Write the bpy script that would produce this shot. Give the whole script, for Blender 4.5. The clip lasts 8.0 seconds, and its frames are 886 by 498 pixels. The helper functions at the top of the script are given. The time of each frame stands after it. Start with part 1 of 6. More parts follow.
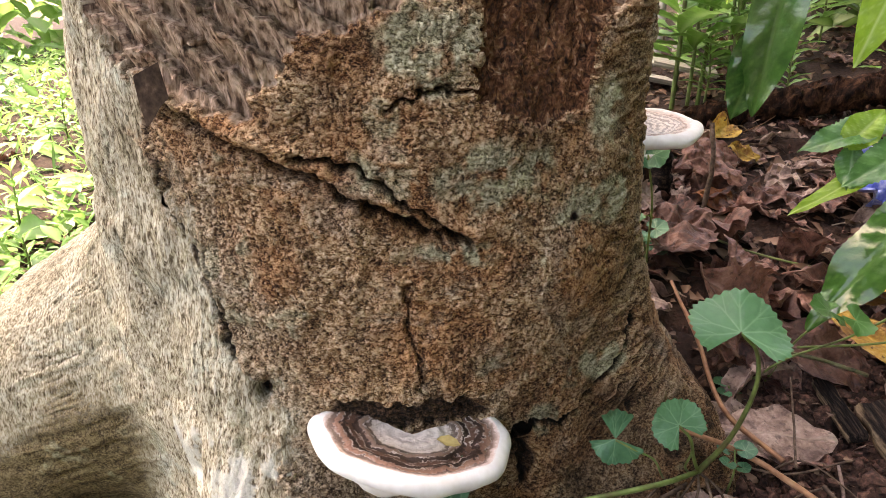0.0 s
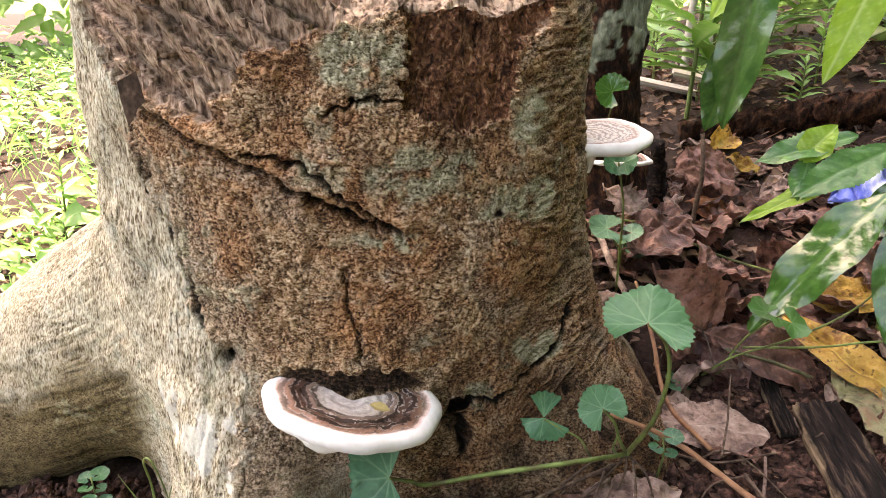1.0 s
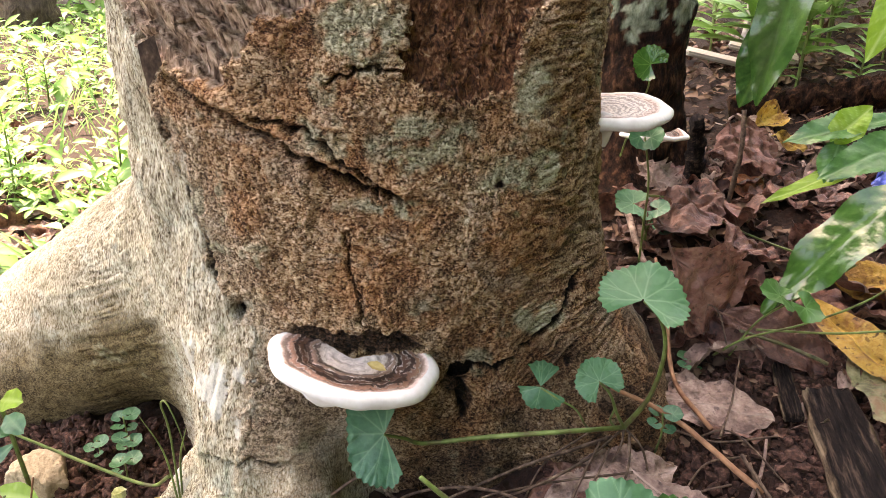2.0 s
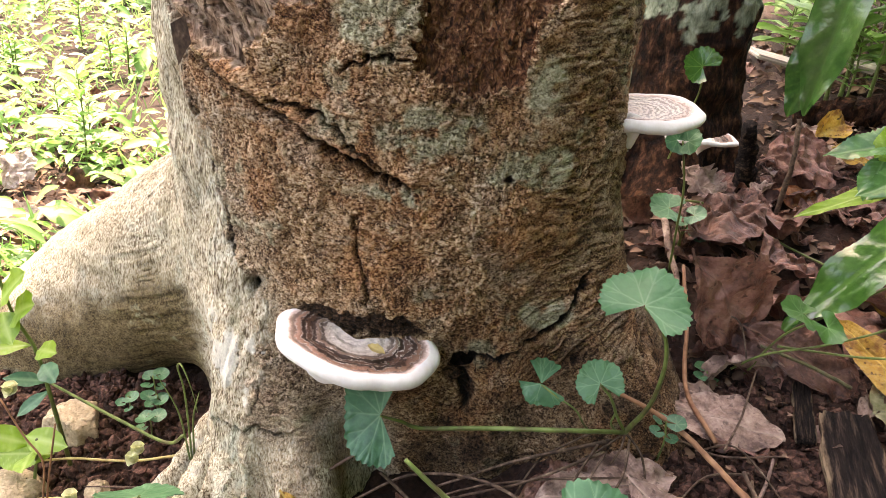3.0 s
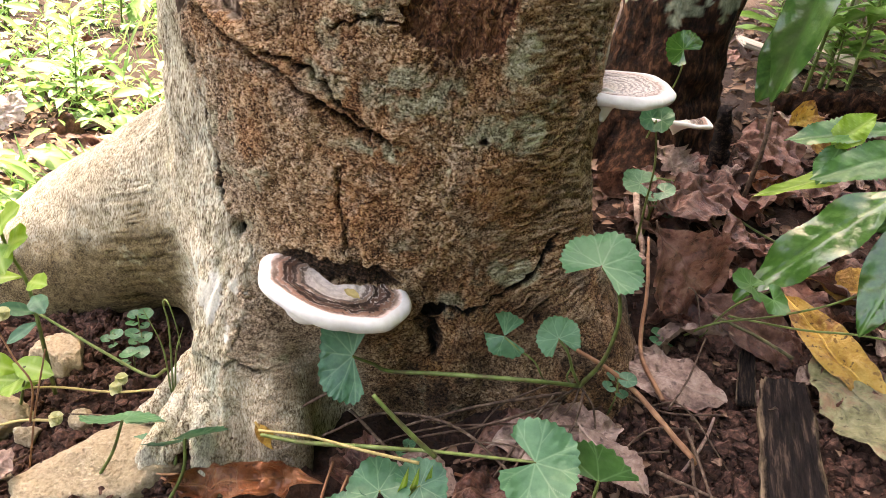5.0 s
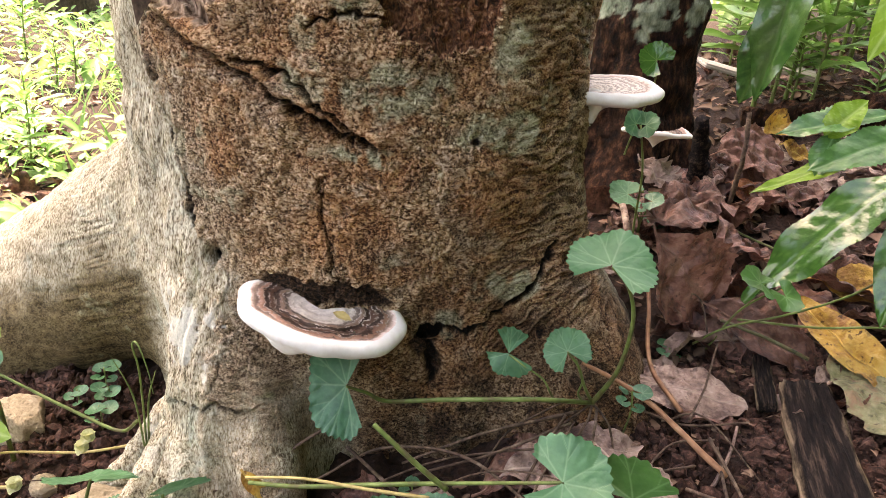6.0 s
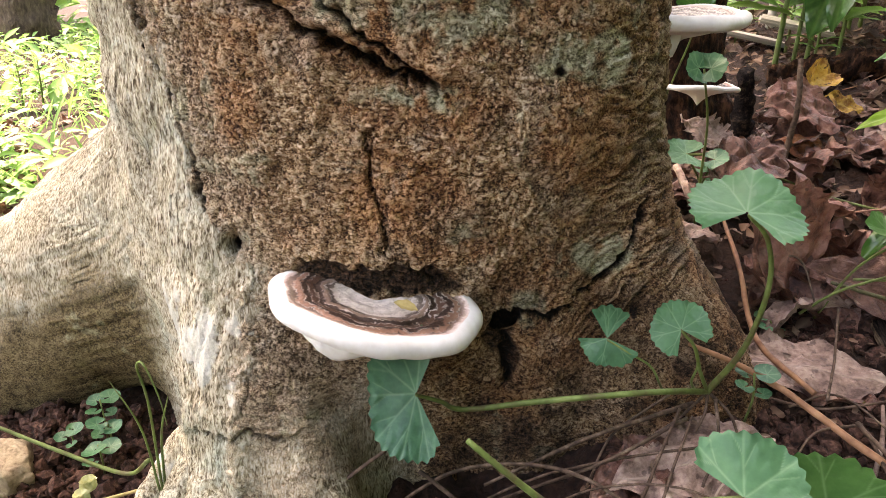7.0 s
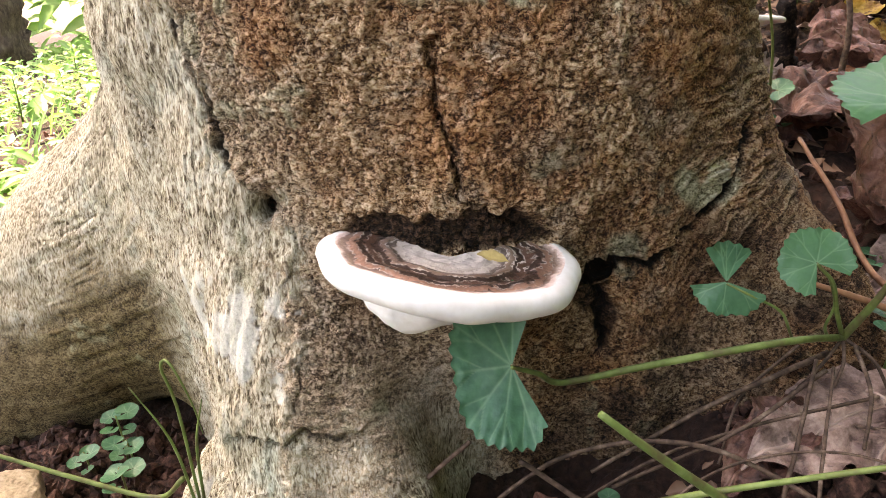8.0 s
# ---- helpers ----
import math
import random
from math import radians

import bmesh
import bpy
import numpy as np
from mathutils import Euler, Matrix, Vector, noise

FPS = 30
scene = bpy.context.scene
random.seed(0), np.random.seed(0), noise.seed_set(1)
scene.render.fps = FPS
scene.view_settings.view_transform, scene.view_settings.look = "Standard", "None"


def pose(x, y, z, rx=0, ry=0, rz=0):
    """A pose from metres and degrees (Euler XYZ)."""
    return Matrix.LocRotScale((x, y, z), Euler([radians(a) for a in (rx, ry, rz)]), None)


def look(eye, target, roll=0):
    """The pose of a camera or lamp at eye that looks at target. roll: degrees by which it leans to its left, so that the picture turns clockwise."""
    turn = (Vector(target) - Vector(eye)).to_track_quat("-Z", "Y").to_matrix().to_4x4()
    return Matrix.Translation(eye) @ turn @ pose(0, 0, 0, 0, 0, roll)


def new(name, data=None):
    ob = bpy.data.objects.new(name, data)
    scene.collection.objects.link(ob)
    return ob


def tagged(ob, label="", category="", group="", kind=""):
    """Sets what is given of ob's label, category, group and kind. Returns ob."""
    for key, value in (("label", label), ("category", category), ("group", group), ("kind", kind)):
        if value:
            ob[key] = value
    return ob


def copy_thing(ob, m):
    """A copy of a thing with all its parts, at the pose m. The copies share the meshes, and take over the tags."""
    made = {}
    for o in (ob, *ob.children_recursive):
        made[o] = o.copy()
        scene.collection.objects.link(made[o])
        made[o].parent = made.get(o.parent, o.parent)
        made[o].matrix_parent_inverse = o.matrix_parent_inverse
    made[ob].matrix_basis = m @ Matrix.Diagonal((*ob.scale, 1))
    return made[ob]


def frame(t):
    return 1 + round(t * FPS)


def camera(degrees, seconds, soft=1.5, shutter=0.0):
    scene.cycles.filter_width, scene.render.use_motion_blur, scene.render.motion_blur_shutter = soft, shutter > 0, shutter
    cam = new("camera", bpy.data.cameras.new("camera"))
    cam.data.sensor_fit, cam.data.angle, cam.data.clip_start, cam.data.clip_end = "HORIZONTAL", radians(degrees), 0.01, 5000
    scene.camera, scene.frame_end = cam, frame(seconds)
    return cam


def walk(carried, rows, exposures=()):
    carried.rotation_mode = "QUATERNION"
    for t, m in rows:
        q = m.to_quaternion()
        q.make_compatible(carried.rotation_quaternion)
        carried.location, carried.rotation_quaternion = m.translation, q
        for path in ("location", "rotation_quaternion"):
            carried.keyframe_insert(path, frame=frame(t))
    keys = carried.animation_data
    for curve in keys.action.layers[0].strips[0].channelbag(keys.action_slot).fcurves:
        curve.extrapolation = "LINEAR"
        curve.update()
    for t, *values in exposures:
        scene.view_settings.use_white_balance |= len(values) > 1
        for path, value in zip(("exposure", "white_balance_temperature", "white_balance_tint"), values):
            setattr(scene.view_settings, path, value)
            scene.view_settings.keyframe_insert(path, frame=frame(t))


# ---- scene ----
cam = camera(64.2, 8.0, soft=0.55)
PATH = [
    (0, (-0.006, 0.032, 0.337), (0.026, 1.936, -0.275), 0.8),
    (0.5, (0.04, 0.0, 0.345), (0.027, 1.897, -0.288), 0.9),
    (1, (0.066, -0.021, 0.347), (-0.044, 1.882, -0.258), 1.6),
    (1.5, (0.086, -0.026, 0.351), (-0.154, 1.862, -0.265), 1.6),
    (1.7, (0.093, -0.027, 0.352), (-0.146, 1.844, -0.311), 1.9),
    (2.8, (0.137, -0.028, 0.354), (-0.262, 1.79, -0.38), 5.0),
    (3, (0.144, -0.025, 0.358), (-0.293, 1.782, -0.381), 4.9),
    (3.5, (0.149, -0.033, 0.347), (-0.343, 1.778, -0.343), 6.0),
    (4, (0.141, -0.05, 0.354), (-0.318, 1.734, -0.424), 8.3),
    (4.5, (0.157, -0.057, 0.357), (-0.23, 1.735, -0.442), 8.5),
    (5, (0.161, -0.058, 0.36), (-0.22, 1.732, -0.445), 8.8),
    (5.2, (0.164, -0.059, 0.362), (-0.199, 1.742, -0.429), 8.8),
    (6.3, (0.123, -0.015, 0.295), (-0.187, 1.854, -0.347), 4.6),
    (6.5, (0.109, 0.002, 0.283), (-0.192, 1.871, -0.362), 3.9),
    (7, (0.074, 0.041, 0.259), (-0.204, 1.916, -0.379), 1.8),
    (7.5, (0.036, 0.073, 0.242), (-0.224, 1.947, -0.406), 0.4),
    (8, (0.023, 0.096, 0.211), (-0.238, 1.973, -0.43), -3.0),
]
EXPOSURE = [(t, stops, 8900, 22) for t, stops in ((0, 2.86), (0.5, 2.97), (1, 3.09), (1.5, 3.10), (3, 3.08), (4.5, 3.05), (6.5, 3.06), (8, 3.08))]
walk(cam, [(t, look(eye, target, roll)) for t, eye, target, roll in PATH], EXPOSURE)

# ---- daylight: sun from behind and to the side, filtered by an added crown out of view ----
SUN_TO = Vector((-0.36, 0.28, 0.89)).normalized()
world = bpy.data.worlds.new("sky")
scene.world = world
world.use_nodes = True
wn = world.node_tree.nodes
sky = wn.new("ShaderNodeTexSky")
sky.sky_type, sky.sun_disc = "NISHITA", False
sky.sun_elevation = math.asin(SUN_TO.z)
sky.dust_density = 3.0
sky.sun_rotation = math.atan2(SUN_TO.x, SUN_TO.y)
world.node_tree.links.new(sky.outputs[0], wn["Background"].inputs[0])
wn["Background"].inputs[1].default_value = 0.15
sun = new("sun", bpy.data.lights.new("sun", "SUN"))
sun.data.energy, sun.data.angle, sun.data.color = 3.0, radians(0.6), (1.0, 0.96, 0.88)
sun.matrix_world = look(SUN_TO * 20, (0, 0, 0))

# ---- materials ----
class Nodes:
    """A short way to write a node material."""

    def __init__(self, name):
        self.m = bpy.data.materials.new(name)
        self.m.use_nodes = True
        self.t = self.m.node_tree
        self.bsdf = self.t.nodes["Principled BSDF"]

    def put(self, socket, v):
        if isinstance(v, bpy.types.NodeSocket):
            self.t.links.new(v, socket)
        elif isinstance(v, (tuple, list)) and socket.type == "RGBA" and len(v) == 3:
            socket.default_value = (*v, 1)
        else:
            socket.default_value = v

    def node(self, kind, out=0, props=(), **ins):
        n = self.t.nodes.new(kind)
        for k, v in props:
            if k == "data_type":
                n.data_type = v
            elif k == "operation":
                n.operation = v
            elif k == "blend_type":
                n.blend_type = v
            elif k == "feature":
                n.feature = v
            elif k == "attribute_name":
                n.attribute_name = v
        for k, v in ins.items():
            self.put(n.inputs[int(k[1:])] if k[0] == "i" and k[1:].isdigit() else n.inputs[k], v)
        return n.outputs[out]

    def coords(self, scale=(1, 1, 1)):
        c = self.t.nodes.new("ShaderNodeTexCoord").outputs["Object"]
        return self.node("ShaderNodeMapping", Vector=c, Scale=scale)

    def noise(self, scale, detail=5, rough=0.6, stretch=(1, 1, 1), distort=0.0):
        return self.node("ShaderNodeTexNoise", Vector=self.coords(stretch), Scale=scale, Detail=detail, Roughness=rough, Distortion=distort)

    def attr(self, name):
        return self.node("ShaderNodeAttribute", out=2, props=[("attribute_name", name)])

    def ramp(self, fac, stops):
        n = self.t.nodes.new("ShaderNodeValToRGB")
        while len(n.color_ramp.elements) < len(stops):
            n.color_ramp.elements.new(0.5)
        for e, (p, c) in zip(n.color_ramp.elements, stops):
            e.position, e.color = p, (*c, 1)
        self.t.links.new(fac, n.inputs[0])
        return n.outputs[0]

    def mix(self, fac, a, b, mode="MIX"):
        n = self.t.nodes.new("ShaderNodeMix")
        n.data_type, n.blend_type = "RGBA", mode
        for s, v in zip((n.inputs[0], n.inputs[6], n.inputs[7]), (fac, a, b)):
            self.put(s, v)
        return n.outputs[2]

    def math(self, op, a, b=0.0, c=0.0):
        return self.node("ShaderNodeMath", props=[("operation", op)], i0=a, i1=b, i2=c)

    def remap(self, v, a, b, c=0.0, d=1.0):
        return self.node("ShaderNodeMapRange", Value=v, i1=a, i2=b, i3=c, i4=d)

    def rand(self):
        return self.t.nodes.new("ShaderNodeObjectInfo").outputs["Random"]

    def island(self):
        return self.t.nodes.new("ShaderNodeNewGeometry").outputs["Random Per Island"]

    def bump(self, height, strength, dist, normal=None):
        n = self.t.nodes.new("ShaderNodeBump")
        n.inputs["Strength"].default_value, n.inputs["Distance"].default_value = strength, dist
        self.t.links.new(height, n.inputs["Height"])
        if normal:
            self.t.links.new(normal, n.inputs["Normal"])
        return n.outputs[0]

    def done(self, color, rough=0.8, normal=None, spec=0.3, through_light=0.0, sss=0.0):
        self.put(self.bsdf.inputs["Base Color"], color)
        self.put(self.bsdf.inputs["Roughness"], rough)
        self.put(self.bsdf.inputs["Specular IOR Level"], spec)
        if normal:
            self.put(self.bsdf.inputs["Normal"], normal)
        if sss:
            self.bsdf.inputs["Subsurface Weight"].default_value = sss
            self.bsdf.inputs["Subsurface Radius"].default_value = (0.01, 0.008, 0.006)
            self.bsdf.inputs["Subsurface Scale"].default_value = 0.5
        if through_light:
            tr = self.t.nodes.new("ShaderNodeBsdfTranslucent")
            self.put(tr.inputs[0], color)
            if normal:
                self.put(tr.inputs["Normal"], normal)
            mx = self.t.nodes.new("ShaderNodeMixShader")
            mx.inputs[0].default_value = through_light
            self.t.links.new(self.bsdf.outputs[0], mx.inputs[1])
            self.t.links.new(tr.outputs[0], mx.inputs[2])
            self.t.links.new(mx.outputs[0], self.t.nodes["Material Output"].inputs[0])
        return self.m


def bark_material():
    k = Nodes("bark")
    warp = k.node("ShaderNodeTexNoise", out=1, Vector=k.coords(), Scale=190, Detail=3, Roughness=0.6)
    place = k.node("ShaderNodeVectorMath", props=[("operation", "MULTIPLY_ADD")], i0=warp, i1=(0.010, 0.010, 0.008), i2=k.coords((1, 1, 1.4)))
    gap = k.node("ShaderNodeTexVoronoi", out=0, props=[("feature", "DISTANCE_TO_EDGE")], Vector=place, Scale=250)
    tex = k.attr("tex")
    grain = k.noise(560, 4, 0.7, (1, 1, 1.3), 1.0)
    clump = k.noise(85, 5, 0.6)
    broad = k.noise(16, 4, 0.6)
    patch = k.noise(22, 5, 0.66, (1, 1, 1.2), 0.6)
    fibre = k.noise(620, 4, 0.66, (1, 1, 0.35), 0.6)
    tone = k.math("ADD", k.math("MULTIPLY", k.math("SUBTRACT", tex, 0.50), 0.26), k.math("MULTIPLY_ADD", grain, 1.45, -0.225))
    tone = k.math("ADD", tone, k.math("MULTIPLY", k.math("SUBTRACT", clump, 0.5), 0.08))
    tan = k.ramp(tone, [(0.32, (0.038, 0.016, 0.007)), (0.43, (0.265, 0.138, 0.062)), (0.54, (0.53, 0.33, 0.178)), (0.68, (0.82, 0.62, 0.41))])
    red = k.ramp(tone, [(0.33, (0.045, 0.013, 0.005)), (0.48, (0.335, 0.138, 0.052)), (0.66, (0.70, 0.39, 0.195))])
    dim = k.ramp(tone, [(0.35, (0.016, 0.009, 0.006)), (0.50, (0.105, 0.058, 0.034)), (0.68, (0.36, 0.24, 0.155))])
    ash = k.ramp(tone, [(0.33, (0.085, 0.062, 0.042)), (0.48, (0.33, 0.265, 0.195)), (0.66, (0.68, 0.61, 0.50))])
    brown = k.mix(k.remap(broad, 0.46, 0.60, 0, 0.85), tan, red)
    brown = k.mix(k.attr("red"), brown, red)
    brown = k.mix(k.attr("dust"), brown, k.ramp(tone, [(0.33, (0.060, 0.040, 0.024)), (0.48, (0.31, 0.225, 0.145)), (0.66, (0.68, 0.56, 0.40))]))
    brown = k.mix(k.remap(patch, 0.50, 0.68, 0, 0.6), brown, dim)
    brown = k.mix(k.remap(patch, 0.46, 0.36, 0, 0.4), brown, ash)
    crumb = k.math("MULTIPLY", k.remap(gap, 0.02, 0.08, 1, 0), k.remap(k.noise(120, 3, 0.6), 0.46, 0.62))
    brown = k.mix(k.math("MULTIPLY", crumb, 0.8), brown, (0.028, 0.014, 0.008))
    grey = k.math("ADD", k.math("MULTIPLY", k.math("SUBTRACT", tex, 0.5), 0.19), k.math("ADD", k.math("MULTIPLY", k.math("SUBTRACT", clump, 0.5), 0.16), k.math("MULTIPLY_ADD", fibre, 1.3, -0.15)))
    pale = k.ramp(grey, [(0.30, (0.085, 0.058, 0.031)), (0.40, (0.30, 0.24, 0.15)), (0.51, (0.57, 0.495, 0.345)), (0.66, (0.86, 0.81, 0.66))])
    pale = k.mix(k.remap(broad, 0.50, 0.66, 0, 0.55), pale, k.ramp(grey, [(0.34, (0.085, 0.062, 0.036)), (0.6, (0.54, 0.45, 0.30))]))
    pale = k.mix(k.remap(patch, 0.46, 0.34, 0, 0.6), pale, k.ramp(grey, [(0.34, (0.22, 0.22, 0.155)), (0.6, (0.76, 0.79, 0.67))]))
    lichen = k.ramp(tone, [(0.32, (0.10, 0.090, 0.050)), (0.47, (0.40, 0.385, 0.245)), (0.66, (0.70, 0.70, 0.50))])
    white = k.ramp(grain, [(0.3, (0.60, 0.59, 0.48)), (0.55, (0.92, 0.91, 0.82))])
    bare = k.ramp(k.noise(210, 6, 0.72, (1, 1, 0.6), 1.2), [(0.38, (0.022, 0.009, 0.005)), (0.49, (0.17, 0.068, 0.032)), (0.58, (0.36, 0.165, 0.08)), (0.68, (0.62, 0.42, 0.27))])
    wood = k.ramp(k.noise(300, 4, 0.6, (1, 1, 0.06)), [(0.36, (0.10, 0.058, 0.038)), (0.47, (0.43, 0.285, 0.195)), (0.60, (0.78, 0.59, 0.44))])
    wood = k.mix(k.remap(k.noise(45, 4, 0.6), 0.52, 0.66, 0, 0.6), wood, k.ramp(grain, [(0.36, (0.028, 0.020, 0.016)), (0.62, (0.22, 0.16, 0.12))]))
    # olive-brown of moss, dark enough to paint the root's shaded underside too
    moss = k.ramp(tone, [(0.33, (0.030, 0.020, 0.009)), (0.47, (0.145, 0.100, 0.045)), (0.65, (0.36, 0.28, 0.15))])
    # near-black tone for rotten bark, and for shade painted into cracks and holes
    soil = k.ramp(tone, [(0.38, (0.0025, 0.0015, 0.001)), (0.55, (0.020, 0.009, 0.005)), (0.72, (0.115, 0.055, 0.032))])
    col = k.mix(k.attr("pale"), brown, pale)
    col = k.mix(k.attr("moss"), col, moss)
    col = k.mix(k.attr("lichen"), col, lichen)
    col = k.mix(k.attr("white"), col, white)
    col = k.mix(k.attr("wood"), col, wood)
    col = k.mix(k.attr("bare"), col, bare)
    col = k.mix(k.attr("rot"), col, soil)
    h = k.math("ADD", k.math("MULTIPLY", grain, 1.0), k.math("MULTIPLY", fibre, 0.5))
    h = k.math("SUBTRACT", h, k.math("MULTIPLY", crumb, 0.4))
    nrm = k.bump(h, 1.0, 0.0026)
    return k.done(col, k.remap(clump, 0.3, 0.7, 0.72, 0.95), nrm, 0.25)


def simple(name, stops, scale, rough=0.8, bump=0.5, dist=0.002, stretch=(1, 1, 1), spec=0.3, light=0.0, vary=0.0, detail=6):
    """A mottled surface in the colours of stops, with relief of its grain."""
    k = Nodes(name)
    n = k.noise(scale, detail, 0.62, stretch)
    col = k.ramp(n, stops)
    col = k.mix(k.remap(k.noise(scale * 0.17, 3, 0.5), 0.35, 0.7, 0.0, 0.35), col, stops[0][1])
    if vary:
        col = k.mix(k.remap(k.rand(), 0, 1, 0, vary), col, stops[-1][1])
    return k.done(col, rough, k.bump(n, bump, dist), spec, light)


def leaf_material(name, dark, mid, vein, rough=0.42, light=0.3, spec=0.45, by="object", vein_scale=1.0):
    k = Nodes(name)
    n = k.noise(120, 4, 0.6)
    col = k.ramp(n, [(0.3, dark), (0.7, mid)])
    r = k.rand() if by == "object" else k.island()
    col = k.mix(k.remap(r, 0, 1, 0, 0.55), col, tuple(min(1, c * f) for c, f in zip(mid, (1.25, 1.1, 0.8))))
    v = k.math("MULTIPLY", k.attr("vein"), vein_scale)
    col = k.mix(v, col, vein)
    h = k.math("ADD", k.math("MULTIPLY", k.noise(220, 3, 0.5), 0.5), k.math("MULTIPLY", k.attr("vein"), -0.05))
    return k.done(col, rough, k.bump(h, 0.55, 0.0015), spec, light)


def dead_leaf_material(name, dark, mid, pale, light=0.12, rough=0.62, blotch=None):
    k = Nodes(name)
    n = k.noise(55, 6, 0.68)
    col = k.ramp(n, [(0.36, dark), (0.5, mid), (0.66, pale)])
    col = k.mix(k.remap(k.rand(), 0, 1, 0, 0.6), col, tuple(c * 0.55 for c in mid))
    spots = k.remap(k.noise(170, 3, 0.5), 0.60, 0.68)
    col = k.mix(k.math("MULTIPLY", spots, 0.7), col, tuple(c * 0.5 for c in dark))
    if blotch:
        col = k.mix(k.remap(k.noise(30, 4, 0.6), 0.52, 0.60, 0, 0.9), col, blotch)
        col = k.mix(k.remap(k.noise(95, 3, 0.6), 0.62, 0.66, 0, 0.9), col, tuple(c * 0.25 for c in blotch))
    col = k.mix(k.math("MULTIPLY", k.attr("vein"), 0.5), col, pale)
    h = k.math("ADD", k.math("ADD", k.noise(260, 4, 0.65), k.noise(70, 4, 0.6, (1, 1, 1), 1.0)), k.math("MULTIPLY", k.attr("vein"), 0.6))
    return k.done(col, rough, k.bump(h, 0.8, 0.0022), 0.35, light)


def fungus_material(name, rings, freq=58.0, ink=0.75, inner_from=0.30):
    """Top of a bracket: growth rings run by the attribute ring (0 at the attachment, 1 at the rim)."""
    k = Nodes(name)
    wob = k.math("MULTIPLY", k.math("SUBTRACT", k.noise(75, 5, 0.65), 0.5), 0.20)
    feather = k.math("MULTIPLY", k.math("SUBTRACT", k.noise(420, 3, 0.6), 0.5), 0.10)
    r = k.math("ADD", k.attr("ring"), k.math("ADD", wob, feather))
    col = k.ramp(r, rings)
    warp = k.math("MULTIPLY", k.noise(45, 4, 0.6), 9.0)
    band = k.math("SINE", k.math("ADD", k.math("MULTIPLY", r, freq), warp))
    inner = k.math("MULTIPLY", k.remap(k.attr("ring"), 0.76, 0.90, 1, 0.0), k.remap(k.attr("ring"), inner_from, inner_from + 0.2, 0.2, 1))
    dark = k.math("MULTIPLY", k.remap(k.math("ADD", band, k.math("MULTIPLY", k.noise(130, 3, 0.6), 1.3)), 0.35, 1.0, 0, ink), inner)
    col = k.mix(dark, col, (0.032, 0.018, 0.013))
    thin = k.math("SINE", k.math("ADD", k.math("MULTIPLY", r, freq * 1.9), k.math("MULTIPLY", warp, 1.7)))
    broken = k.remap(k.noise(110, 3, 0.6), 0.42, 0.58)
    col = k.mix(k.math("MULTIPLY", k.math("MULTIPLY", k.remap(thin, 0.6, 0.95, 0, 0.75), broken), inner), col, (0.60, 0.53, 0.47))
    h = k.math("ADD", k.math("MULTIPLY", band, 0.3), k.noise(300, 4, 0.6))
    return k.done(col, k.remap(k.attr("ring"), 0.8, 0.95, 0.5, 0.7), k.bump(h, 0.6, 0.0012), 0.3, 0.0, 0.0)


BARK = bark_material()
SOIL = simple("soil", [(0.3, (0.008, 0.0035, 0.0025)), (0.55, (0.034, 0.016, 0.010)), (0.8, (0.080, 0.042, 0.028))], 160, 0.95, 0.9, 0.006)
CRUMB = simple("soil_crumb", [(0.34, (0.010, 0.005, 0.0035)), (0.52, (0.064, 0.029, 0.020)), (0.68, (0.16, 0.084, 0.060))], 220, 0.95, 0.7, 0.002)
ROCK = simple("rock", [(0.30, (0.26, 0.20, 0.125)), (0.50, (0.44, 0.355, 0.235)), (0.70, (0.56, 0.47, 0.33))], 260, 0.9, 1.0, 0.006)
PENNY = leaf_material("pennywort_leaf", (0.030, 0.108, 0.064), (0.066, 0.200, 0.104), (0.26, 0.44, 0.26), 0.42, 0.25, 0.4, vein_scale=0.32)
BROADLEAF = leaf_material("broad_leaf", (0.012, 0.055, 0.012), (0.035, 0.120, 0.024), (0.16, 0.32, 0.08), 0.2, 0.18, 0.7, vein_scale=0.3)
FRESH = leaf_material("fresh_leaf", (0.028, 0.105, 0.030), (0.066, 0.195, 0.056), (0.24, 0.42, 0.2), 0.3, 0.3, 0.55, vein_scale=0.4)
LIMELEAF = leaf_material("lime_leaf", (0.13, 0.27, 0.025), (0.22, 0.40, 0.045), (0.35, 0.5, 0.14), 0.4, 0.45)
HERB = leaf_material("herb_leaf", (0.075, 0.20, 0.034), (0.165, 0.37, 0.080), (0.28, 0.45, 0.16), 0.42, 0.4, 0.45, by="island")
UNSEEN_LEAF = leaf_material("unseen_leaf", (0.03, 0.085, 0.02), (0.07, 0.15, 0.03), (0.16, 0.26, 0.08), 0.4, 0.25, 0.4, by="island")
STEM = simple("green_stem", [(0.36, (0.095, 0.090, 0.035)), (0.5, (0.115, 0.175, 0.045)), (0.66, (0.20, 0.27, 0.085))], 70, 0.5, 0.2, 0.0005, light=0.1)
REDSTEM = simple("brown_stem", [(0.3, (0.16, 0.070, 0.036)), (0.6, (0.33, 0.17, 0.09)), (0.85, (0.48, 0.29, 0.16))], 90, 0.6, 0.4, 0.001, (1, 1, 1))
TWIG = simple("dry_twig", [(0.35, (0.030, 0.018, 0.012)), (0.55, (0.11, 0.070, 0.048)), (0.72, (0.26, 0.19, 0.14))], 150, 0.85, 0.5, 0.001)
DRY = dead_leaf_material("dry_leaf", (0.022, 0.008, 0.006), (0.120, 0.050, 0.035), (0.31, 0.170, 0.125), rough=0.42)
TANLEAF = dead_leaf_material("tan_leaf", (0.078, 0.043, 0.034), (0.29, 0.190, 0.152), (0.53, 0.40, 0.325))
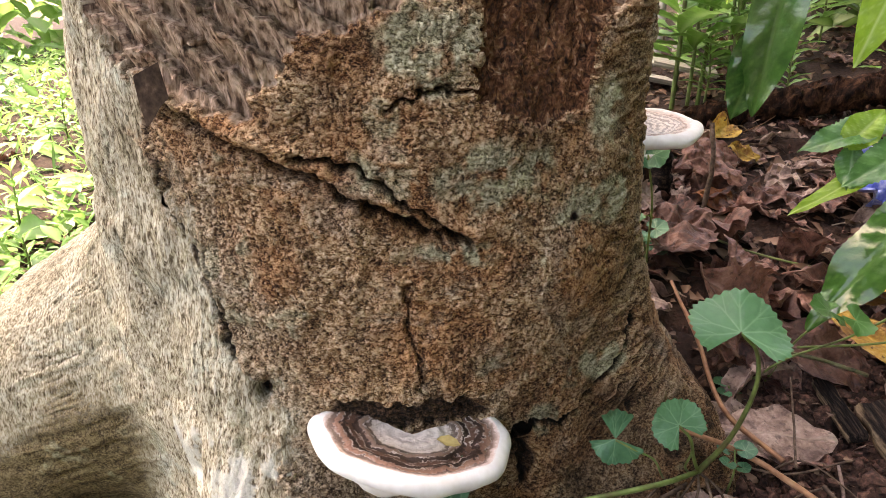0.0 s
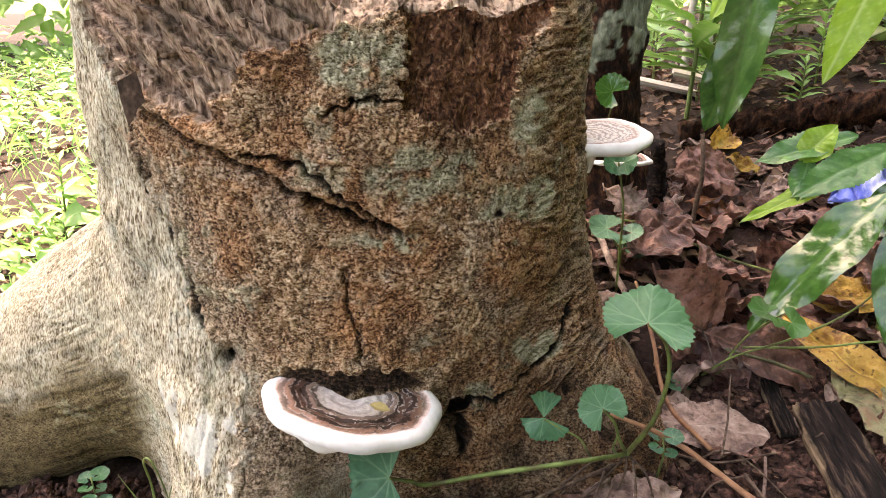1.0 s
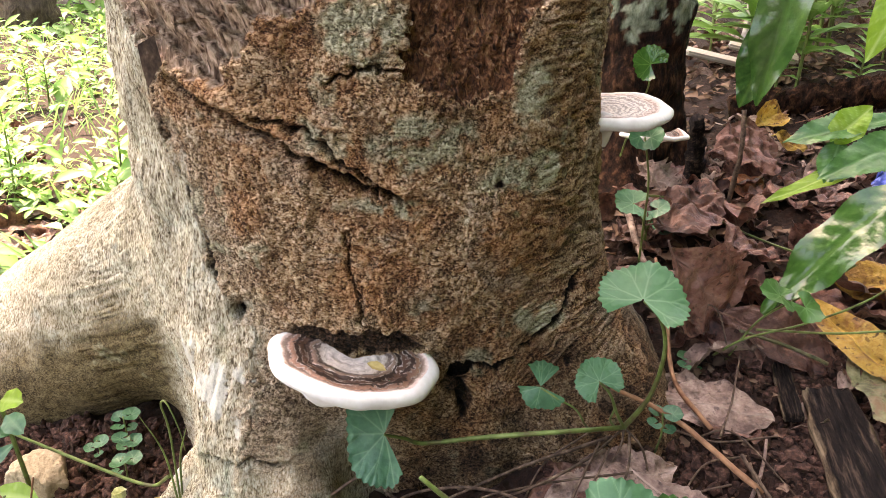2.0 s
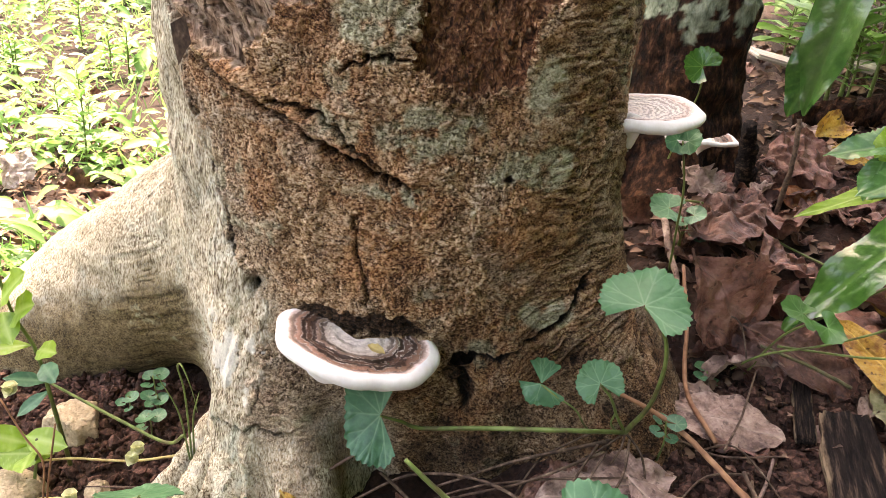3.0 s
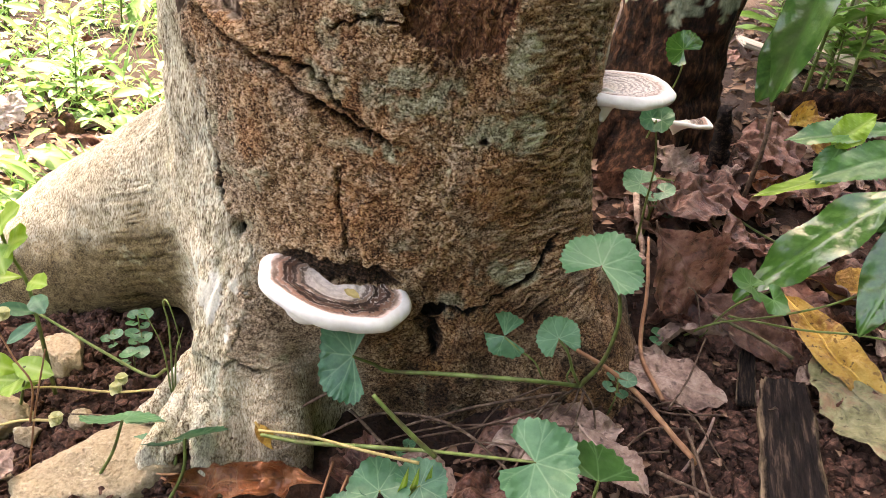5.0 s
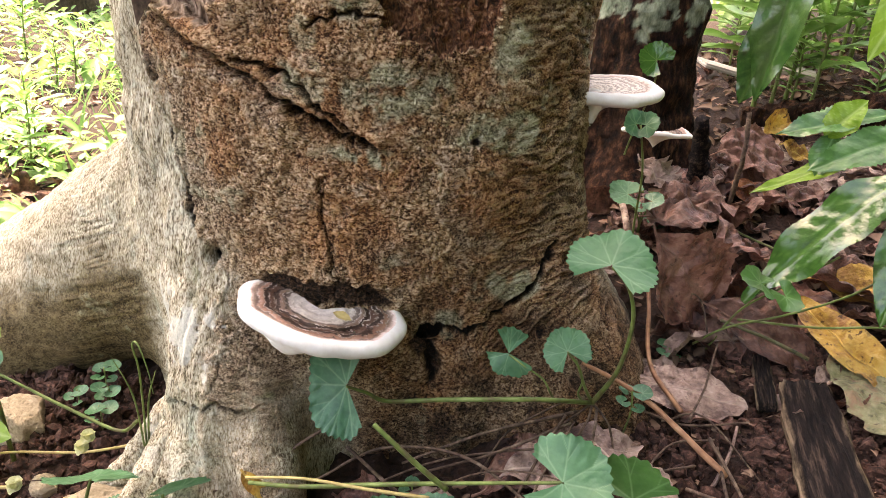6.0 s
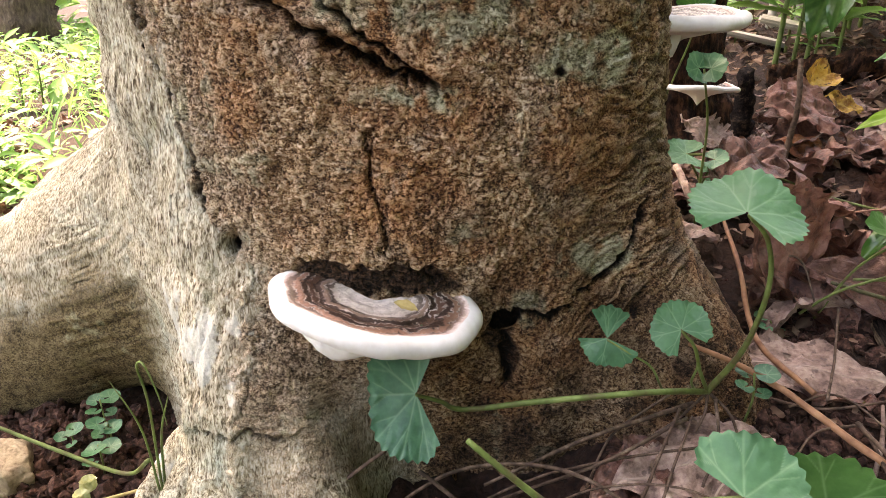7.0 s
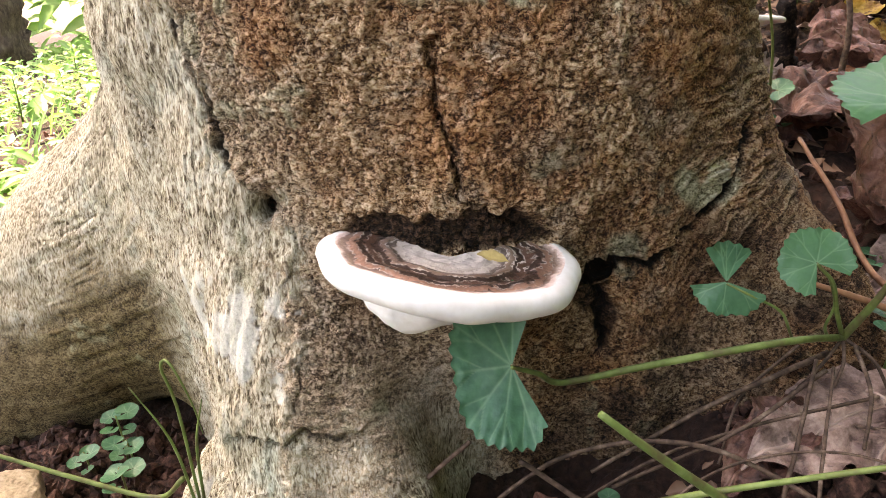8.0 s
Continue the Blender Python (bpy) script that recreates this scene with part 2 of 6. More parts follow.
RUSSET = dead_leaf_material("russet_leaf", (0.045, 0.017, 0.012), (0.215, 0.095, 0.068), (0.38, 0.215, 0.165), 0.12, 0.45)
PINKISH = dead_leaf_material("bleached_leaf", (0.26, 0.18, 0.15), (0.50, 0.39, 0.34), (0.68, 0.58, 0.53))
RUST = dead_leaf_material("rust_leaf", (0.065, 0.020, 0.010), (0.27, 0.088, 0.034), (0.50, 0.23, 0.115), 0.15, 0.28)
YELLOW = dead_leaf_material("yellow_leaf", (0.24, 0.11, 0.025), (0.50, 0.30, 0.055), (0.64, 0.45, 0.13), 0.25, 0.45, (0.20, 0.085, 0.025))
PALEBUD = simple("pale_bud", [(0.35, (0.42, 0.44, 0.20)), (0.6, (0.66, 0.66, 0.44))], 200, 0.6, 0.3, 0.001, light=0.2)
STRAW = simple("straw_stem", [(0.3, (0.24, 0.18, 0.06)), (0.6, (0.44, 0.36, 0.15)), (0.85, (0.56, 0.47, 0.24))], 110, 0.55, 0.3, 0.0008)
PALELEAF = dead_leaf_material("pale_leaf", (0.045, 0.045, 0.018), (0.155, 0.160, 0.075), (0.30, 0.29, 0.17), 0.15, 0.62, (0.17, 0.105, 0.060))
def charred_wood():
    k = Nodes("weathered_wood")
    n = k.noise(190, 6, 0.7, (1, 0.09, 1))
    dark = k.ramp(n, [(0.38, (0.004, 0.003, 0.003)), (0.52, (0.014, 0.010, 0.009)), (0.66, (0.075, 0.052, 0.038))])
    tan = k.ramp(n, [(0.38, (0.04, 0.028, 0.018)), (0.6, (0.27, 0.20, 0.13))])
    edge = k.remap(k.math("ADD", k.attr("edge"), k.math("MULTIPLY", k.math("SUBTRACT", k.noise(40, 4, 0.6), 0.5), 1.2)), 0.75, 1.05)
    return k.done(k.mix(edge, dark, tan), 0.9, k.bump(n, 1.0, 0.004), 0.1)


CHAR = charred_wood()
FUNGUS_TOP = fungus_material("bracket_top", [(0.0, (0.60, 0.55, 0.50)), (0.36, (0.55, 0.49, 0.43)), (0.47, (0.24, 0.165, 0.125)), (0.58, (0.085, 0.045, 0.030)), (0.70, (0.11, 0.055, 0.036)), (0.79, (0.30, 0.165, 0.115)), (0.87, (0.66, 0.50, 0.42)), (0.93, (0.87, 0.84, 0.81))], 50.0, 0.9)
FUNGUS_PALE = fungus_material("pale_bracket_top", [(0.0, (0.62, 0.50, 0.42)), (0.45, (0.74, 0.65, 0.57)), (0.70, (0.76, 0.67, 0.60)), (0.80, (0.58, 0.41, 0.33)), (0.87, (0.82, 0.77, 0.72)), (0.95, (0.86, 0.84, 0.81))], 84.0, 0.55, 0.1)
FUNGUS_WHITE = simple("bracket_rim", [(0.3, (0.76, 0.73, 0.68)), (0.7, (0.87, 0.86, 0.84))], 180, 0.6, 0.15, 0.0006, spec=0.3)


# ---- tools for shapes ----
def lattice(p, seed):
    """Smooth value noise in -1..1 at the rows of p."""
    i = np.floor(p).astype(np.int64)
    f = p - i
    f = f * f * f * (f * (f * 6 - 15) + 10)
    total = np.zeros(len(p))
    for dx in (0, 1):
        for dy in (0, 1):
            for dz in (0, 1):
                h = (i[:, 0] + dx) * 374761393 + (i[:, 1] + dy) * 668265263 + (i[:, 2] + dz) * 2147483647 + seed * 974711
                h = (h ^ (h >> 13)) * 1274126177 & 0xFFFFFFFF
                h = ((h ^ (h >> 16)) & 0xFFFF) / 32767.5 - 1
                w = (f[:, 0] if dx else 1 - f[:, 0]) * (f[:, 1] if dy else 1 - f[:, 1]) * (f[:, 2] if dz else 1 - f[:, 2])
                total += w * h
    return total


def fbm(p, scale, octaves=4, seed=0, gain=0.5):
    p = np.asarray(p, float) * scale
    out, a = np.zeros(len(p)), 1.0
    for o in range(octaves):
        out += a * lattice(p * 2.03 ** o + 17.3 * o, seed + o)
        a *= gain
    return out


def smooth01(v, a, b):
    t = np.clip((v - a) / (b - a), 0, 1)
    return t * t * (3 - 2 * t)


def mesh_of(name, verts, faces, material, attrs=None, smooth=True):
    me = bpy.data.meshes.new(name)
    me.from_pydata(np.asarray(verts).tolist(), [], faces if isinstance(faces, list) else faces.tolist())
    for key, values in (attrs or {}).items():
        me.attributes.new(key, "FLOAT", "POINT").data.foreach_set("value", np.asarray(values, np.float32))
    me.polygons.foreach_set("use_smooth", [smooth] * len(me.polygons))
    me.materials.append(material)
    me.update()
    return me


def thing(name, base, label, category, group="", kind=""):
    ob = new(name)
    ob.location = base
    ob.empty_display_size = 0.02
    return tagged(ob, label, category, group, kind)


def part(name, me, parent, label=""):
    """Mesh data in world space as a part of the thing parent."""
    ob = new(name, me)
    ob.parent = parent
    base = parent
    off = Vector(base.location)
    while base.parent:
        base = base.parent
        off = Vector(base.location) if base.type == "EMPTY" else off
    ob.matrix_parent_inverse = Matrix.Translation(-off) if parent.type == "EMPTY" else Matrix.Identity(4)
    return tagged(ob, label)


def lone(name, me, label, category, group="", kind=""):
    return tagged(new(name, me), label, category, group, kind)


def grid(nu, nv, wrap=False):
    i, j = np.meshgrid(np.arange(nu if wrap else nu - 1), np.arange(nv - 1), indexing="ij")
    a, b = i * nv + j, (i + 1) % nu * nv + j
    return np.stack([a, b, b + 1, a + 1], -1).reshape(-1, 4)


def spline(points, n):
    """Catmull-Rom through the points."""
    P = np.asarray(points, float)
    P = np.vstack([2 * P[0] - P[1], P, 2 * P[-1] - P[-2]])
    t = np.linspace(0, len(P) - 3 - 1e-6, n)
    k = t.astype(int)
    u = (t - k)[:, None]
    a, b, c, d = P[k], P[k + 1], P[k + 2], P[k + 3]
    return 0.5 * (2 * b + (c - a) * u + (2 * a - 5 * b + 4 * c - d) * u * u + (3 * b - a - 3 * c + d) * u ** 3)


def tube(points, radii, n=24, sides=7, rough=0.0, seed=0):
    """Vertices and faces of a bent, tapered stem."""
    c = spline(points, n)
    r = np.interp(np.linspace(0, 1, n), np.linspace(0, 1, len(radii)), radii)
    tan = np.gradient(c, axis=0)
    tan /= np.linalg.norm(tan, axis=1)[:, None] + 1e-12
    ref = np.array([0.31, 0.22, 0.92]) if abs(tan[0, 2]) < 0.8 else np.array([1.0, 0.1, 0.0])
    s = np.cross(tan, ref)
    s /= np.linalg.norm(s, axis=1)[:, None]
    q = np.cross(s, tan)
    a = np.linspace(0, 2 * np.pi, sides, endpoint=False)
    ring = s[:, None] * np.cos(a)[None, :, None] + q[:, None] * np.sin(a)[None, :, None]
    v = c[:, None] + ring * r[:, None, None]
    v = v.reshape(-1, 3)
    if rough:
        v = v + np.repeat(r, sides)[:, None] * rough * np.stack([fbm(v, 90, 2, seed + k) for k in range(3)], 1)
    f = [[i * sides + j, i * sides + (j + 1) % sides, (i + 1) * sides + (j + 1) % sides, (i + 1) * sides + j] for i in range(n - 1) for j in range(sides)]
    f += [list(range(sides))[::-1], [(n - 1) * sides + j for j in range(sides)]]
    return v, f


def stem(name, points, radii, material, parent=None, label="", n=24, sides=7, rough=0.0):
    v, f = tube(points, radii, n, sides, rough)
    me = mesh_of(name, v, f, material)
    return part(name, me, parent, label) if parent else new(name, me)


def basis(origin, tip, normal):
    """Columns: side, along the tip, normal."""
    y = Vector(tip).normalized()
    z = Vector(normal)
    z = (z - y * z.dot(y)).normalized()
    x = y.cross(z)
    m = Matrix((x, y, z)).transposed().to_4x4()
    m.translation = origin
    return np.array(m)


def placed(v, m):
    return v @ m[:3, :3].T + m[:3, 3]


def round_leaf(R, cup=0.1, ruffle=0.06, notch=0.35, teeth=26, seed=0, squash=1.0, fold=0.0, half=None):
    """A kidney leaf round its stalk: teeth at the margin, veins from the stalk. half: (from, to) keeps a torn part."""
    rng = np.random.RandomState(seed)
    lo, hi = half or (-np.pi + notch, np.pi - notch)
    nf, nr = (201, 24) if R > 0.018 else (121, 15) if R > 0.012 else (49, 7)
    ph = np.linspace(lo, hi, nf)
    rad = np.linspace(0.02, 1, nr)
    saw = np.abs(((ph * teeth / (2 * np.pi)) % 1.0) - 0.5)
    edge = R * (0.93 + 0.09 * np.abs(np.sin(ph)) + 0.05 * np.cos(2 * ph)) * (1 + 0.03 * np.sin(5 * ph + seed))
    edge *= 1 - 0.16 * smooth01(np.abs(ph), np.pi - notch - 0.4, np.pi - notch)
    rr = rad[None, :] * edge[:, None] * (1 - 0.13 * saw[:, None] * rad[None, :] ** 12)
    x, y = rr * np.sin(ph)[:, None], rr * np.cos(ph)[:, None] * squash
    q = rad[None, :] ** 2
    z = R * (cup * q + ruffle * q * np.sin(3 * ph + seed)[:, None] + 0.25 * ruffle * q ** 2 * np.sin(7 * ph + 2 * seed)[:, None])
    z = z + fold * np.abs(x)
    main = np.linspace(lo + 0.3, hi - 0.3, 7 if half is None else 3)
    px, py = rad[None, :] * np.sin(ph)[:, None], rad[None, :] * np.cos(ph)[:, None]
    near = np.full(px.shape, 9.0)

    def rib(ax, ay, bx, by, wide):
        t = np.clip(((px - ax) * (bx - ax) + (py - ay) * (by - ay)) / ((bx - ax) ** 2 + (by - ay) ** 2), 0, 1)
        return np.hypot(px - ax - t * (bx - ax), py - ay - t * (by - ay)) / wide

    for m in main:
        m += rng.normal(0, 0.05)
        near = np.minimum(near, rib(0, 0, math.sin(m), math.cos(m), 1.0))
        for r0, turn in ((0.50, 0.22), (0.60, -0.20)):
            r0, e = r0 + rng.normal(0, 0.03), m + turn
            near = np.minimum(near, rib(r0 * math.sin(m), r0 * math.cos(m), min(1, r0 + 0.42) * math.sin(e), min(1, r0 + 0.42) * math.cos(e), 0.6))
    vein = np.exp(-(near / (0.019 if R > 0.018 else 0.028)) ** 2) * (1 - 0.35 * rad[None, :])
    quilt = fbm(np.stack([px, py, 0 * px + seed], -1).reshape(-1, 3), 3.5, 3, seed).reshape(px.shape)
    z = z - R * 0.005 * np.exp(-(near / 0.05) ** 2) * rad[None, :] ** 0.5 + R * 0.030 * quilt * rad[None, :]
    v = np.stack([x, y, z], -1).reshape(-1, 3)
    return v, grid(nf, nr), {"vein": vein.reshape(-1)}


def blade(L, W, droop=0.1, fold=0.15, wave=0.03, peak=0.45, veins=9, seed=0, nu=49, nv=17, teeth=0.0, curl=0.0, ragged=0.0):
    """A long leaf: base at the origin, tip along +Y. The midrib sags by droop, the halves rise by fold."""
    t = np.linspace(0, 1, nu)
    s = np.linspace(-1, 1, nv)
    p = math.log(0.5) / math.log(peak)
    w = np.sin(np.pi * np.clip(t, 0, 1) ** p) ** 0.85
    w = np.maximum(w, 0.02) * (1 - 0.12 * t)
    saw = 1 - teeth * np.abs(((t * 26) % 1) - 0.5)
    S, T = s[None, :], t[:, None]
    torn = 1 + ragged * np.interp(t, np.linspace(0, 1, 23), np.random.RandomState(seed + 5).randn(23))[:, None] * np.abs(S) ** 3
    x = S * (w * saw)[:, None] * W / 2 * torn
    y = L * T * np.ones_like(S) + 0.04 * L * np.abs(S) * (w[:, None])
    side = np.abs((T * veins - 0.9 * np.abs(S) + 50) % 1 - 0.5)
    lateral = np.exp(-((0.5 - side) / 0.055) ** 2) * (np.abs(S) > 0.06)
    mid = np.exp(-(S * w[:, None] / 0.055) ** 2)
    z = -droop * L * T ** 2 + fold * np.abs(x) + wave * W * np.abs(S) ** 2 * np.sin(T * 17 + 2.1 * np.sign(S) + seed) - 0.012 * W * lateral - 0.02 * W * mid
    z = z + 0.009 * W * np.cos((T * veins - 0.9 * np.abs(S)) * 2 * np.pi) * np.sin(np.pi * np.abs(S))
    flat = np.stack([S * T ** 0 * w[:, None] * W, L * T + 0 * S, 0 * S * T + seed], -1).reshape(-1, 3)
    z = z + 0.026 * W * fbm(flat, 2.4 / W, 2, seed + 31).reshape(z.shape)
    if curl:
        a = x / (W / 2) * curl
        r = W / 2 / curl
        x, z = r * np.sin(a), z + r * (1 - np.cos(a))
    v = np.stack([x, y, z], -1).reshape(-1, 3)
    return v, grid(nu, nv), {"vein": np.maximum(mid, 0.55 * lateral).reshape(-1)}


def crumple(v, amount, scale, seed):
    """Dry, creased: broad bends with sharp folds between them."""
    fold = 0.55 - 1.6 * np.abs(fbm(v, scale * 1.5, 2, seed + 27))
    return v + amount * np.stack([0.5 * fbm(v, scale, 3, seed), 0.5 * fbm(v, scale, 3, seed + 9), 0.8 * fbm(v, scale, 3, seed + 18) + 0.55 * fold], 1)


def mound(x, y):
    """Litter heaped behind the stump."""
    return 0.05 * np.exp(-((x - 0.22) / 0.11) ** 2 - ((y - 0.80) / 0.13) ** 2)


def ground_z(x, y):
    """The bank on which the trunk stands: it rises to the right and away."""
    return 0.2 * 1.6 * np.tanh((x - 0.25) / 1.6) + 0.15 * 2.2 * np.tanh((y - 0.48) / 2.2) + 0.022 * np.exp(-((x - 0.2) / 0.14) ** 2 - ((y - 0.5) / 0.14) ** 2) + mound(x, y)


# ---- ground ----
def axis_steps(a, b, step, far):
    inner = list(np.arange(a, b, step))
    out, d = [], step
    p = b
    while p < far:
        out.append(p)
        d *= 1.22
        p += d
    low, d, p = [], step, a
    while p > -far:
        d *= 1.22
        p -= d
        low.append(p)
    return np.array(low[::-1] + inner + out + [far])


def ground_top(x, y):
    """The soil's surface with its lumps."""
    p = np.stack([x, y, 0 * x], 1)
    near = np.exp(-(np.hypot(x, y - 0.6) / 3) ** 2)
    return ground_z(x, y) + near * (0.008 * fbm(p, 9, 3, 3) + 0.006 * fbm(p, 60, 4, 5) + 0.005 * fbm(p, 170, 2, 8)) - 0.006


def build_ground():
    xs, ys = axis_steps(-0.6, 0.6, 0.007, 300), axis_steps(0.2, 1.2, 0.007, 300)
    X, Y = np.meshgrid(xs, ys, indexing="ij")
    p = np.stack([X.ravel(), Y.ravel(), np.zeros(X.size)], 1)
    p[:, 2] = ground_top(p[:, 0], p[:, 1])
    me = mesh_of("ground", p, grid(len(xs), len(ys)), SOIL)
    lone("ground", me, "dark brown crumbly forest soil on a gentle bank", "ground", kind="structure")


build_ground()


# ---- the trunk ----
AXIS = (-0.035, 0.575)


def interp_radius(theta, z):
    """Distance of the bark from the axis, by direction (degrees) and height."""
    zs = np.array([-0.17, -0.03, 0.0, 0.06, 0.115, 0.15, 0.20, 0.35, 0.50])
    table = [
        (-180, (0.20, 0.20, 0.20, 0.20, 0.20, 0.20, 0.20, 0.205, 0.205)),
        (-155, (0.18, 0.18, 0.182, 0.184, 0.188, 0.194, 0.206, 0.215, 0.212)),
        (-130, (0.18, 0.18, 0.178, 0.177, 0.177, 0.180, 0.192, 0.206, 0.200)),
        (-90, (0.115, 0.125, 0.138, 0.163, 0.174, 0.178, 0.183, 0.189, 0.188)),
        (-62, (0.125, 0.132, 0.142, 0.162, 0.172, 0.178, 0.187, 0.190, 0.190)),
        (-40, (0.165, 0.17, 0.175, 0.178, 0.180, 0.182, 0.189, 0.192, 0.190)),
        (-16, (0.31, 0.30, 0.285, 0.248, 0.210, 0.195, 0.187, 0.182, 0.178)),
        (8, (0.29, 0.28, 0.272, 0.245, 0.203, 0.191, 0.182, 0.176, 0.175)),
        (60, (0.22, 0.22, 0.21, 0.20, 0.19, 0.19, 0.185, 0.18, 0.18)),
        (120, (0.22, 0.22, 0.21, 0.20, 0.20, 0.20, 0.195, 0.19, 0.19)),
        (180, (0.20, 0.20, 0.20, 0.20, 0.20, 0.20, 0.20, 0.205, 0.205)),
    ]
    at = np.array([a for a, _ in table], float)
    rows = np.array([row for _, row in table])
    k = np.clip(np.searchsorted(at, theta, side="right") - 1, 0, len(at) - 2)
    u = (theta - at[k]) / (at[k + 1] - at[k])
    u = u * u * (3 - 2 * u)
    j = np.clip(np.searchsorted(zs, z, side="right") - 1, 0, len(zs) - 2)
    w = np.clip((z - zs[j]) / (zs[j + 1] - zs[j]), 0, 1)
    low = rows[k, j] * (1 - w) + rows[k, j + 1] * w
    high = rows[k + 1, j] * (1 - w) + rows[k + 1, j + 1] * w
    return low * (1 - u) + high * u


def trunk_field(p):
    """Signed distance of the stump, its root and its foot at the rows of p."""
    x, y, z = p[:, 0], p[:, 1], p[:, 2]
    dx, dy = x - AXIS[0], y - AXIS[1]
    theta = np.degrees(np.arctan2(dy, dx))
    R = interp_radius(theta, z)
    d = np.hypot(dx, dy) - R

    def limb(points, radii, tall=1.0):
        best = np.full(len(p), 9.0)
        for (a, ra), (b, rb) in zip(zip(points, radii), list(zip(points, radii))[1:]):
            a, b = np.array(a), np.array(b)
            ab = b - a
            t = np.clip(((p - a) @ ab) / (ab @ ab), 0, 1)
            q = p - a - t[:, None] * ab
            q[:, 2] *= 1 / tall
            best = np.minimum(best, np.linalg.norm(q, axis=1) - (ra + (rb - ra) * t))
        return best

    def join(a, b, r):
        h = np.clip(0.5 + 0.5 * (b - a) / r, 0, 1)
        return b + (a - b) * h - r * h * (1 - h)

    root = limb([(-0.13, 0.590, 0.13), (-0.215, 0.618, 0.085), (-0.312, 0.632, 0.018), (-0.40, 0.645, -0.043), (-0.509, 0.64, -0.119), (-0.68, 0.64, -0.243)], [0.098, 0.098, 0.100, 0.096, 0.088, 0.08], 1.22)
    foot = limb([(-0.118, 0.475, 0.13), (-0.098, 0.448, 0.03), (-0.088, 0.440, -0.05), (-0.086, 0.43, -0.15)], [0.058, 0.062, 0.067, 0.074])
    d = join(d, root, 0.085)
    d = join(d, foot, 0.022)
    for toe, rad in ((((-0.128, 0.415, -0.02), (-0.142, 0.372, -0.075), (-0.172, 0.335, -0.14)), (0.016, 0.012, 0.009)), (((-0.112, 0.41, -0.03), (-0.100, 0.372, -0.066), (-0.078, 0.352, -0.115)), (0.022, 0.015, 0.013)), (((-0.065, 0.41, -0.005), (-0.045, 0.385, -0.045), (-0.030, 0.375, -0.11)), (0.030, 0.024, 0.024)), (((-0.150, 0.43, -0.03), (-0.185, 0.405, -0.078), (-0.235, 0.395, -0.125)), (0.020, 0.011, 0.008))):
        d = join(d, limb(toe, rad), 0.010)
    return d


# features of the bark, in the plane of its front face (x, z)
CREASE = [(-0.150, 0.296), (-0.101, 0.272), (-0.068, 0.260), (-0.046, 0.247), (-0.018, 0.236), (0.017, 0.221)]
CREASE_UPPER = [(-0.076, 0.272), (-0.046, 0.264), (-0.018, 0.247), (0.010, 0.226)]
CRACK_A = [(-0.018, 0.199), (-0.019, 0.173), (-0.014, 0.159), (-0.010, 0.132), (0.002, 0.122), (0.022, 0.113)]
CRACK_B = [(0.137, 0.150), (0.131, 0.134), (0.125, 0.117), (0.098, 0.089), (0.079, 0.081), (0.064, 0.087), (0.053, 0.082), (0.058, 0.064), (0.058, 0.035)]
CRACK_C = [(0.010, 0.305), (-0.010, 0.304), (-0.028, 0.296)]
CRACK_D = [(-0.215, 0.205), (-0.200, 0.172), (-0.183, 0.149), (-0.166, 0.121)]
CRACK_E = [(-0.158, 0.262), (-0.160, 0.236), (-0.146, 0.214), (-0.136, 0.187), (-0.132, 0.167), (-0.124, 0.145)]
RIDGE = [(-0.047, 0.230), (-0.044, 0.208), (-0.051, 0.190), (-0.054, 0.175)]
PALE_EDGE = [(-0.175, 0.5), (-0.172, 0.33), (-0.165, 0.302), (-0.162, 0.25), (-0.150, 0.22), (-0.131, 0.185), (-0.127, 0.153), (-0.103, 0.130), (-0.093, 0.108), (-0.093, 0.066), (-0.096, 0.032), (-0.098, 0.0), (-0.095, -0.05), (-0.09, -0.2)]
BARE = [(0.016, 0.50), (0.017, 0.353), (0.019, 0.327), (0.010, 0.314), (0.011, 0.303), (0.028, 0.291), (0.048, 0.283), (0.066, 0.288), (0.077, 0.295), (0.082, 0.314), (0.085, 0.338), (0.099, 0.345), (0.104, 0.358), (0.106, 0.50)]


CHOP = [(-0.205, 0.345), (-0.186, 0.318), (-0.160, 0.309), (-0.132, 0.297), (-0.104, 0.290), (-0.083, 0.310), (-0.076, 0.330), (-0.05, 0.334), (-0.022, 0.344), (-0.018, 0.42), (-0.205, 0.46)]
HOLES = ((-0.104, 0.126, 0.0075, 0.0085, 0.02), (-0.1585, 0.238, 0.0025, 0.004, 0.006), (0.075, 0.231, 0.004, 0.003, 0.008), (0.054, 0.081, 0.006, 0.0035, 0.010), (0.137, 0.078, 0.002, 0.005, 0.008))


def to_line(x, z, line):
    best = np.full(len(x), 9.0)
    for (ax, az), (bx, bz) in zip(line, line[1:]):
        t = np.clip(((x - ax) * (bx - ax) + (z - az) * (bz - az)) / ((bx - ax) ** 2 + (bz - az) ** 2), 0, 1)
        best = np.minimum(best, np.hypot(x - ax - t * (bx - ax), z - az - t * (bz - az)))
    return best


def in_shape(x, z, shape):
    """Signed distance to a closed outline, negative inside."""
    inside = np.zeros(len(x), bool)
    for (ax, az), (bx, bz) in zip(shape, shape[1:] + shape[:1]):
        hit = (az > z) != (bz > z)
        inside ^= hit & (x < (bx - ax) * (z - az) / (bz - az + 1e-12) + ax)
    d = to_line(x, z, shape + shape[:1])
    return np.where(inside, -d, d)


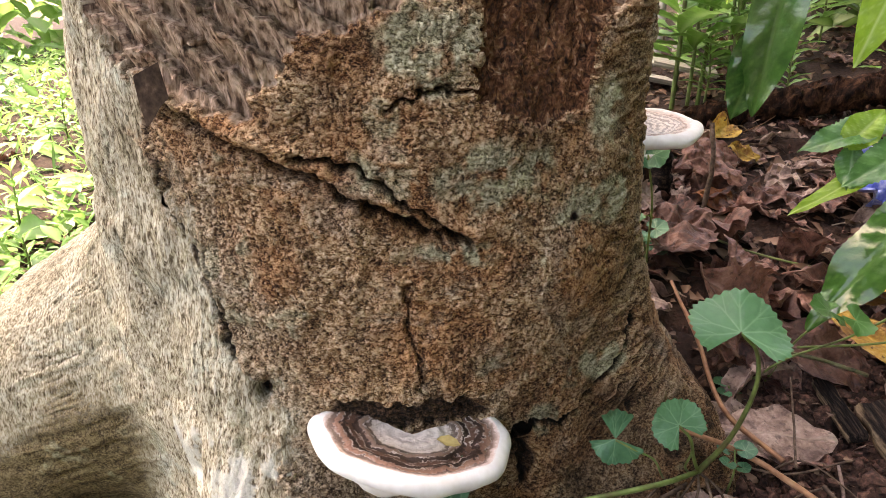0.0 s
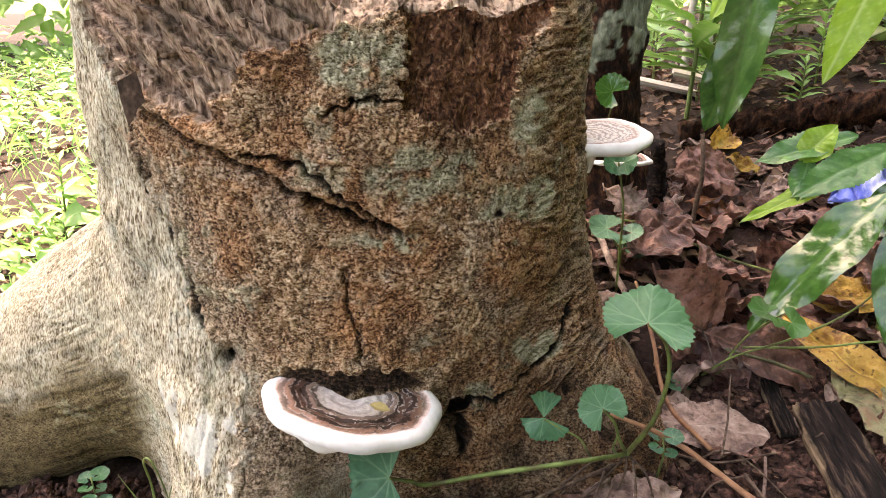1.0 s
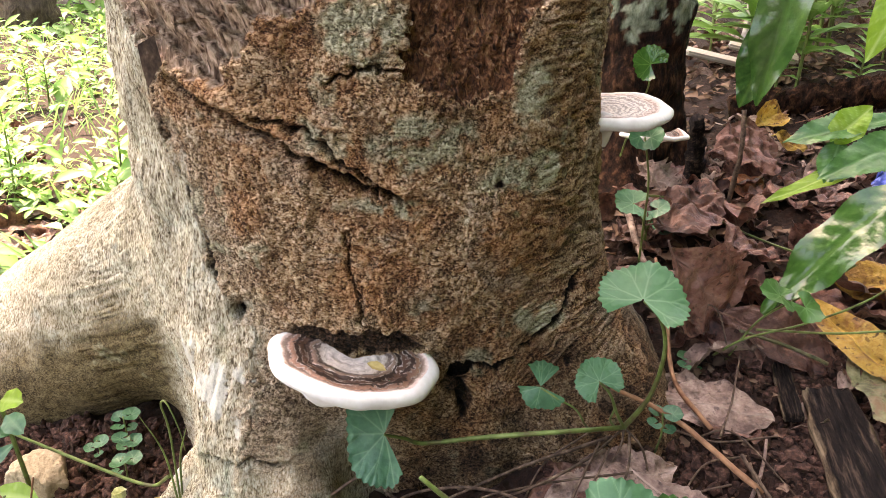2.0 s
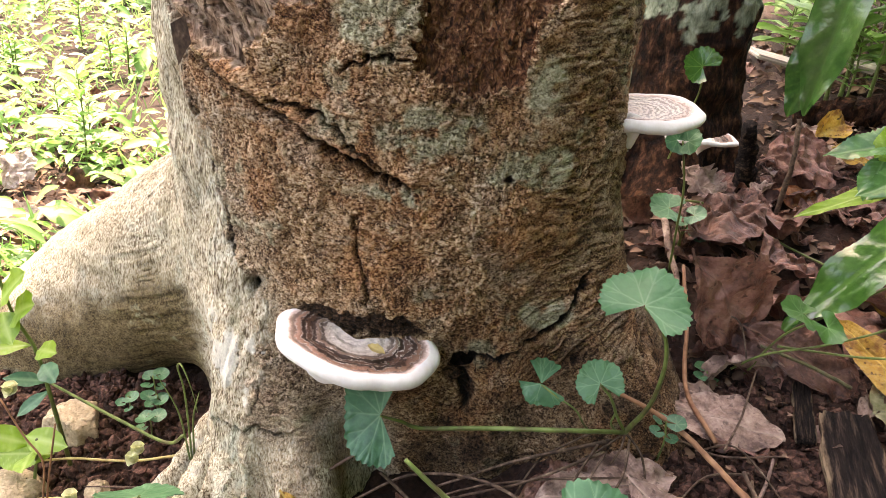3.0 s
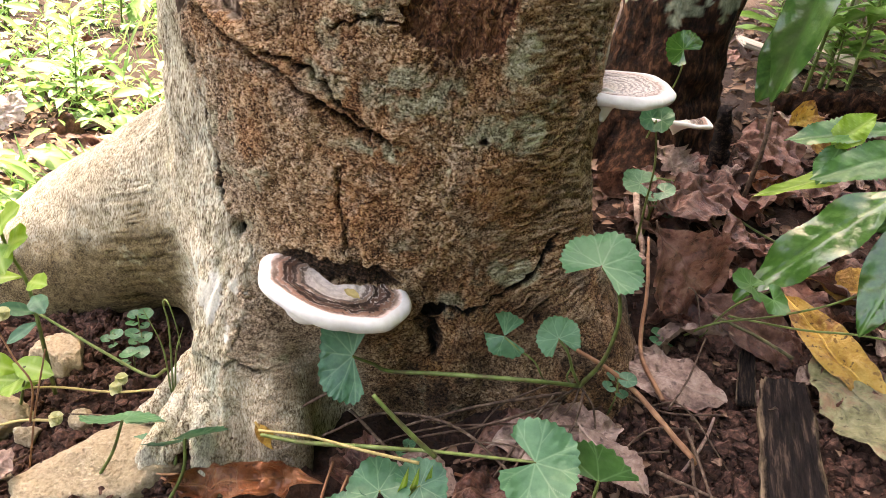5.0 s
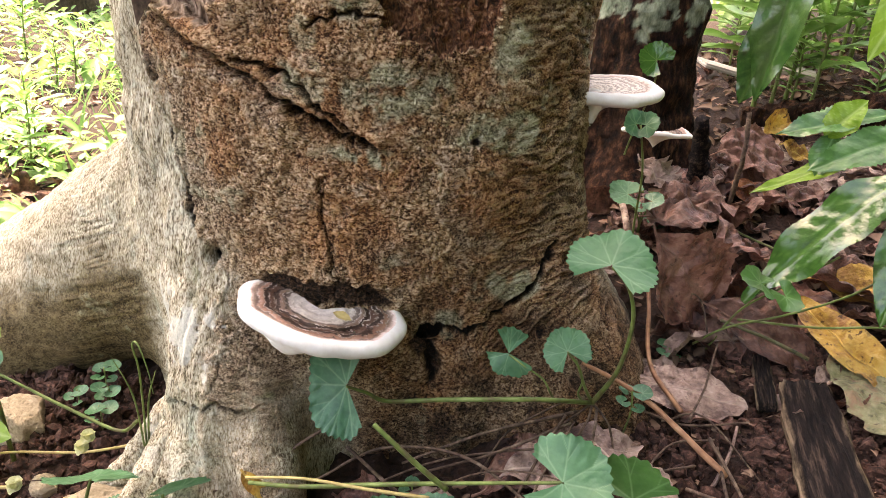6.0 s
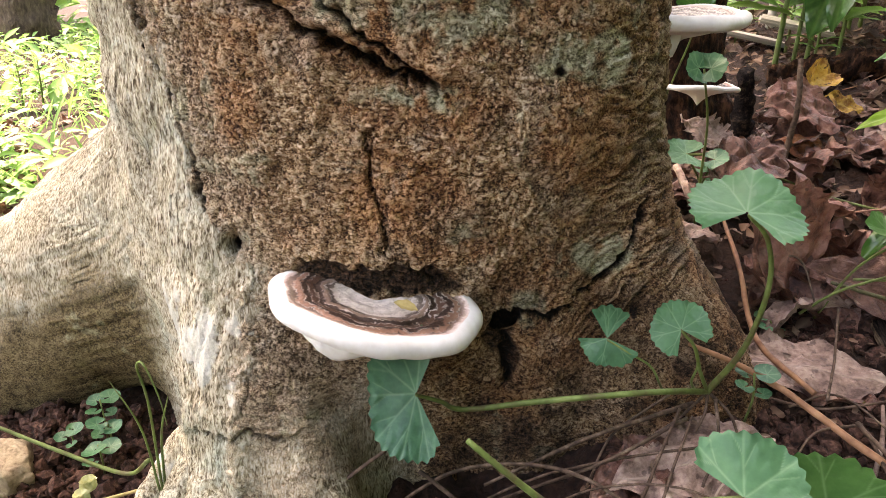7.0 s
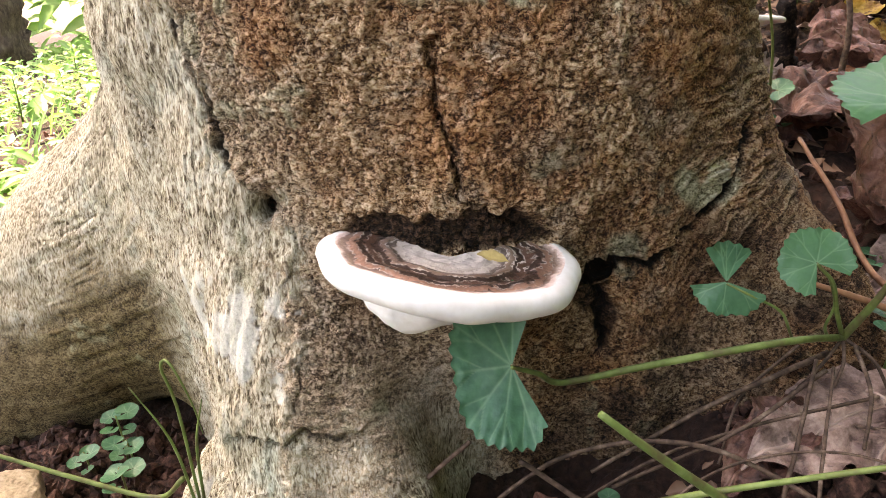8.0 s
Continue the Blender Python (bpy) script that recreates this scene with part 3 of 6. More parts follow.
def surface_nets(f, origin, h):
    """Vertices and quads of the zero level of the grid f."""
    ins = f < 0
    n = np.zeros(tuple(s - 1 for s in f.shape), np.int8)
    corners = [(a, b, c) for a in (0, 1) for b in (0, 1) for c in (0, 1)]
    sl = lambda o, s: slice(o, s - 1 + o)
    for a, b, c in corners:
        n += ins[sl(a, f.shape[0]), sl(b, f.shape[1]), sl(c, f.shape[2])]
    cells = np.argwhere((n > 0) & (n < 8))
    ids = np.full(n.shape, -1, np.int32)
    ids[cells[:, 0], cells[:, 1], cells[:, 2]] = np.arange(len(cells))
    val = {o: f[cells[:, 0] + o[0], cells[:, 1] + o[1], cells[:, 2] + o[2]] for o in corners}
    acc, cnt = np.zeros((len(cells), 3)), np.zeros(len(cells))
    for o in corners:
        for ax in range(3):
            if o[ax] == 0:
                e = tuple(1 if i == ax else o[i] for i in range(3))
                fa, fb = val[o], val[e]
                m = (fa < 0) != (fb < 0)
                t = np.where(m, fa / np.where(m, fa - fb, 1), 0)
                q = np.tile(np.array(o, float), (len(cells), 1))
                q[:, ax] += t
                acc += q * m[:, None]
                cnt += m
    verts = (cells + acc / cnt[:, None]) * h + np.array(origin)
    quads = []
    for ax in range(3):
        lo = [slice(1, s - 1) for s in f.shape]
        hi = list(lo)
        lo[ax], hi[ax] = slice(0, f.shape[ax] - 1), slice(1, f.shape[ax])
        a, b = ins[tuple(lo)], ins[tuple(hi)]
        e = np.argwhere(a != b)
        flip = a[e[:, 0], e[:, 1], e[:, 2]]
        e = e + np.array([0 if i == ax else 1 for i in range(3)])
        u, w = [i for i in range(3) if i != ax]
        quad = []
        for du, dw in ((1, 1), (0, 1), (0, 0), (1, 0)):
            c = e.copy()
            c[:, u] -= du
            c[:, w] -= dw
            quad.append(ids[c[:, 0], c[:, 1], c[:, 2]])
        quad = np.stack(quad, 1)
        if ax == 1:
            flip = ~flip
        quad[~flip] = quad[~flip][:, ::-1]
        quads.append(quad)
    return verts, np.concatenate(quads)


def relaxed(v, q, rounds, keep=()):
    """Vertices drawn towards the mean of their neighbours."""
    e = np.concatenate([q[:, [0, 1]], q[:, [1, 2]], q[:, [2, 3]], q[:, [3, 0]]])
    i, j = np.concatenate([e[:, 0], e[:, 1]]), np.concatenate([e[:, 1], e[:, 0]])
    count = np.bincount(i, minlength=len(v))[:, None]
    for _ in range(rounds):
        mean = np.stack([np.bincount(i, v[j, k], len(v)) for k in range(3)], 1) / np.maximum(count, 1)
        w = 0.5 * v + 0.5 * mean
        w[list(keep)] = v[list(keep)]
        v = w
    return v


def split_quads(v, q, chosen):
    """Cuts the chosen quads in four. Returns also the middles of edges shared with an uncut quad: (new, end, end)."""
    a, rest = q[chosen], q[~chosen]
    pairs = np.stack([a, np.roll(a, -1, 1)], -1).reshape(-1, 2)
    pairs.sort(axis=1)
    key = pairs[:, 0].astype(np.int64) * len(v) + pairs[:, 1]
    uniq, inv, count = np.unique(key, return_inverse=True, return_counts=True)
    ends = np.stack([uniq // len(v), uniq % len(v)], 1)
    mid = len(v) + np.arange(len(uniq))
    centre = mid[-1] + 1 + np.arange(len(a))
    v = np.vstack([v, v[ends].mean(1), v[a].mean(1)])
    m = mid[inv].reshape(-1, 4)
    parts = [np.stack([a[:, k], m[:, k], centre, m[:, k - 1]], 1) for k in range(4)]
    lone_edge = count == 1
    return v, np.concatenate([rest] + parts), np.column_stack([mid[lone_edge], ends[lone_edge]])


def build_trunk():
    h = 0.0042
    lo = np.array([-0.66, 0.318, -0.20])
    hi = np.array([0.29, 0.80, 0.455])
    shape = np.ceil((hi - lo) / h).astype(int)
    gx, gy, gz = (lo[i] + h * np.arange(shape[i]) for i in range(3))
    f = np.empty(tuple(shape), np.float32)
    Y, Z = np.meshgrid(gy, gz, indexing="ij")
    step = 16
    cx, cy, cz = gx[::4], gy[::4], gz[::4]
    coarse = np.stack(np.meshgrid(cx + 1.5 * h, cy + 1.5 * h, cz + 1.5 * h, indexing="ij"), -1).reshape(-1, 3)
    coarse = trunk_field(coarse).reshape(len(cx), len(cy), len(cz))
    for axis in range(3):
        coarse = np.repeat(coarse, 4, axis)
    coarse = coarse[:shape[0], :shape[1], :shape[2]]
    for i in range(0, shape[0], step):
        xs = gx[i:i + step]
        p = np.empty((len(xs), *Y.shape, 3))
        p[..., 0], p[..., 1], p[..., 2] = xs[:, None, None], Y, Z
        p = p.reshape(-1, 3)
        whole = coarse[i:i + step].reshape(-1).copy()
        near = np.nonzero(np.abs(whole) < 0.05)[0]
        p = p[near]
        d = trunk_field(p)
        x, y, z = p[:, 0], p[:, 1], p[:, 2]
        front = smooth01(0.60 - y, 0.0, 0.05)
        # stripped patch with its ledge
        box = np.nonzero((x > 0.0) & (x < 0.115) & (z > 0.27) & (y < 0.48))[0]
        if len(box):
            b = in_shape(x[box] + 0.004 * fbm(p[box], 120, 3, 40), z[box] + 0.004 * fbm(p[box], 120, 3, 41), BARE)
            d[box] += 0.007 * smooth01(-b, -0.001, 0.003)
        # cut top, higher at the strip of bark on the right
        top = 0.392 + 0.02 * np.sin(x * 23 + y * 11) + 0.05 * smooth01(x, 0.09, 0.12)
        d = np.maximum(d, z - top)
        cut = 0.357 + 0.07 * smooth01(-0.02 - x, 0.0, 0.06) + 0.06 * smooth01(x, 0.098, 0.106) + 0.003 * np.sin(x * 160)
        d = np.maximum(d, 0.8 * (z - cut) - 0.6 * (y - 0.40 - 0.6 * np.clip(x - 0.03, 0, 1)))
        whole = np.maximum(whole, np.tile((Z - 0.392 - 0.02 * np.sin(Y * 11)).ravel(), len(xs)))
        # holes
        for hx, hz, rx, rz, deep in HOLES:
            e = np.hypot((x - hx) / rx, (z - hz) / rz)
            d = d + deep * (1 - smooth01(e, 0.7, 1.25)) * front
        whole[near] = d
        f[i:i + step] = whole.reshape(len(xs), *Y.shape)
    f[0], f[-1], f[:, 0], f[:, -1], f[:, :, 0], f[:, :, -1] = 1, 1, 1, 1, 1, 1
    v, q = surface_nets(f, lo, h)
    v = relaxed(v, q, 2)
    # two rounds of finer faces on the side that is looked at
    pinned = np.zeros((0, 3), np.int64)
    for _ in range(2):
        c = v[q].mean(1)
        nrm = np.cross(v[q[:, 2]] - v[q[:, 0]], v[q[:, 3]] - v[q[:, 1]])
        nrm /= np.linalg.norm(nrm, axis=1)[:, None] + 1e-12
        fine = (nrm[:, 1] < 0.02) & (c[:, 0] > -0.34) & (c[:, 0] < 0.22) & (c[:, 2] > -0.10) & (c[:, 2] < 0.40)
        v, q, held = split_quads(v, q, fine)
        pinned = np.vstack([pinned, held])
        v = relaxed(v, q, 1, pinned[:, 0])
    me = bpy.data.meshes.new("trunk")
    me.from_pydata(v.tolist(), [], q.tolist())
    n = len(me.vertices)
    no = np.empty(n * 3, np.float32)
    me.vertices.foreach_get("normal", no)
    p, no = v, no.reshape(-1, 3).astype(float)
    x, y, z = p[:, 0], p[:, 1], p[:, 2]
    front = smooth01(0.60 - y, 0.0, 0.05)
    wx, wz = x + 0.004 * fbm(p, 120, 3, 40), z + 0.004 * fbm(p, 120, 3, 41)
    edge = np.interp(wz, [b for a, b in PALE_EDGE][::-1], [a for a, b in PALE_EDGE][::-1])
    pale = smooth01(edge - wx + 0.012 * fbm(p, 55, 4, 45, 0.65), -0.009, 0.010)
    foot = smooth01(0.05 - wz, 0.0, 0.06) * smooth01(0.01 - wx, 0.0, 0.03) * (0.62 + 0.45 * fbm(p, 60, 3, 44))
    pale = np.maximum.reduce([pale, 1 - front, np.clip(foot, 0, 1)])
    b = in_shape(wx + 0.0022 * fbm(p, 330, 2, 55), wz + 0.0022 * fbm(p, 330, 2, 56), BARE)
    bare = smooth01(-b, -0.001, 0.002) * front
    # chopped steps at the top: slanting ledges, broken into torn blocks
    chop = in_shape(wx, wz, CHOP)
    column = fbm(np.stack([x - 0.5 * y, 0.05 * z, 0.5 * y], 1), 210, 2, 47, 0.6)
    across = (x + 0.145) * 0.50 + (z - 0.298) * 0.87 + 0.004 * fbm(p, 32, 2, 46) + 0.0016 * column
    along = (x + 0.145) * 0.87 - (z - 0.298) * 0.50 + 0.004 * column
    block = np.floor(along / 0.024)
    chance = np.abs(np.sin(block * 12.9898 + 3.1) * 43758.5453) % 1
    phase = across / 0.0165 + 0.45 * chance
    band = phase % 1
    other = np.abs(np.sin(np.floor(phase) * 78.233 + block * 37.7) * 43758.5453) % 1
    zone = smooth01(-chop, -0.001, 0.0015) * front
    chopped = -zone * (0.001 + (0.007 + 0.006 * other) * (1 - band) * smooth01(band, 0.0, 0.08))
    wood = zone.copy()
    wood = np.maximum(wood, smooth01(no[:, 2], 0.45, 0.6) * smooth01(z, 0.342, 0.35))
    blot = fbm(p, 34, 4, 50)
    lich = np.zeros(n)
    for lx, lz, a, c in ((-0.004, 0.327, 0.026, 0.026), (0.094, 0.240, 0.026, 0.018), (-0.040, 0.262, 0.012, 0.016), (0.02, 0.26, 0.03, 0.02), (0.0, 0.218, 0.025, 0.009), (0.09, 0.29, 0.014, 0.03), (0.068, 0.092, 0.012, 0.014), (0.105, 0.12, 0.02, 0.012)):
        e = np.hypot((x - lx) / a, (z - lz) / c) + 0.55 * blot
        lich = np.maximum(lich, (1 - smooth01(e, 0.6, 1.15)) * front)
    lich = np.maximum(0.85 * lich, 0.5 * smooth01(blot, 0.75, 1.0)) * (1 - bare) * smooth01(fbm(p, 130, 3, 52), -0.9, 0.1)
    white = np.zeros(n)
    for lx, lz, a, c in ((-0.170, 0.058, 0.008, 0.020), (-0.122, 0.062, 0.018, 0.020), (-0.165, -0.035, 0.008, 0.007)):
        e = np.hypot((x - lx) / a, (z - lz) / c) + 0.9 * fbm(p, 90, 4, 61, 0.65)
        white = np.maximum(white, 0.75 * (1 - smooth01(e, 0.6, 1.1)) * front)
    # underside of the root: moss and dirt, with its shade painted in
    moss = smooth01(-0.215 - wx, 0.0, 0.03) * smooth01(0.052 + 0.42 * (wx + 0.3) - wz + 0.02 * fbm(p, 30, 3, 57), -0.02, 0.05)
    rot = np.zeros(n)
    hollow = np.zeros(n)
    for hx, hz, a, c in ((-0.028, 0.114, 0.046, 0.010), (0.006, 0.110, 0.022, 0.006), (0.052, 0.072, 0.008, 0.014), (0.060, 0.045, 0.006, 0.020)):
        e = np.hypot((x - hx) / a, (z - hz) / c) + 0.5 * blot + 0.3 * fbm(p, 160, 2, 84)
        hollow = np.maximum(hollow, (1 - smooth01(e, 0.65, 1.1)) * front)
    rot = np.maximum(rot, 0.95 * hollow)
    # shade painted into the holes as near-black colour
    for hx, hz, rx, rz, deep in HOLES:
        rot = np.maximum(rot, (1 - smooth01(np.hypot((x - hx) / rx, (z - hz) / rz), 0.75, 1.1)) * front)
    # shade painted into the bottom of each chopped step
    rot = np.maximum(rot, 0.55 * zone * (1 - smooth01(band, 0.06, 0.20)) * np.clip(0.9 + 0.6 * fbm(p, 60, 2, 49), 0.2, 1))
    # base at the right: damp bark plus painted shade, darker towards the ground
    damp_and_shade = smooth01(0.075 - z + 0.25 * (x - 0.1) + 0.035 * blot, 0.0, 0.06) * smooth01(x, -0.01, 0.03)
    rot = np.maximum(rot, damp_and_shade * np.clip(0.68 + 0.5 * fbm(p, 70, 3, 53), 0.2, 0.92))
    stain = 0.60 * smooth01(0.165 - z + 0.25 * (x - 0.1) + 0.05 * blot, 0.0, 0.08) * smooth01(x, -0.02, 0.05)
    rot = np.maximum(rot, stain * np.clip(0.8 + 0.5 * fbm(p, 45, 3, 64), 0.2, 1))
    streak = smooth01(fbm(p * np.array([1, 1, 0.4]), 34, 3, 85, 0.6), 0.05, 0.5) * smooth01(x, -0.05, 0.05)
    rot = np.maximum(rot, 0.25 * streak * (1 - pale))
    dust = smooth01(0.03 - x, 0.0, 0.05) * smooth01(0.10 - z, 0.0, 0.05) + smooth01(edge - wx + 0.045 + 0.02 * blot, 0.0, 0.04) * 0.6
    dust = np.clip(dust, 0, 0.85)
    # relief
    lx, lz = x + 0.0026 * fbm(p, 130, 3, 42, 0.6), z + 0.0026 * fbm(p, 130, 3, 43, 0.6)
    crease, upper = to_line(lx, lz, CREASE), to_line(lx, lz, CREASE_UPPER)
    ca, cb, cc = to_line(lx, lz, CRACK_A), to_line(lx, lz, CRACK_B), to_line(lx, lz, CRACK_C)
    g = -0.016 * np.exp(-(crease / 0.0021) ** 2) - 0.011 * np.exp(-(upper / 0.0016) ** 2)
    ridge = np.exp(-(to_line(x, z - 0.0, [(a, b + 0.008) for a, b in CREASE]) / 0.006) ** 2)
    g = g + 0.007 * ridge
    g = g - 0.004 * np.exp(-(ca / 0.0009) ** 2) - 0.0055 * np.exp(-(cb / 0.0026) ** 2) - 0.006 * np.exp(-(cc / 0.0013) ** 2)
    cd = np.minimum(to_line(lx, lz, CRACK_D), to_line(lx, lz, CRACK_E))
    g = g - 0.0038 * np.exp(-(cd / 0.0018) ** 2) + 0.0025 * np.exp(-(to_line(lx, lz, RIDGE) / 0.0035) ** 2)
    valley = to_line(x + 0.004 * fbm(p, 40, 2, 58), z, [(-0.222, 0.235), (-0.206, 0.185), (-0.190, 0.150), (-0.172, 0.118), (-0.160, 0.085), (-0.163, 0.05)])
    g = g - 0.0075 * np.exp(-(valley / 0.008) ** 2)
    g = g * front
    # creases and cracks painted near-black, standing in for the shade inside them
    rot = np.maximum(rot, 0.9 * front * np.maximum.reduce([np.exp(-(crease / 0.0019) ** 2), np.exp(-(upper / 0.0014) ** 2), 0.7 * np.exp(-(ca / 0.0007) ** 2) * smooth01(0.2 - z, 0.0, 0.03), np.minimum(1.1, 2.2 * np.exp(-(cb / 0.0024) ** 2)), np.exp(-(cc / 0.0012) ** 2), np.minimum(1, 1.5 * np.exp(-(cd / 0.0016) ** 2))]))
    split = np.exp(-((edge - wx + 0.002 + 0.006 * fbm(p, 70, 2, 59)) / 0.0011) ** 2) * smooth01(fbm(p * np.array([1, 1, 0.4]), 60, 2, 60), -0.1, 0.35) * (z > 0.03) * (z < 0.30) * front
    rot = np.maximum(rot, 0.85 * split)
    # the run of the fibres: upright on the trunk, sweeping out along the root
    over = smooth01(-0.175 - x - 0.22 * (z - 0.10), -0.015, 0.05)
    across = (1 - over) * (x - 0.8 * (y - 0.42) + 0.42) + over * np.hypot(x + 0.43, z - 0.33)
    flow = np.stack([across, 0.11 * (z - 0.6 * x), 0.2 * y], 1)
    flow[:, 0] += 0.0022 * fbm(p, 55, 2, 62)
    cord = fbm(flow, 150, 3, 73, 0.62)
    hair = fbm(flow * np.array([1, 2.4, 1]), 430, 2, 78, 0.6)
    knob = fbm(p * np.array([1, 1, 0.7]), 300, 2, 79, 0.6)
    fib = np.clip(0.5 + 0.12 * cord + 0.26 * hair + 0.26 * knob, 0, 1)
    groove = np.exp(-(cord / 0.035) ** 2) * smooth01(fbm(p, 24, 2, 63), 0.1, 0.45)
    # crust of the brown face: small knobs, drawn out into wavy ridges beside the torn patch and at the foot
    tilt = 0.22 + 0.62 * smooth01(0.17 - z, 0.0, 0.07)
    strip = smooth01(x, 0.075, 0.11) * smooth01(z, 0.0, 0.10)
    wrinkle = np.maximum(strip, 0.75 * smooth01(0.02 - x, 0.0, 0.05) * smooth01(0.07 - z, 0.0, 0.05))
    rise = z - tilt * (x - 0.08) * strip + 0.004 * fbm(p, 38, 2, 75)
    ridged = fbm(np.stack([0.20 * x, 0.20 * y, 1.0 * rise], 1), 400, 2, 81, 0.6)
    crust = np.minimum(1, np.abs(fbm(p * np.array([1, 1, 1.35]), 270, 2, 71, 0.7)) / 0.62)
    crust = (1 - 0.9 * wrinkle) * crust + 0.9 * wrinkle * np.clip(0.5 + 0.85 * ridged, 0, 1)
    lump = fbm(p, 85, 3, 72, 0.55)
    crust = np.clip(0.80 * crust + 0.12 + 0.10 * lump, 0, 1)
    # tone also sunk to its darkest along the cracks, as painted shade
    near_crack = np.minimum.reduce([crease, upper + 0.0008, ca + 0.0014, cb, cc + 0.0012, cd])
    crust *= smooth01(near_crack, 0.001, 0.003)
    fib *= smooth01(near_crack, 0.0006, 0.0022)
    tex = (1 - pale) * crust + pale * fib
    lip = np.exp(-((edge - wx) / 0.004) ** 2) * (z < 0.27)
    low = 0.0045 * fbm(p, 14, 3, 70)
    # a torn scale of bark on the foot, standing proud above its ragged lower edge
    brim = np.interp(x, [-0.165, -0.135, -0.118, -0.104, -0.09, -0.072, -0.05], [-0.02, 0.006, 0.014, 0.012, 0.021, 0.015, 0.022]) + 0.0035 * fbm(p * np.array([1, 1, 0.2]), 140, 2, 82)
    scale = front * smooth01(x, -0.155, -0.14) * smooth01(-0.052 - x, 0.0, 0.012) * smooth01(z - brim, -0.0006, 0.0008) * (1 - smooth01(z - brim, 0.006, 0.034))
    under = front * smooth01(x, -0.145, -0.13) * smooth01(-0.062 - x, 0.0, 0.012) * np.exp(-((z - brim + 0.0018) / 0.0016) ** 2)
    teeth = fbm(np.stack([x - 0.4 * y, 0.06 * z, y], 1), 230, 3, 74, 0.6)
    moss = np.maximum(moss, 0.5 * smooth01(wx, 0.085, 0.105) * smooth01(z, 0.12, 0.2) * np.clip(0.6 + 0.8 * fbm(p, 50, 3, 54), 0, 1))
    # dark line painted as the shade beneath the torn scale
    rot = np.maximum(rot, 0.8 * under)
    reds = np.zeros(n)
    for rx, rz, a, c in ((0.02, 0.212, 0.06, 0.010), (0.085, 0.195, 0.03, 0.03), (0.0, 0.165, 0.05, 0.03), (-0.06, 0.325, 0.03, 0.015), (-0.10, 0.20, 0.03, 0.03), (0.03, 0.14, 0.04, 0.012)):
        reds = np.maximum(reds, 1 - smooth01(np.hypot((x - rx) / a, (z - rz) / c) + 0.6 * blot, 0.4, 1.1))
    pits = -0.0016 * smooth01(fbm(p, 95, 2, 76), 0.5, 0.85) * (1 - pale)
    torn = front * (-0.005 * smooth01(-b, 0.0, 0.0012) + 0.0022 * np.exp(-((b - 0.0015) / 0.0028) ** 2) * (b > 0) * (z < 0.35))
    disp = low + g - 0.004 * hollow + chopped + torn - 0.0022 * split + 0.0026 * lip * front + pits + 0.0032 * scale - 0.0015 * under
    disp += (1 - pale) * (1 - wood) * (0.0021 * crust + 0.0008 * lump + 0.0006 * strip * ridged) + pale * (0.0007 * cord + 0.0011 * (fib - 0.5) - 0.0016 * groove) + wood * 0.0016 * teeth + 0.0006 * white
    disp += bare * 0.0018 * fbm(p * np.array([1, 1, 0.5]), 130, 3, 83)
    p = p + no * disp[:, None]
    for new_one, e0, e1 in pinned[::-1]:
        p[new_one] = 0.5 * (p[e0] + p[e1])
    # grooves in the pale bark tinted darker
    rot = np.maximum(rot, 0.35 * groove * pale * front)
    me.vertices.foreach_set("co", p.astype(np.float32).ravel())
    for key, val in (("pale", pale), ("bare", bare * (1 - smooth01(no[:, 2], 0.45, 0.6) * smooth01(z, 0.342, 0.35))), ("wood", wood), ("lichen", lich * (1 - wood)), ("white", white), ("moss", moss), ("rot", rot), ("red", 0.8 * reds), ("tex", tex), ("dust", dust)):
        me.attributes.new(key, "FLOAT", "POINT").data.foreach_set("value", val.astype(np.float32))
    me.polygons.foreach_set("use_smooth", [True] * len(me.polygons))
    me.materials.append(BARK)
    me.set_sharp_from_angle(angle=radians(48))
    me.update()
    base = thing("tree_stump", (AXIS[0], AXIS[1], -0.06), "chopped tree stump with flaking brown bark, pale root and lichen", "stump")
    part("trunk", me, base)
    return base


stump = build_trunk()


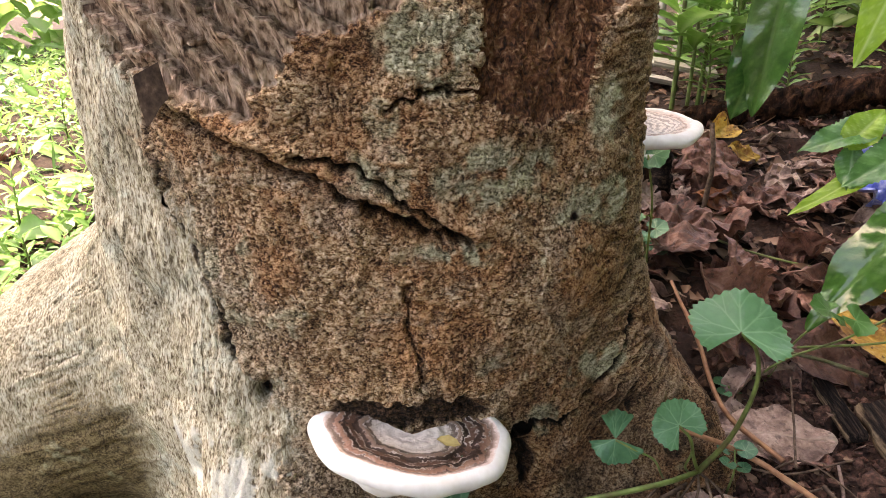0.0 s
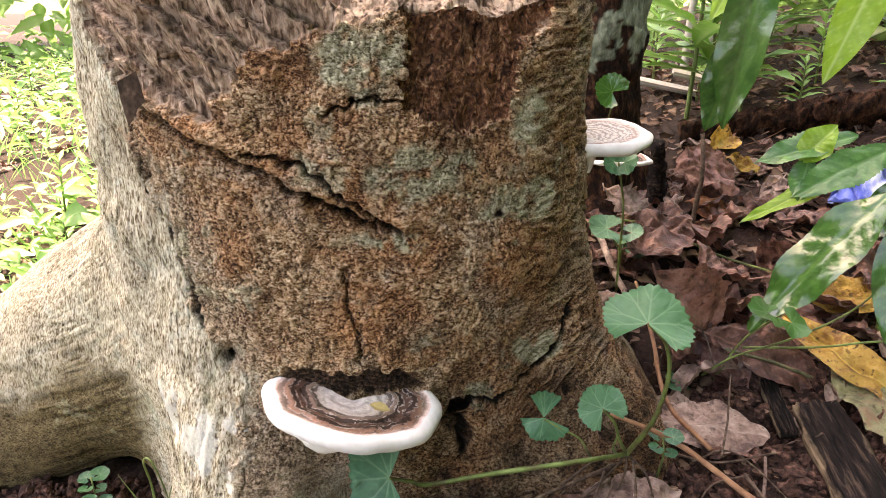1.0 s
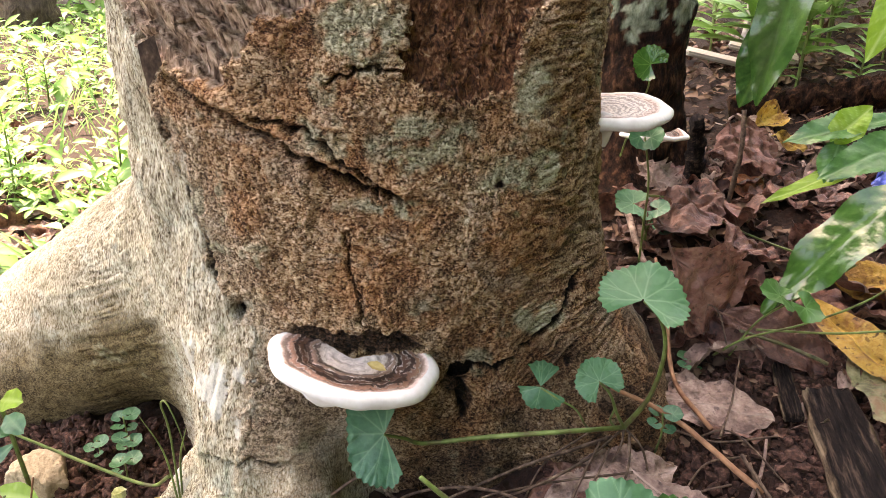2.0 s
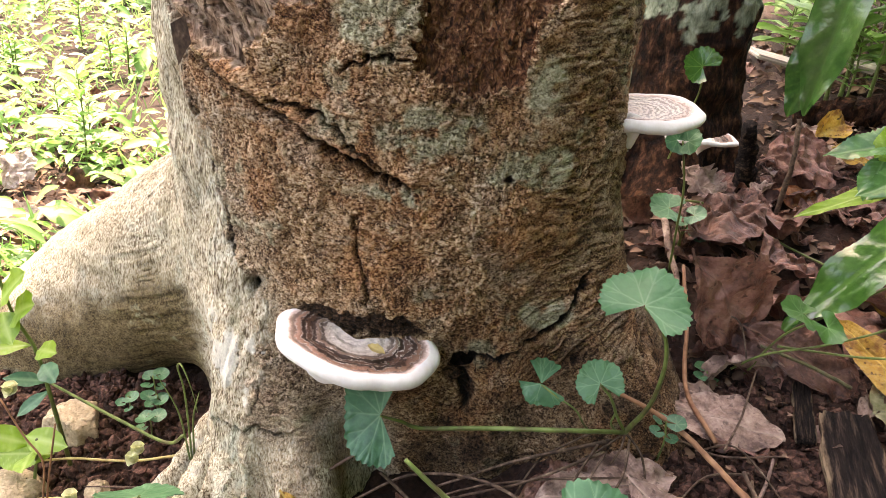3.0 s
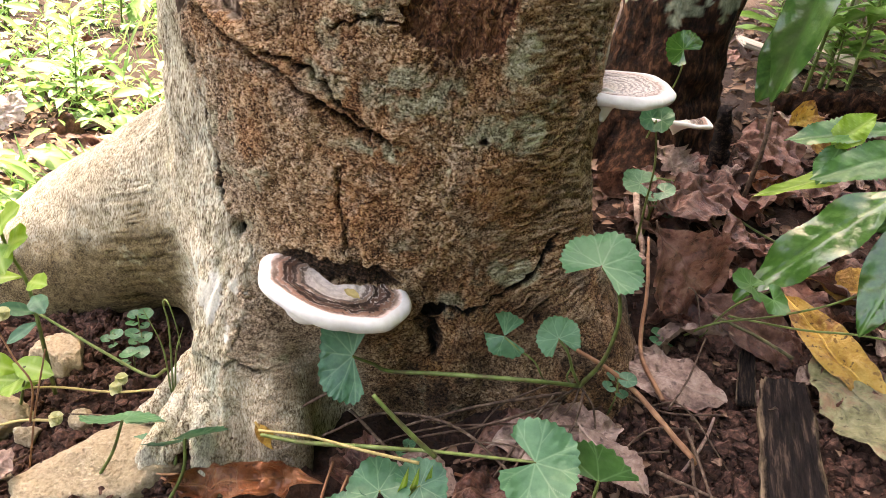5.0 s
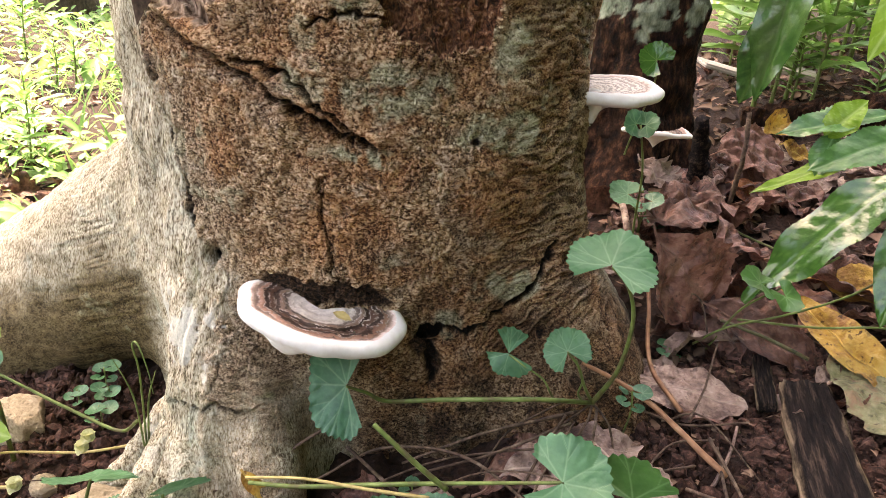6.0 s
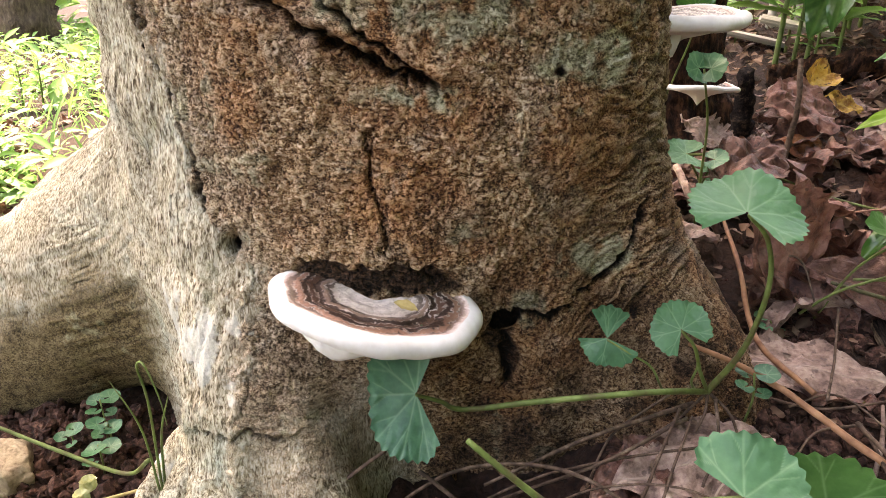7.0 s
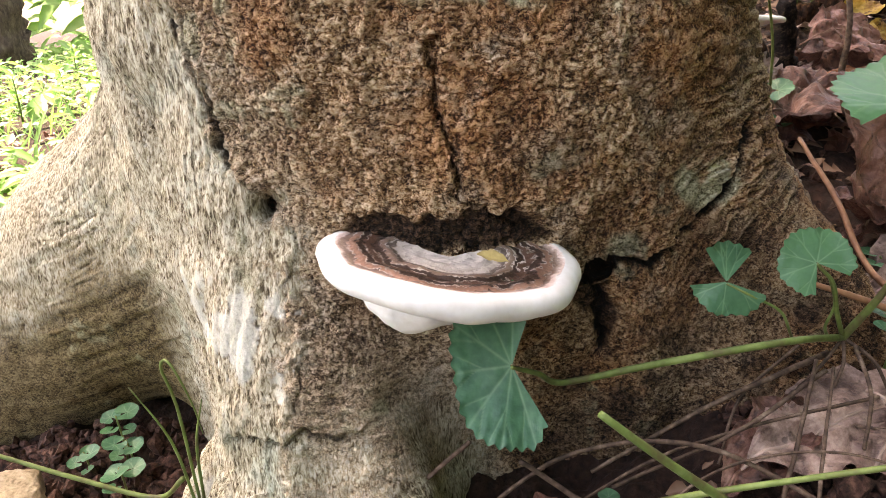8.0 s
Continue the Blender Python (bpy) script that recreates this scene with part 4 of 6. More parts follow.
# ---- bracket fungi ----
def bracket(name, centre, out, R, spread, label, top_mat, lift=0.0, up=(0, 0, 1), thick=0.013, seed=0, deep=1.0, tilt=0.0, dish=0.10):
    """A half-round bracket that grows from centre towards out; the top carries rings, the rim and underside are white."""
    nf, nr = 81, 26
    ph = np.linspace(-spread, spread, nf)
    wob = 1 + 0.03 * np.sin(3 * ph + seed) + 0.02 * np.sin(7 * ph + 2 * seed)
    Rf = R * wob
    rad = np.linspace(0.0, 1.0, nr)
    base = thing(name, centre, label, "fungus")
    m = basis(centre, out, up)
    turn = np.array(Matrix.Rotation(tilt, 4, "Y"))
    # top: nearly flat, dished, rolling over at the rim
    def surface(prof_r, prof_z, ring):
        rr = Rf[:, None] * prof_r[None, :]
        x, y = rr * np.sin(ph)[:, None], rr * np.cos(ph)[:, None] * deep
        z = R * prof_z[None, :] * np.ones_like(rr) + R * 0.05 * np.sin(2 * ph + seed)[:, None] * prof_r[None, :] + lift * prof_r[None, :]
        v = np.stack([x, y, z], -1).reshape(-1, 3)
        v = v + 0.0007 * np.stack([fbm(v, 70, 3, seed + k) for k in range(3)], 1)
        v = v @ turn[:3, :3].T
        return placed(v, m), grid(nf, len(prof_r)), np.tile(ring, nf)
    T = thick / R
    a = rad
    prof_r = 0.90 * a
    prof_z = dish * (a ** 2) + 0.012 * np.sin(a * 26) * (a > 0.3) * smooth01(1 - a, 0.0, 0.1)
    v, f, ring = surface(prof_r, prof_z, 0.90 * a)
    part("cap", mesh_of("cap", v, f[:, ::-1], top_mat, {"ring": ring}), base, "ringed brown and grey upper face")
    b = np.linspace(0, np.pi, 15)
    cz = dish - T * 0.5
    rim_r = 0.90 + T * 0.62 * np.sin(b)
    rim_z = cz + T * 0.5 * np.cos(b)
    u = np.linspace(1, 0, 12)[1:]
    prof_r = np.concatenate([rim_r, 0.90 * u])
    prof_z = np.concatenate([rim_z, cz - T * 0.5 - 0.16 * (1 - u) ** 1.5 - 0.25 * (1 - u) ** 4])
    v, f, ring = surface(prof_r, prof_z, prof_r)
    part("rim", mesh_of("rim", v, f[:, ::-1], FUNGUS_WHITE), base, "smooth white rounded rim and underside")
    return base


front_bracket = bracket("bracket_fungus", (-0.0165, 0.396, 0.1055), (0.06, -1, -0.16), 0.0585, 2.15, "white-rimmed bracket fungus with dark rings growing on the stump", FUNGUS_TOP, thick=0.0135, seed=1, deep=0.72, tilt=-0.15, dish=0.05)
lump = [(-0.052, 0.396, 0.094), (-0.044, 0.384, 0.090), (-0.028, 0.378, 0.086), (-0.008, 0.384, 0.086)]
v, fc = tube(lump, [0.006, 0.009, 0.0095, 0.006], 26, 16, 0.3)
part("lower_lobe", mesh_of("lower_lobe", v, fc, FUNGUS_WHITE), front_bracket, "pale lumpy lobe under the bracket")
scrap = placed(*(lambda q: (q[0], basis((-0.002, 0.381, 0.1115), (1, -0.1, -0.15), (-0.1, -0.3, 1))))(blade(0.014, 0.008, 0.1, 0.2, 0.05, seed=3, nu=9, nv=5)))
lone("leaf_scrap", mesh_of("leaf_scrap", scrap, grid(9, 5), STRAW, {"vein": np.zeros(45)}), "scrap of yellow leaf lying on the bracket fungus", "leaf")
side_bracket = bracket("bracket_fungus", (0.142, 0.592, 0.258), (1, -0.12, 0.10), 0.057, 1.7, "pale ringed bracket fungus behind the stump's edge", FUNGUS_PALE, thick=0.0105, seed=4, deep=1.12, tilt=0.10, dish=0.06, up=(0, 0.04, 1))
low_bracket = bracket("bracket_fungus", (0.238, 0.905, 0.184), (0.55, -0.85, -0.05), 0.050, 1.8, "low brown-topped bracket fungus with a white underside", FUNGUS_TOP, thick=0.006, seed=7, deep=0.8, tilt=0.0, dish=0.12)
v, fc = tube([(0.150, 0.572, 0.256), (0.146, 0.562, 0.243), (0.141, 0.558, 0.228), (0.138, 0.556, 0.206)], [0.008, 0.009, 0.0065, 0.002], 20, 14, 0.2)
part("neck", mesh_of("neck", v, fc, FUNGUS_WHITE), side_bracket, "white swollen neck running down the bark")


# gnarled roots that run into the soil at the foot
for run, thick in (([(-0.140, 0.410, -0.030), (-0.153, 0.378, -0.070), (-0.160, 0.360, -0.092), (-0.170, 0.338, -0.122)], [0.013, 0.012, 0.0105, 0.009]), ([(-0.118, 0.394, -0.028), (-0.110, 0.374, -0.052), (-0.104, 0.363, -0.068), (-0.100, 0.357, -0.090)], [0.015, 0.0145, 0.0135, 0.012])):
    v, fc = tube(run, thick, 90, 44)
    grain = fbm(v * np.array([1, 1, 0.5]), 240, 3, 91, 0.6)
    v = v + 0.0016 * np.stack([fbm(v, 120, 3, 92 + k, 0.6) for k in range(3)], 1)
    part("root", mesh_of("root", v, fc, BARK, {"pale": np.ones(len(v)), "tex": np.clip(0.55 + 0.5 * grain, 0, 1), "white": 0.25 * smooth01(fbm(v, 60, 2, 95), 0.0, 0.4)}), stump, "pale gnarled root running into the soil")


# a thin dark flap of bark that stands off at the corner of the chopped face
flap = bmesh.new()
outline = [flap.verts.new(c) for c in ((-0.009, 0, 0), (0.009, 0.003, 0), (0.011, 0.014, 0), (0.012, 0.030, 0), (0.006, 0.026, 0), (-0.001, 0.021, 0), (-0.008, 0.018, 0))]
flap.faces.new(outline)
bmesh.ops.solidify(flap, geom=flap.faces[:], thickness=0.003)
bmesh.ops.bevel(flap, geom=flap.edges[:], offset=0.0007, segments=1, affect="EDGES")
bmesh.ops.transform(flap, matrix=Matrix(basis((-0.151, 0.399, 0.314), (0.25, -0.02, -0.95), (-0.35, -0.92, 0.05)).tolist()), verts=flap.verts)
flap_mesh = bpy.data.meshes.new("bark_flap")
flap.to_mesh(flap_mesh)
flap.free()
flap_mesh.materials.append(TWIG)
part("bark_flap", flap_mesh, stump, "loose dark flap of bark")


# ---- plants and litter round the stump ----
def leaf_part(parent, shape, m, material, name="leaf", label=""):
    v, f, attrs = shape
    return part(name, mesh_of(name, placed(v, m), f, material, attrs), parent, label)


def blade_between(base, tip, normal, W, **kw):
    L = (Vector(tip) - Vector(base)).length
    return blade(L, W, **kw), basis(base, Vector(tip) - Vector(base), normal)


def joined(*shapes):
    vs, fs, at, n = [], [], [], 0
    for v, f, a in shapes:
        vs.append(v)
        fs.append(f + n)
        at.append(a["vein"])
        n += len(v)
    return np.vstack(vs), np.vstack(fs), {"vein": np.concatenate(at)}


IDENT = np.eye(4)


def pennywort_right():
    root = (0.184, 0.458, 0.036)
    p = thing("pennywort", root, "creeping pennywort with round toothed green leaves beside the stump", "plant")
    leaf_part(p, round_leaf(0.0315, -0.05, 0.10, 0.85, 34, 1), basis((0.1755, 0.408, 0.1665), (0.20, 0.75, 0.50), (0.0, -0.56, 0.83)), PENNY)
    stem("stalk", [(0.1765, 0.408, 0.1655), (0.190, 0.414, 0.150), (0.198, 0.425, 0.12), (0.196, 0.442, 0.075), root], [0.0011, 0.0014, 0.0017, 0.0022], STEM, p)
    leaf_part(p, round_leaf(0.0185, 0.0, 0.06, 0.62, 24, 2), basis((0.1585, 0.438, 0.0855), (-0.50, 0.40, 0.75), (-0.05, -0.90, 0.42)), PENNY)
    stem("stalk", [(0.1585, 0.438, 0.085), (0.168, 0.440, 0.074), (0.175, 0.448, 0.055), root], [0.0009, 0.0012, 0.0014], STEM, p)
    stem("stalk", [(0.166, 0.441, 0.078), (0.173, 0.447, 0.06), (0.172, 0.452, 0.045), (0.178, 0.459, 0.034)], [0.0007, 0.0009], STEM, p)
    up = round_leaf(0.0205, 0.1, 0.16, 0.3, 22, 3, half=(-0.75, 0.55))
    lo = round_leaf(0.0205, 0.0, 0.14, 0.3, 22, 4, half=(1.75, 4.45))
    leaf_part(p, joined(up, lo), basis((0.1165, 0.436, 0.0765), (0.16, 0.30, 0.93), (0.0, -0.93, 0.35)), PENNY, label="torn green leaf")
    stem("stalk", [(0.1165, 0.436, 0.0755), (0.130, 0.434, 0.069), (0.144, 0.437, 0.060), (0.152, 0.443, 0.045), (0.156, 0.448, 0.038)], [0.0006, 0.0009], STEM, p)
    leaf_part(p, round_leaf(0.039, 0.12, 0.08, 1.0, 34, 5, squash=0.72), basis((0.012, 0.376, 0.0605), (-0.96, -0.05, -0.10), (0.12, -0.93, 0.30)), PENNY, label="drooping round leaf under the bracket")
    stem("runner", [(0.012, 0.3755, 0.060), (0.024, 0.388, 0.050), (0.036, 0.402, 0.038), (0.078, 0.412, 0.0425), (0.144, 0.424, 0.050), root], [0.0010, 0.0016, 0.0019, 0.0019], STEM, p, n=40)
    for a in (((0.150, 0.43, 0.015), 0.0008), ((0.172, 0.44, 0.004), 0.0009), ((0.205, 0.44, 0.006), 0.0009)):
        e, r = a
        stem("rootlet", [root, tuple((Vector(root) + Vector(e)) / 2 + Vector((0.004, 0, 0.004))), e], [0.0010, r], TWIG, p, rough=0.3)


def pennywort_front():
    p = thing("pennywort", (0.09, 0.335, -0.03), "pennywort runner with pale green round leaves on the litter", "plant")
    leaf_part(p, round_leaf(0.0285, 0.08, 0.10, 0.55, 30, 6), basis((0.163, 0.298, 0.075), (0.85, -0.05, 0.02), (-0.1, -0.62, 0.78)), PENNY)
    stem("runner", [(-0.045, 0.345, -0.012), (-0.008, 0.337, 0.000), (0.03, 0.335, 0.012), (0.06, 0.333, 0.022), (0.095, 0.335, 0.030), (0.163, 0.299, 0.0745)], [0.0015, 0.0018, 0.0016, 0.0010], STEM, p, n=40)
    stem("runner", [(-0.045, 0.340, -0.004), (0.0, 0.332, 0.012), (0.045, 0.328, 0.018), (0.085, 0.33, 0.02)], [0.0010, 0.0013], STRAW, p, "yellowish old runner")
    stem("shoot", [(0.095, 0.334, 0.026), (0.078, 0.331, 0.040), (0.060, 0.329, 0.055), (0.046, 0.328, 0.067)], [0.0020, 0.0018, 0.0015], STEM, p, "cut green shoot")
    f = round_leaf(0.030, 0.25, 0.14, 0.5, 26, 7, half=(-1.4, 1.2))
    leaf_part(p, f, basis((0.204, 0.316, 0.060), (-0.15, 0.25, 0.95), (-0.35, -0.85, 0.35)), FRESH, label="bright folded leaf")
    stem("stalk", [(0.204, 0.316, 0.061), (0.203, 0.318, 0.015), (0.190, 0.33, -0.03)], [0.0012, 0.0016], STEM, p)
    for o, t, n, R, s in (((0.062, 0.318, -0.004), (-0.4, 0.6, 0.4), (0, -0.4, 0.9), 0.024, 8), ((0.089, 0.326, 0.004), (0.7, 0.4, 0.3), (0.1, -0.5, 0.85), 0.021, 9), ((0.047, 0.296, -0.018), (-0.5, 0.3, 0.2), (-0.1, -0.3, 0.9), 0.022, 10)):
        leaf_part(p, round_leaf(R, 0.1, 0.12, 0.45, 22, s), basis(o, t, n), PENNY)
        stem("stalk", [o, (0.075, 0.325, -0.02), (0.08, 0.335, -0.045)], [0.0009, 0.0013], STEM, p)
    for x, y in ((0.078, 0.33), (0.086, 0.336), (0.071, 0.327)):
        sh, m = blade_between((x, y, -0.03), (x + 0.012, y - 0.01, 0.02), (0.6, -0.7, 0.2), 0.007, droop=0.1, nu=13, nv=5)
        leaf_part(p, sh, m, LIMELEAF)


def small_plants():
    """Seedlings with a pair of tiny round leaves."""
    for i, (x, y, z, R) in enumerate(((0.213, 0.468, 0.047, 0.0085), (0.300, 0.485, 0.014, 0.0065), (0.252, 0.575, 0.040, 0.008), (0.245, 0.78, 0.10, 0.010), (-0.27, 0.50, -0.07, 0.009), (-0.262, 0.475, -0.075, 0.010), (-0.31, 0.505, -0.085, 0.008), (-0.285, 0.515, -0.06, 0.009), (0.06, 0.40, -0.03, 0.006))):
        g = float(ground_z(x, y))
        p = thing("seedling", (x, y, g), "tiny seedling with paired round blue-green leaves", "plant", "seedlings")
        for k in range(4):
            a = k * 1.9 + i
            o = Vector((x, y, z - 0.004 * k))
            leaf_part(p, round_leaf(R * (1 - 0.12 * k), 0.15, 0.05, 0.2, 1, i + k), basis(o + Vector((math.cos(a), math.sin(a), 0)) * R * 0.9, (math.cos(a), math.sin(a), 0.1), (0.1 * math.sin(a), -0.35, 1)), PENNY)
        stem("stalk", [(x, y, z), (x + 0.002, y, (z + g) / 2), (x, y + 0.003, g - 0.004)], [0.0007, 0.0010], STEM, p, n=8, sides=5)
    p = thing("seedling", (0.221, 0.76, 0.06), "pale young seedling behind the stump", "plant")
    for o, t, R in (((0.205, 0.75, 0.135), (-1, 0, 0.1), 0.022), ((0.232, 0.75, 0.131), (1, -0.3, 0.2), 0.014), ((0.224, 0.76, 0.118), (0.2, -1, 0), 0.012)):
        leaf_part(p, round_leaf(R, 0.1, 0.1, 0.5, 18, int(R * 900)), basis(o, t, (0, -0.5, 0.85)), PENNY)
        stem("stalk", [o, (0.224, 0.757, 0.10), (0.221, 0.76, 0.055)], [0.001, 0.0014], STEM, p, n=10)
    p = thing("seedling", (0.216, 0.72, 0.05), "pale two-lobed seedling under the side bracket", "plant")
    for o, t, R in (((0.196, 0.70, 0.219), (-0.6, -0.2, 0.4), 0.016), ((0.206, 0.70, 0.219), (0.8, -0.2, 0.4), 0.015)):
        leaf_part(p, round_leaf(R, 0.1, 0.1, 0.5, 14, int(R * 900)), basis(o, t, (0, -0.75, 0.65)), PENNY)
    stem("stalk", [(0.201, 0.702, 0.218), (0.212, 0.71, 0.17), (0.214, 0.715, 0.12), (0.216, 0.72, 0.07)], [0.001, 0.0014], STEM, p, n=14)
    p = thing("seedling", (0.225, 0.93, 0.06), "dark round leaf on a stalk before the second trunk", "plant")
    leaf_part(p, round_leaf(0.024, 0.15, 0.08, 0.7, 20, 3), basis((0.222, 0.905, 0.272), (-0.85, 0.1, 0.5), (0.1, -0.9, 0.35)), BROADLEAF)
    stem("stalk", [(0.222, 0.906, 0.272), (0.228, 0.95, 0.235), (0.215, 1.0, 0.16), (0.20, 1.02, 0.06)], [0.001, 0.0015], STEM, p, n=14)


def shrub_right():
    p = thing("shrub", (0.47, 0.66, 0.08), "leafy shrub with long glossy green leaves over the litter", "shrub")
    stem("stem", [(0.47, 0.66, 0.04), (0.455, 0.64, 0.16), (0.43, 0.63, 0.26), (0.41, 0.66, 0.40), (0.38, 0.70, 0.52)], [0.005, 0.004, 0.003], STEM, p)
    stem("twig", [(0.455, 0.64, 0.17), (0.43, 0.60, 0.215), (0.395, 0.555, 0.230)], [0.003, 0.0018], STEM, p)
    stem("twig", [(0.38, 0.70, 0.52), (0.35, 0.71, 0.50), (0.331, 0.715, 0.45)], [0.003, 0.0018], STEM, p)
    rows = [
        ((0.325, 0.715, 0.45), (0.311, 0.735, 0.252), (-0.55, -0.80, 0.1), 0.054, dict(droop=-0.02, fold=0.38, wave=0.05, peak=0.5, veins=9, seed=1), BROADLEAF),
        ((0.392, 0.553, 0.232), (0.292, 0.548, 0.108), (-0.50, -0.45, 0.75), 0.056, dict(droop=0.05, fold=0.10, wave=0.07, peak=0.42, veins=11, seed=2, teeth=0.08), BROADLEAF),
        ((0.410, 0.54, 0.225), (0.384, 0.505, 0.118), (-0.45, -0.80, 0.3), 0.048, dict(droop=0.02, fold=0.12, wave=0.05, peak=0.42, veins=10, seed=3), BROADLEAF),
        ((0.415, 0.63, 0.245), (0.298, 0.612, 0.178), (-0.25, -0.45, 0.85), 0.025, dict(droop=-0.06, fold=0.25, wave=0.05, peak=0.4, veins=8, seed=4, teeth=0.06), LIMELEAF),
        ((0.43, 0.63, 0.255), (0.335, 0.60, 0.215), (0.1, -0.60, 0.75), 0.042, dict(droop=0.05, fold=0.15, wave=0.05, seed=5, teeth=0.3), FRESH),
        ((0.40, 0.64, 0.262), (0.312, 0.64, 0.236), (-0.1, -0.55, 0.8), 0.036, dict(droop=0.04, fold=0.3, wave=0.05, seed=6, teeth=0.3), FRESH),
        ((0.352, 0.64, 0.236), (0.375, 0.63, 0.272), (-0.5, -0.7, 0.4), 0.034, dict(droop=0.04, fold=0.2, wave=0.05, seed=7, teeth=0.12), LIMELEAF),
        ((0.36, 0.64, 0.24), (0.345, 0.61, 0.205), (-0.3, -0.7, 0.6), 0.030, dict(droop=0.04, fold=0.2, wave=0.05, seed=9, teeth=0.3), FRESH),
        ((0.45, 0.60, 0.23), (0.40, 0.60, 0.18), (-0.2, -0.75, 0.5), 0.05, dict(droop=0.1, fold=0.15, wave=0.05, seed=8), BROADLEAF),
        ((0.322, 0.735, 0.36), (0.300, 0.76, 0.245), (-0.3, -0.90, 0.1), 0.050, dict(droop=0.0, fold=0.2, wave=0.06, seed=21), BROADLEAF),
        ((0.44, 0.72, 0.44), (0.40, 0.73, 0.30), (-0.4, -0.9, 0.1), 0.045, dict(droop=0.0, fold=0.2, wave=0.05, seed=11), LIMELEAF),
        ((0.45, 0.70, 0.42), (0.50, 0.66, 0.30), (-0.3, -0.9, 0.3), 0.060, dict(droop=0.05, fold=0.2, wave=0.05, seed=12), BROADLEAF),
        ((0.36, 0.80, 0.47), (0.31, 0.84, 0.36), (-0.5, -0.8, 0.2), 0.050, dict(droop=0.05, fold=0.2, wave=0.05, seed=13), LIMELEAF),
    ]
    for base, tip, nrm, W, kw, mat in rows:
        sh, m = blade_between(base, tip, nrm, W, **kw)
        leaf_part(p, sh, m, mat)
    for pts in ([(0.27, 0.57, 0.05), (0.292, 0.56, 0.075), (0.335, 0.55, 0.10), (0.385, 0.56, 0.125), (0.43, 0.58, 0.16)], [(0.283, 0.575, 0.045), (0.30, 0.565, 0.09), (0.325, 0.555, 0.12), (0.36, 0.55, 0.155)], [(0.30, 0.565, 0.082), (0.36, 0.56, 0.088), (0.40, 0.55, 0.10), (0.44, 0.545, 0.105)]):
        stem("tendril", pts, [0.0011, 0.0009], STEM, p, n=24)
    leaf_part(p, round_leaf(0.015, 0.1, 0.2, 0.5, 14, 5, squash=1.3), basis((0.303, 0.535, 0.128), (-0.6, -0.2, 0.2), (0, -0.5, 0.85)), FRESH)
    leaf_part(p, round_leaf(0.012, 0.1, 0.2, 0.5, 14, 8, squash=1.3), basis((0.322, 0.53, 0.122), (0.6, -0.3, -0.4), (0, -0.6, 0.75)), FRESH)


def dead_leaf(name, shape, m, material, label, group="", amount=0.004, seed=0, nv=23):
    v, f, a = shape
    v = placed(crumple(v, amount, 38, seed), m)
    base = thing(name, v.mean(0), label, "leaf", group)
    part("leaf_blade", mesh_of("leaf_blade", v, f, material, a), base)
    midrib(v, nv, m[:3, 2], material, base)
    return base


def midrib(v, nv, normal, material, base):
    """The stiff rib down the middle of a leaf, standing out of the blade."""
    line = v.reshape(-1, nv, 3)[:, nv // 2] + 0.0002 * np.asarray(normal)
    line = np.vstack([line[:1] + 1.5 * (line[0] - line[2]), line[:-3]])
    w, f = tube(line[::2], [0.0011, 0.0008, 0.0003], 26, 5)
    part("midrib", mesh_of("midrib", w, f, material, {"vein": np.ones(len(w))}), base)


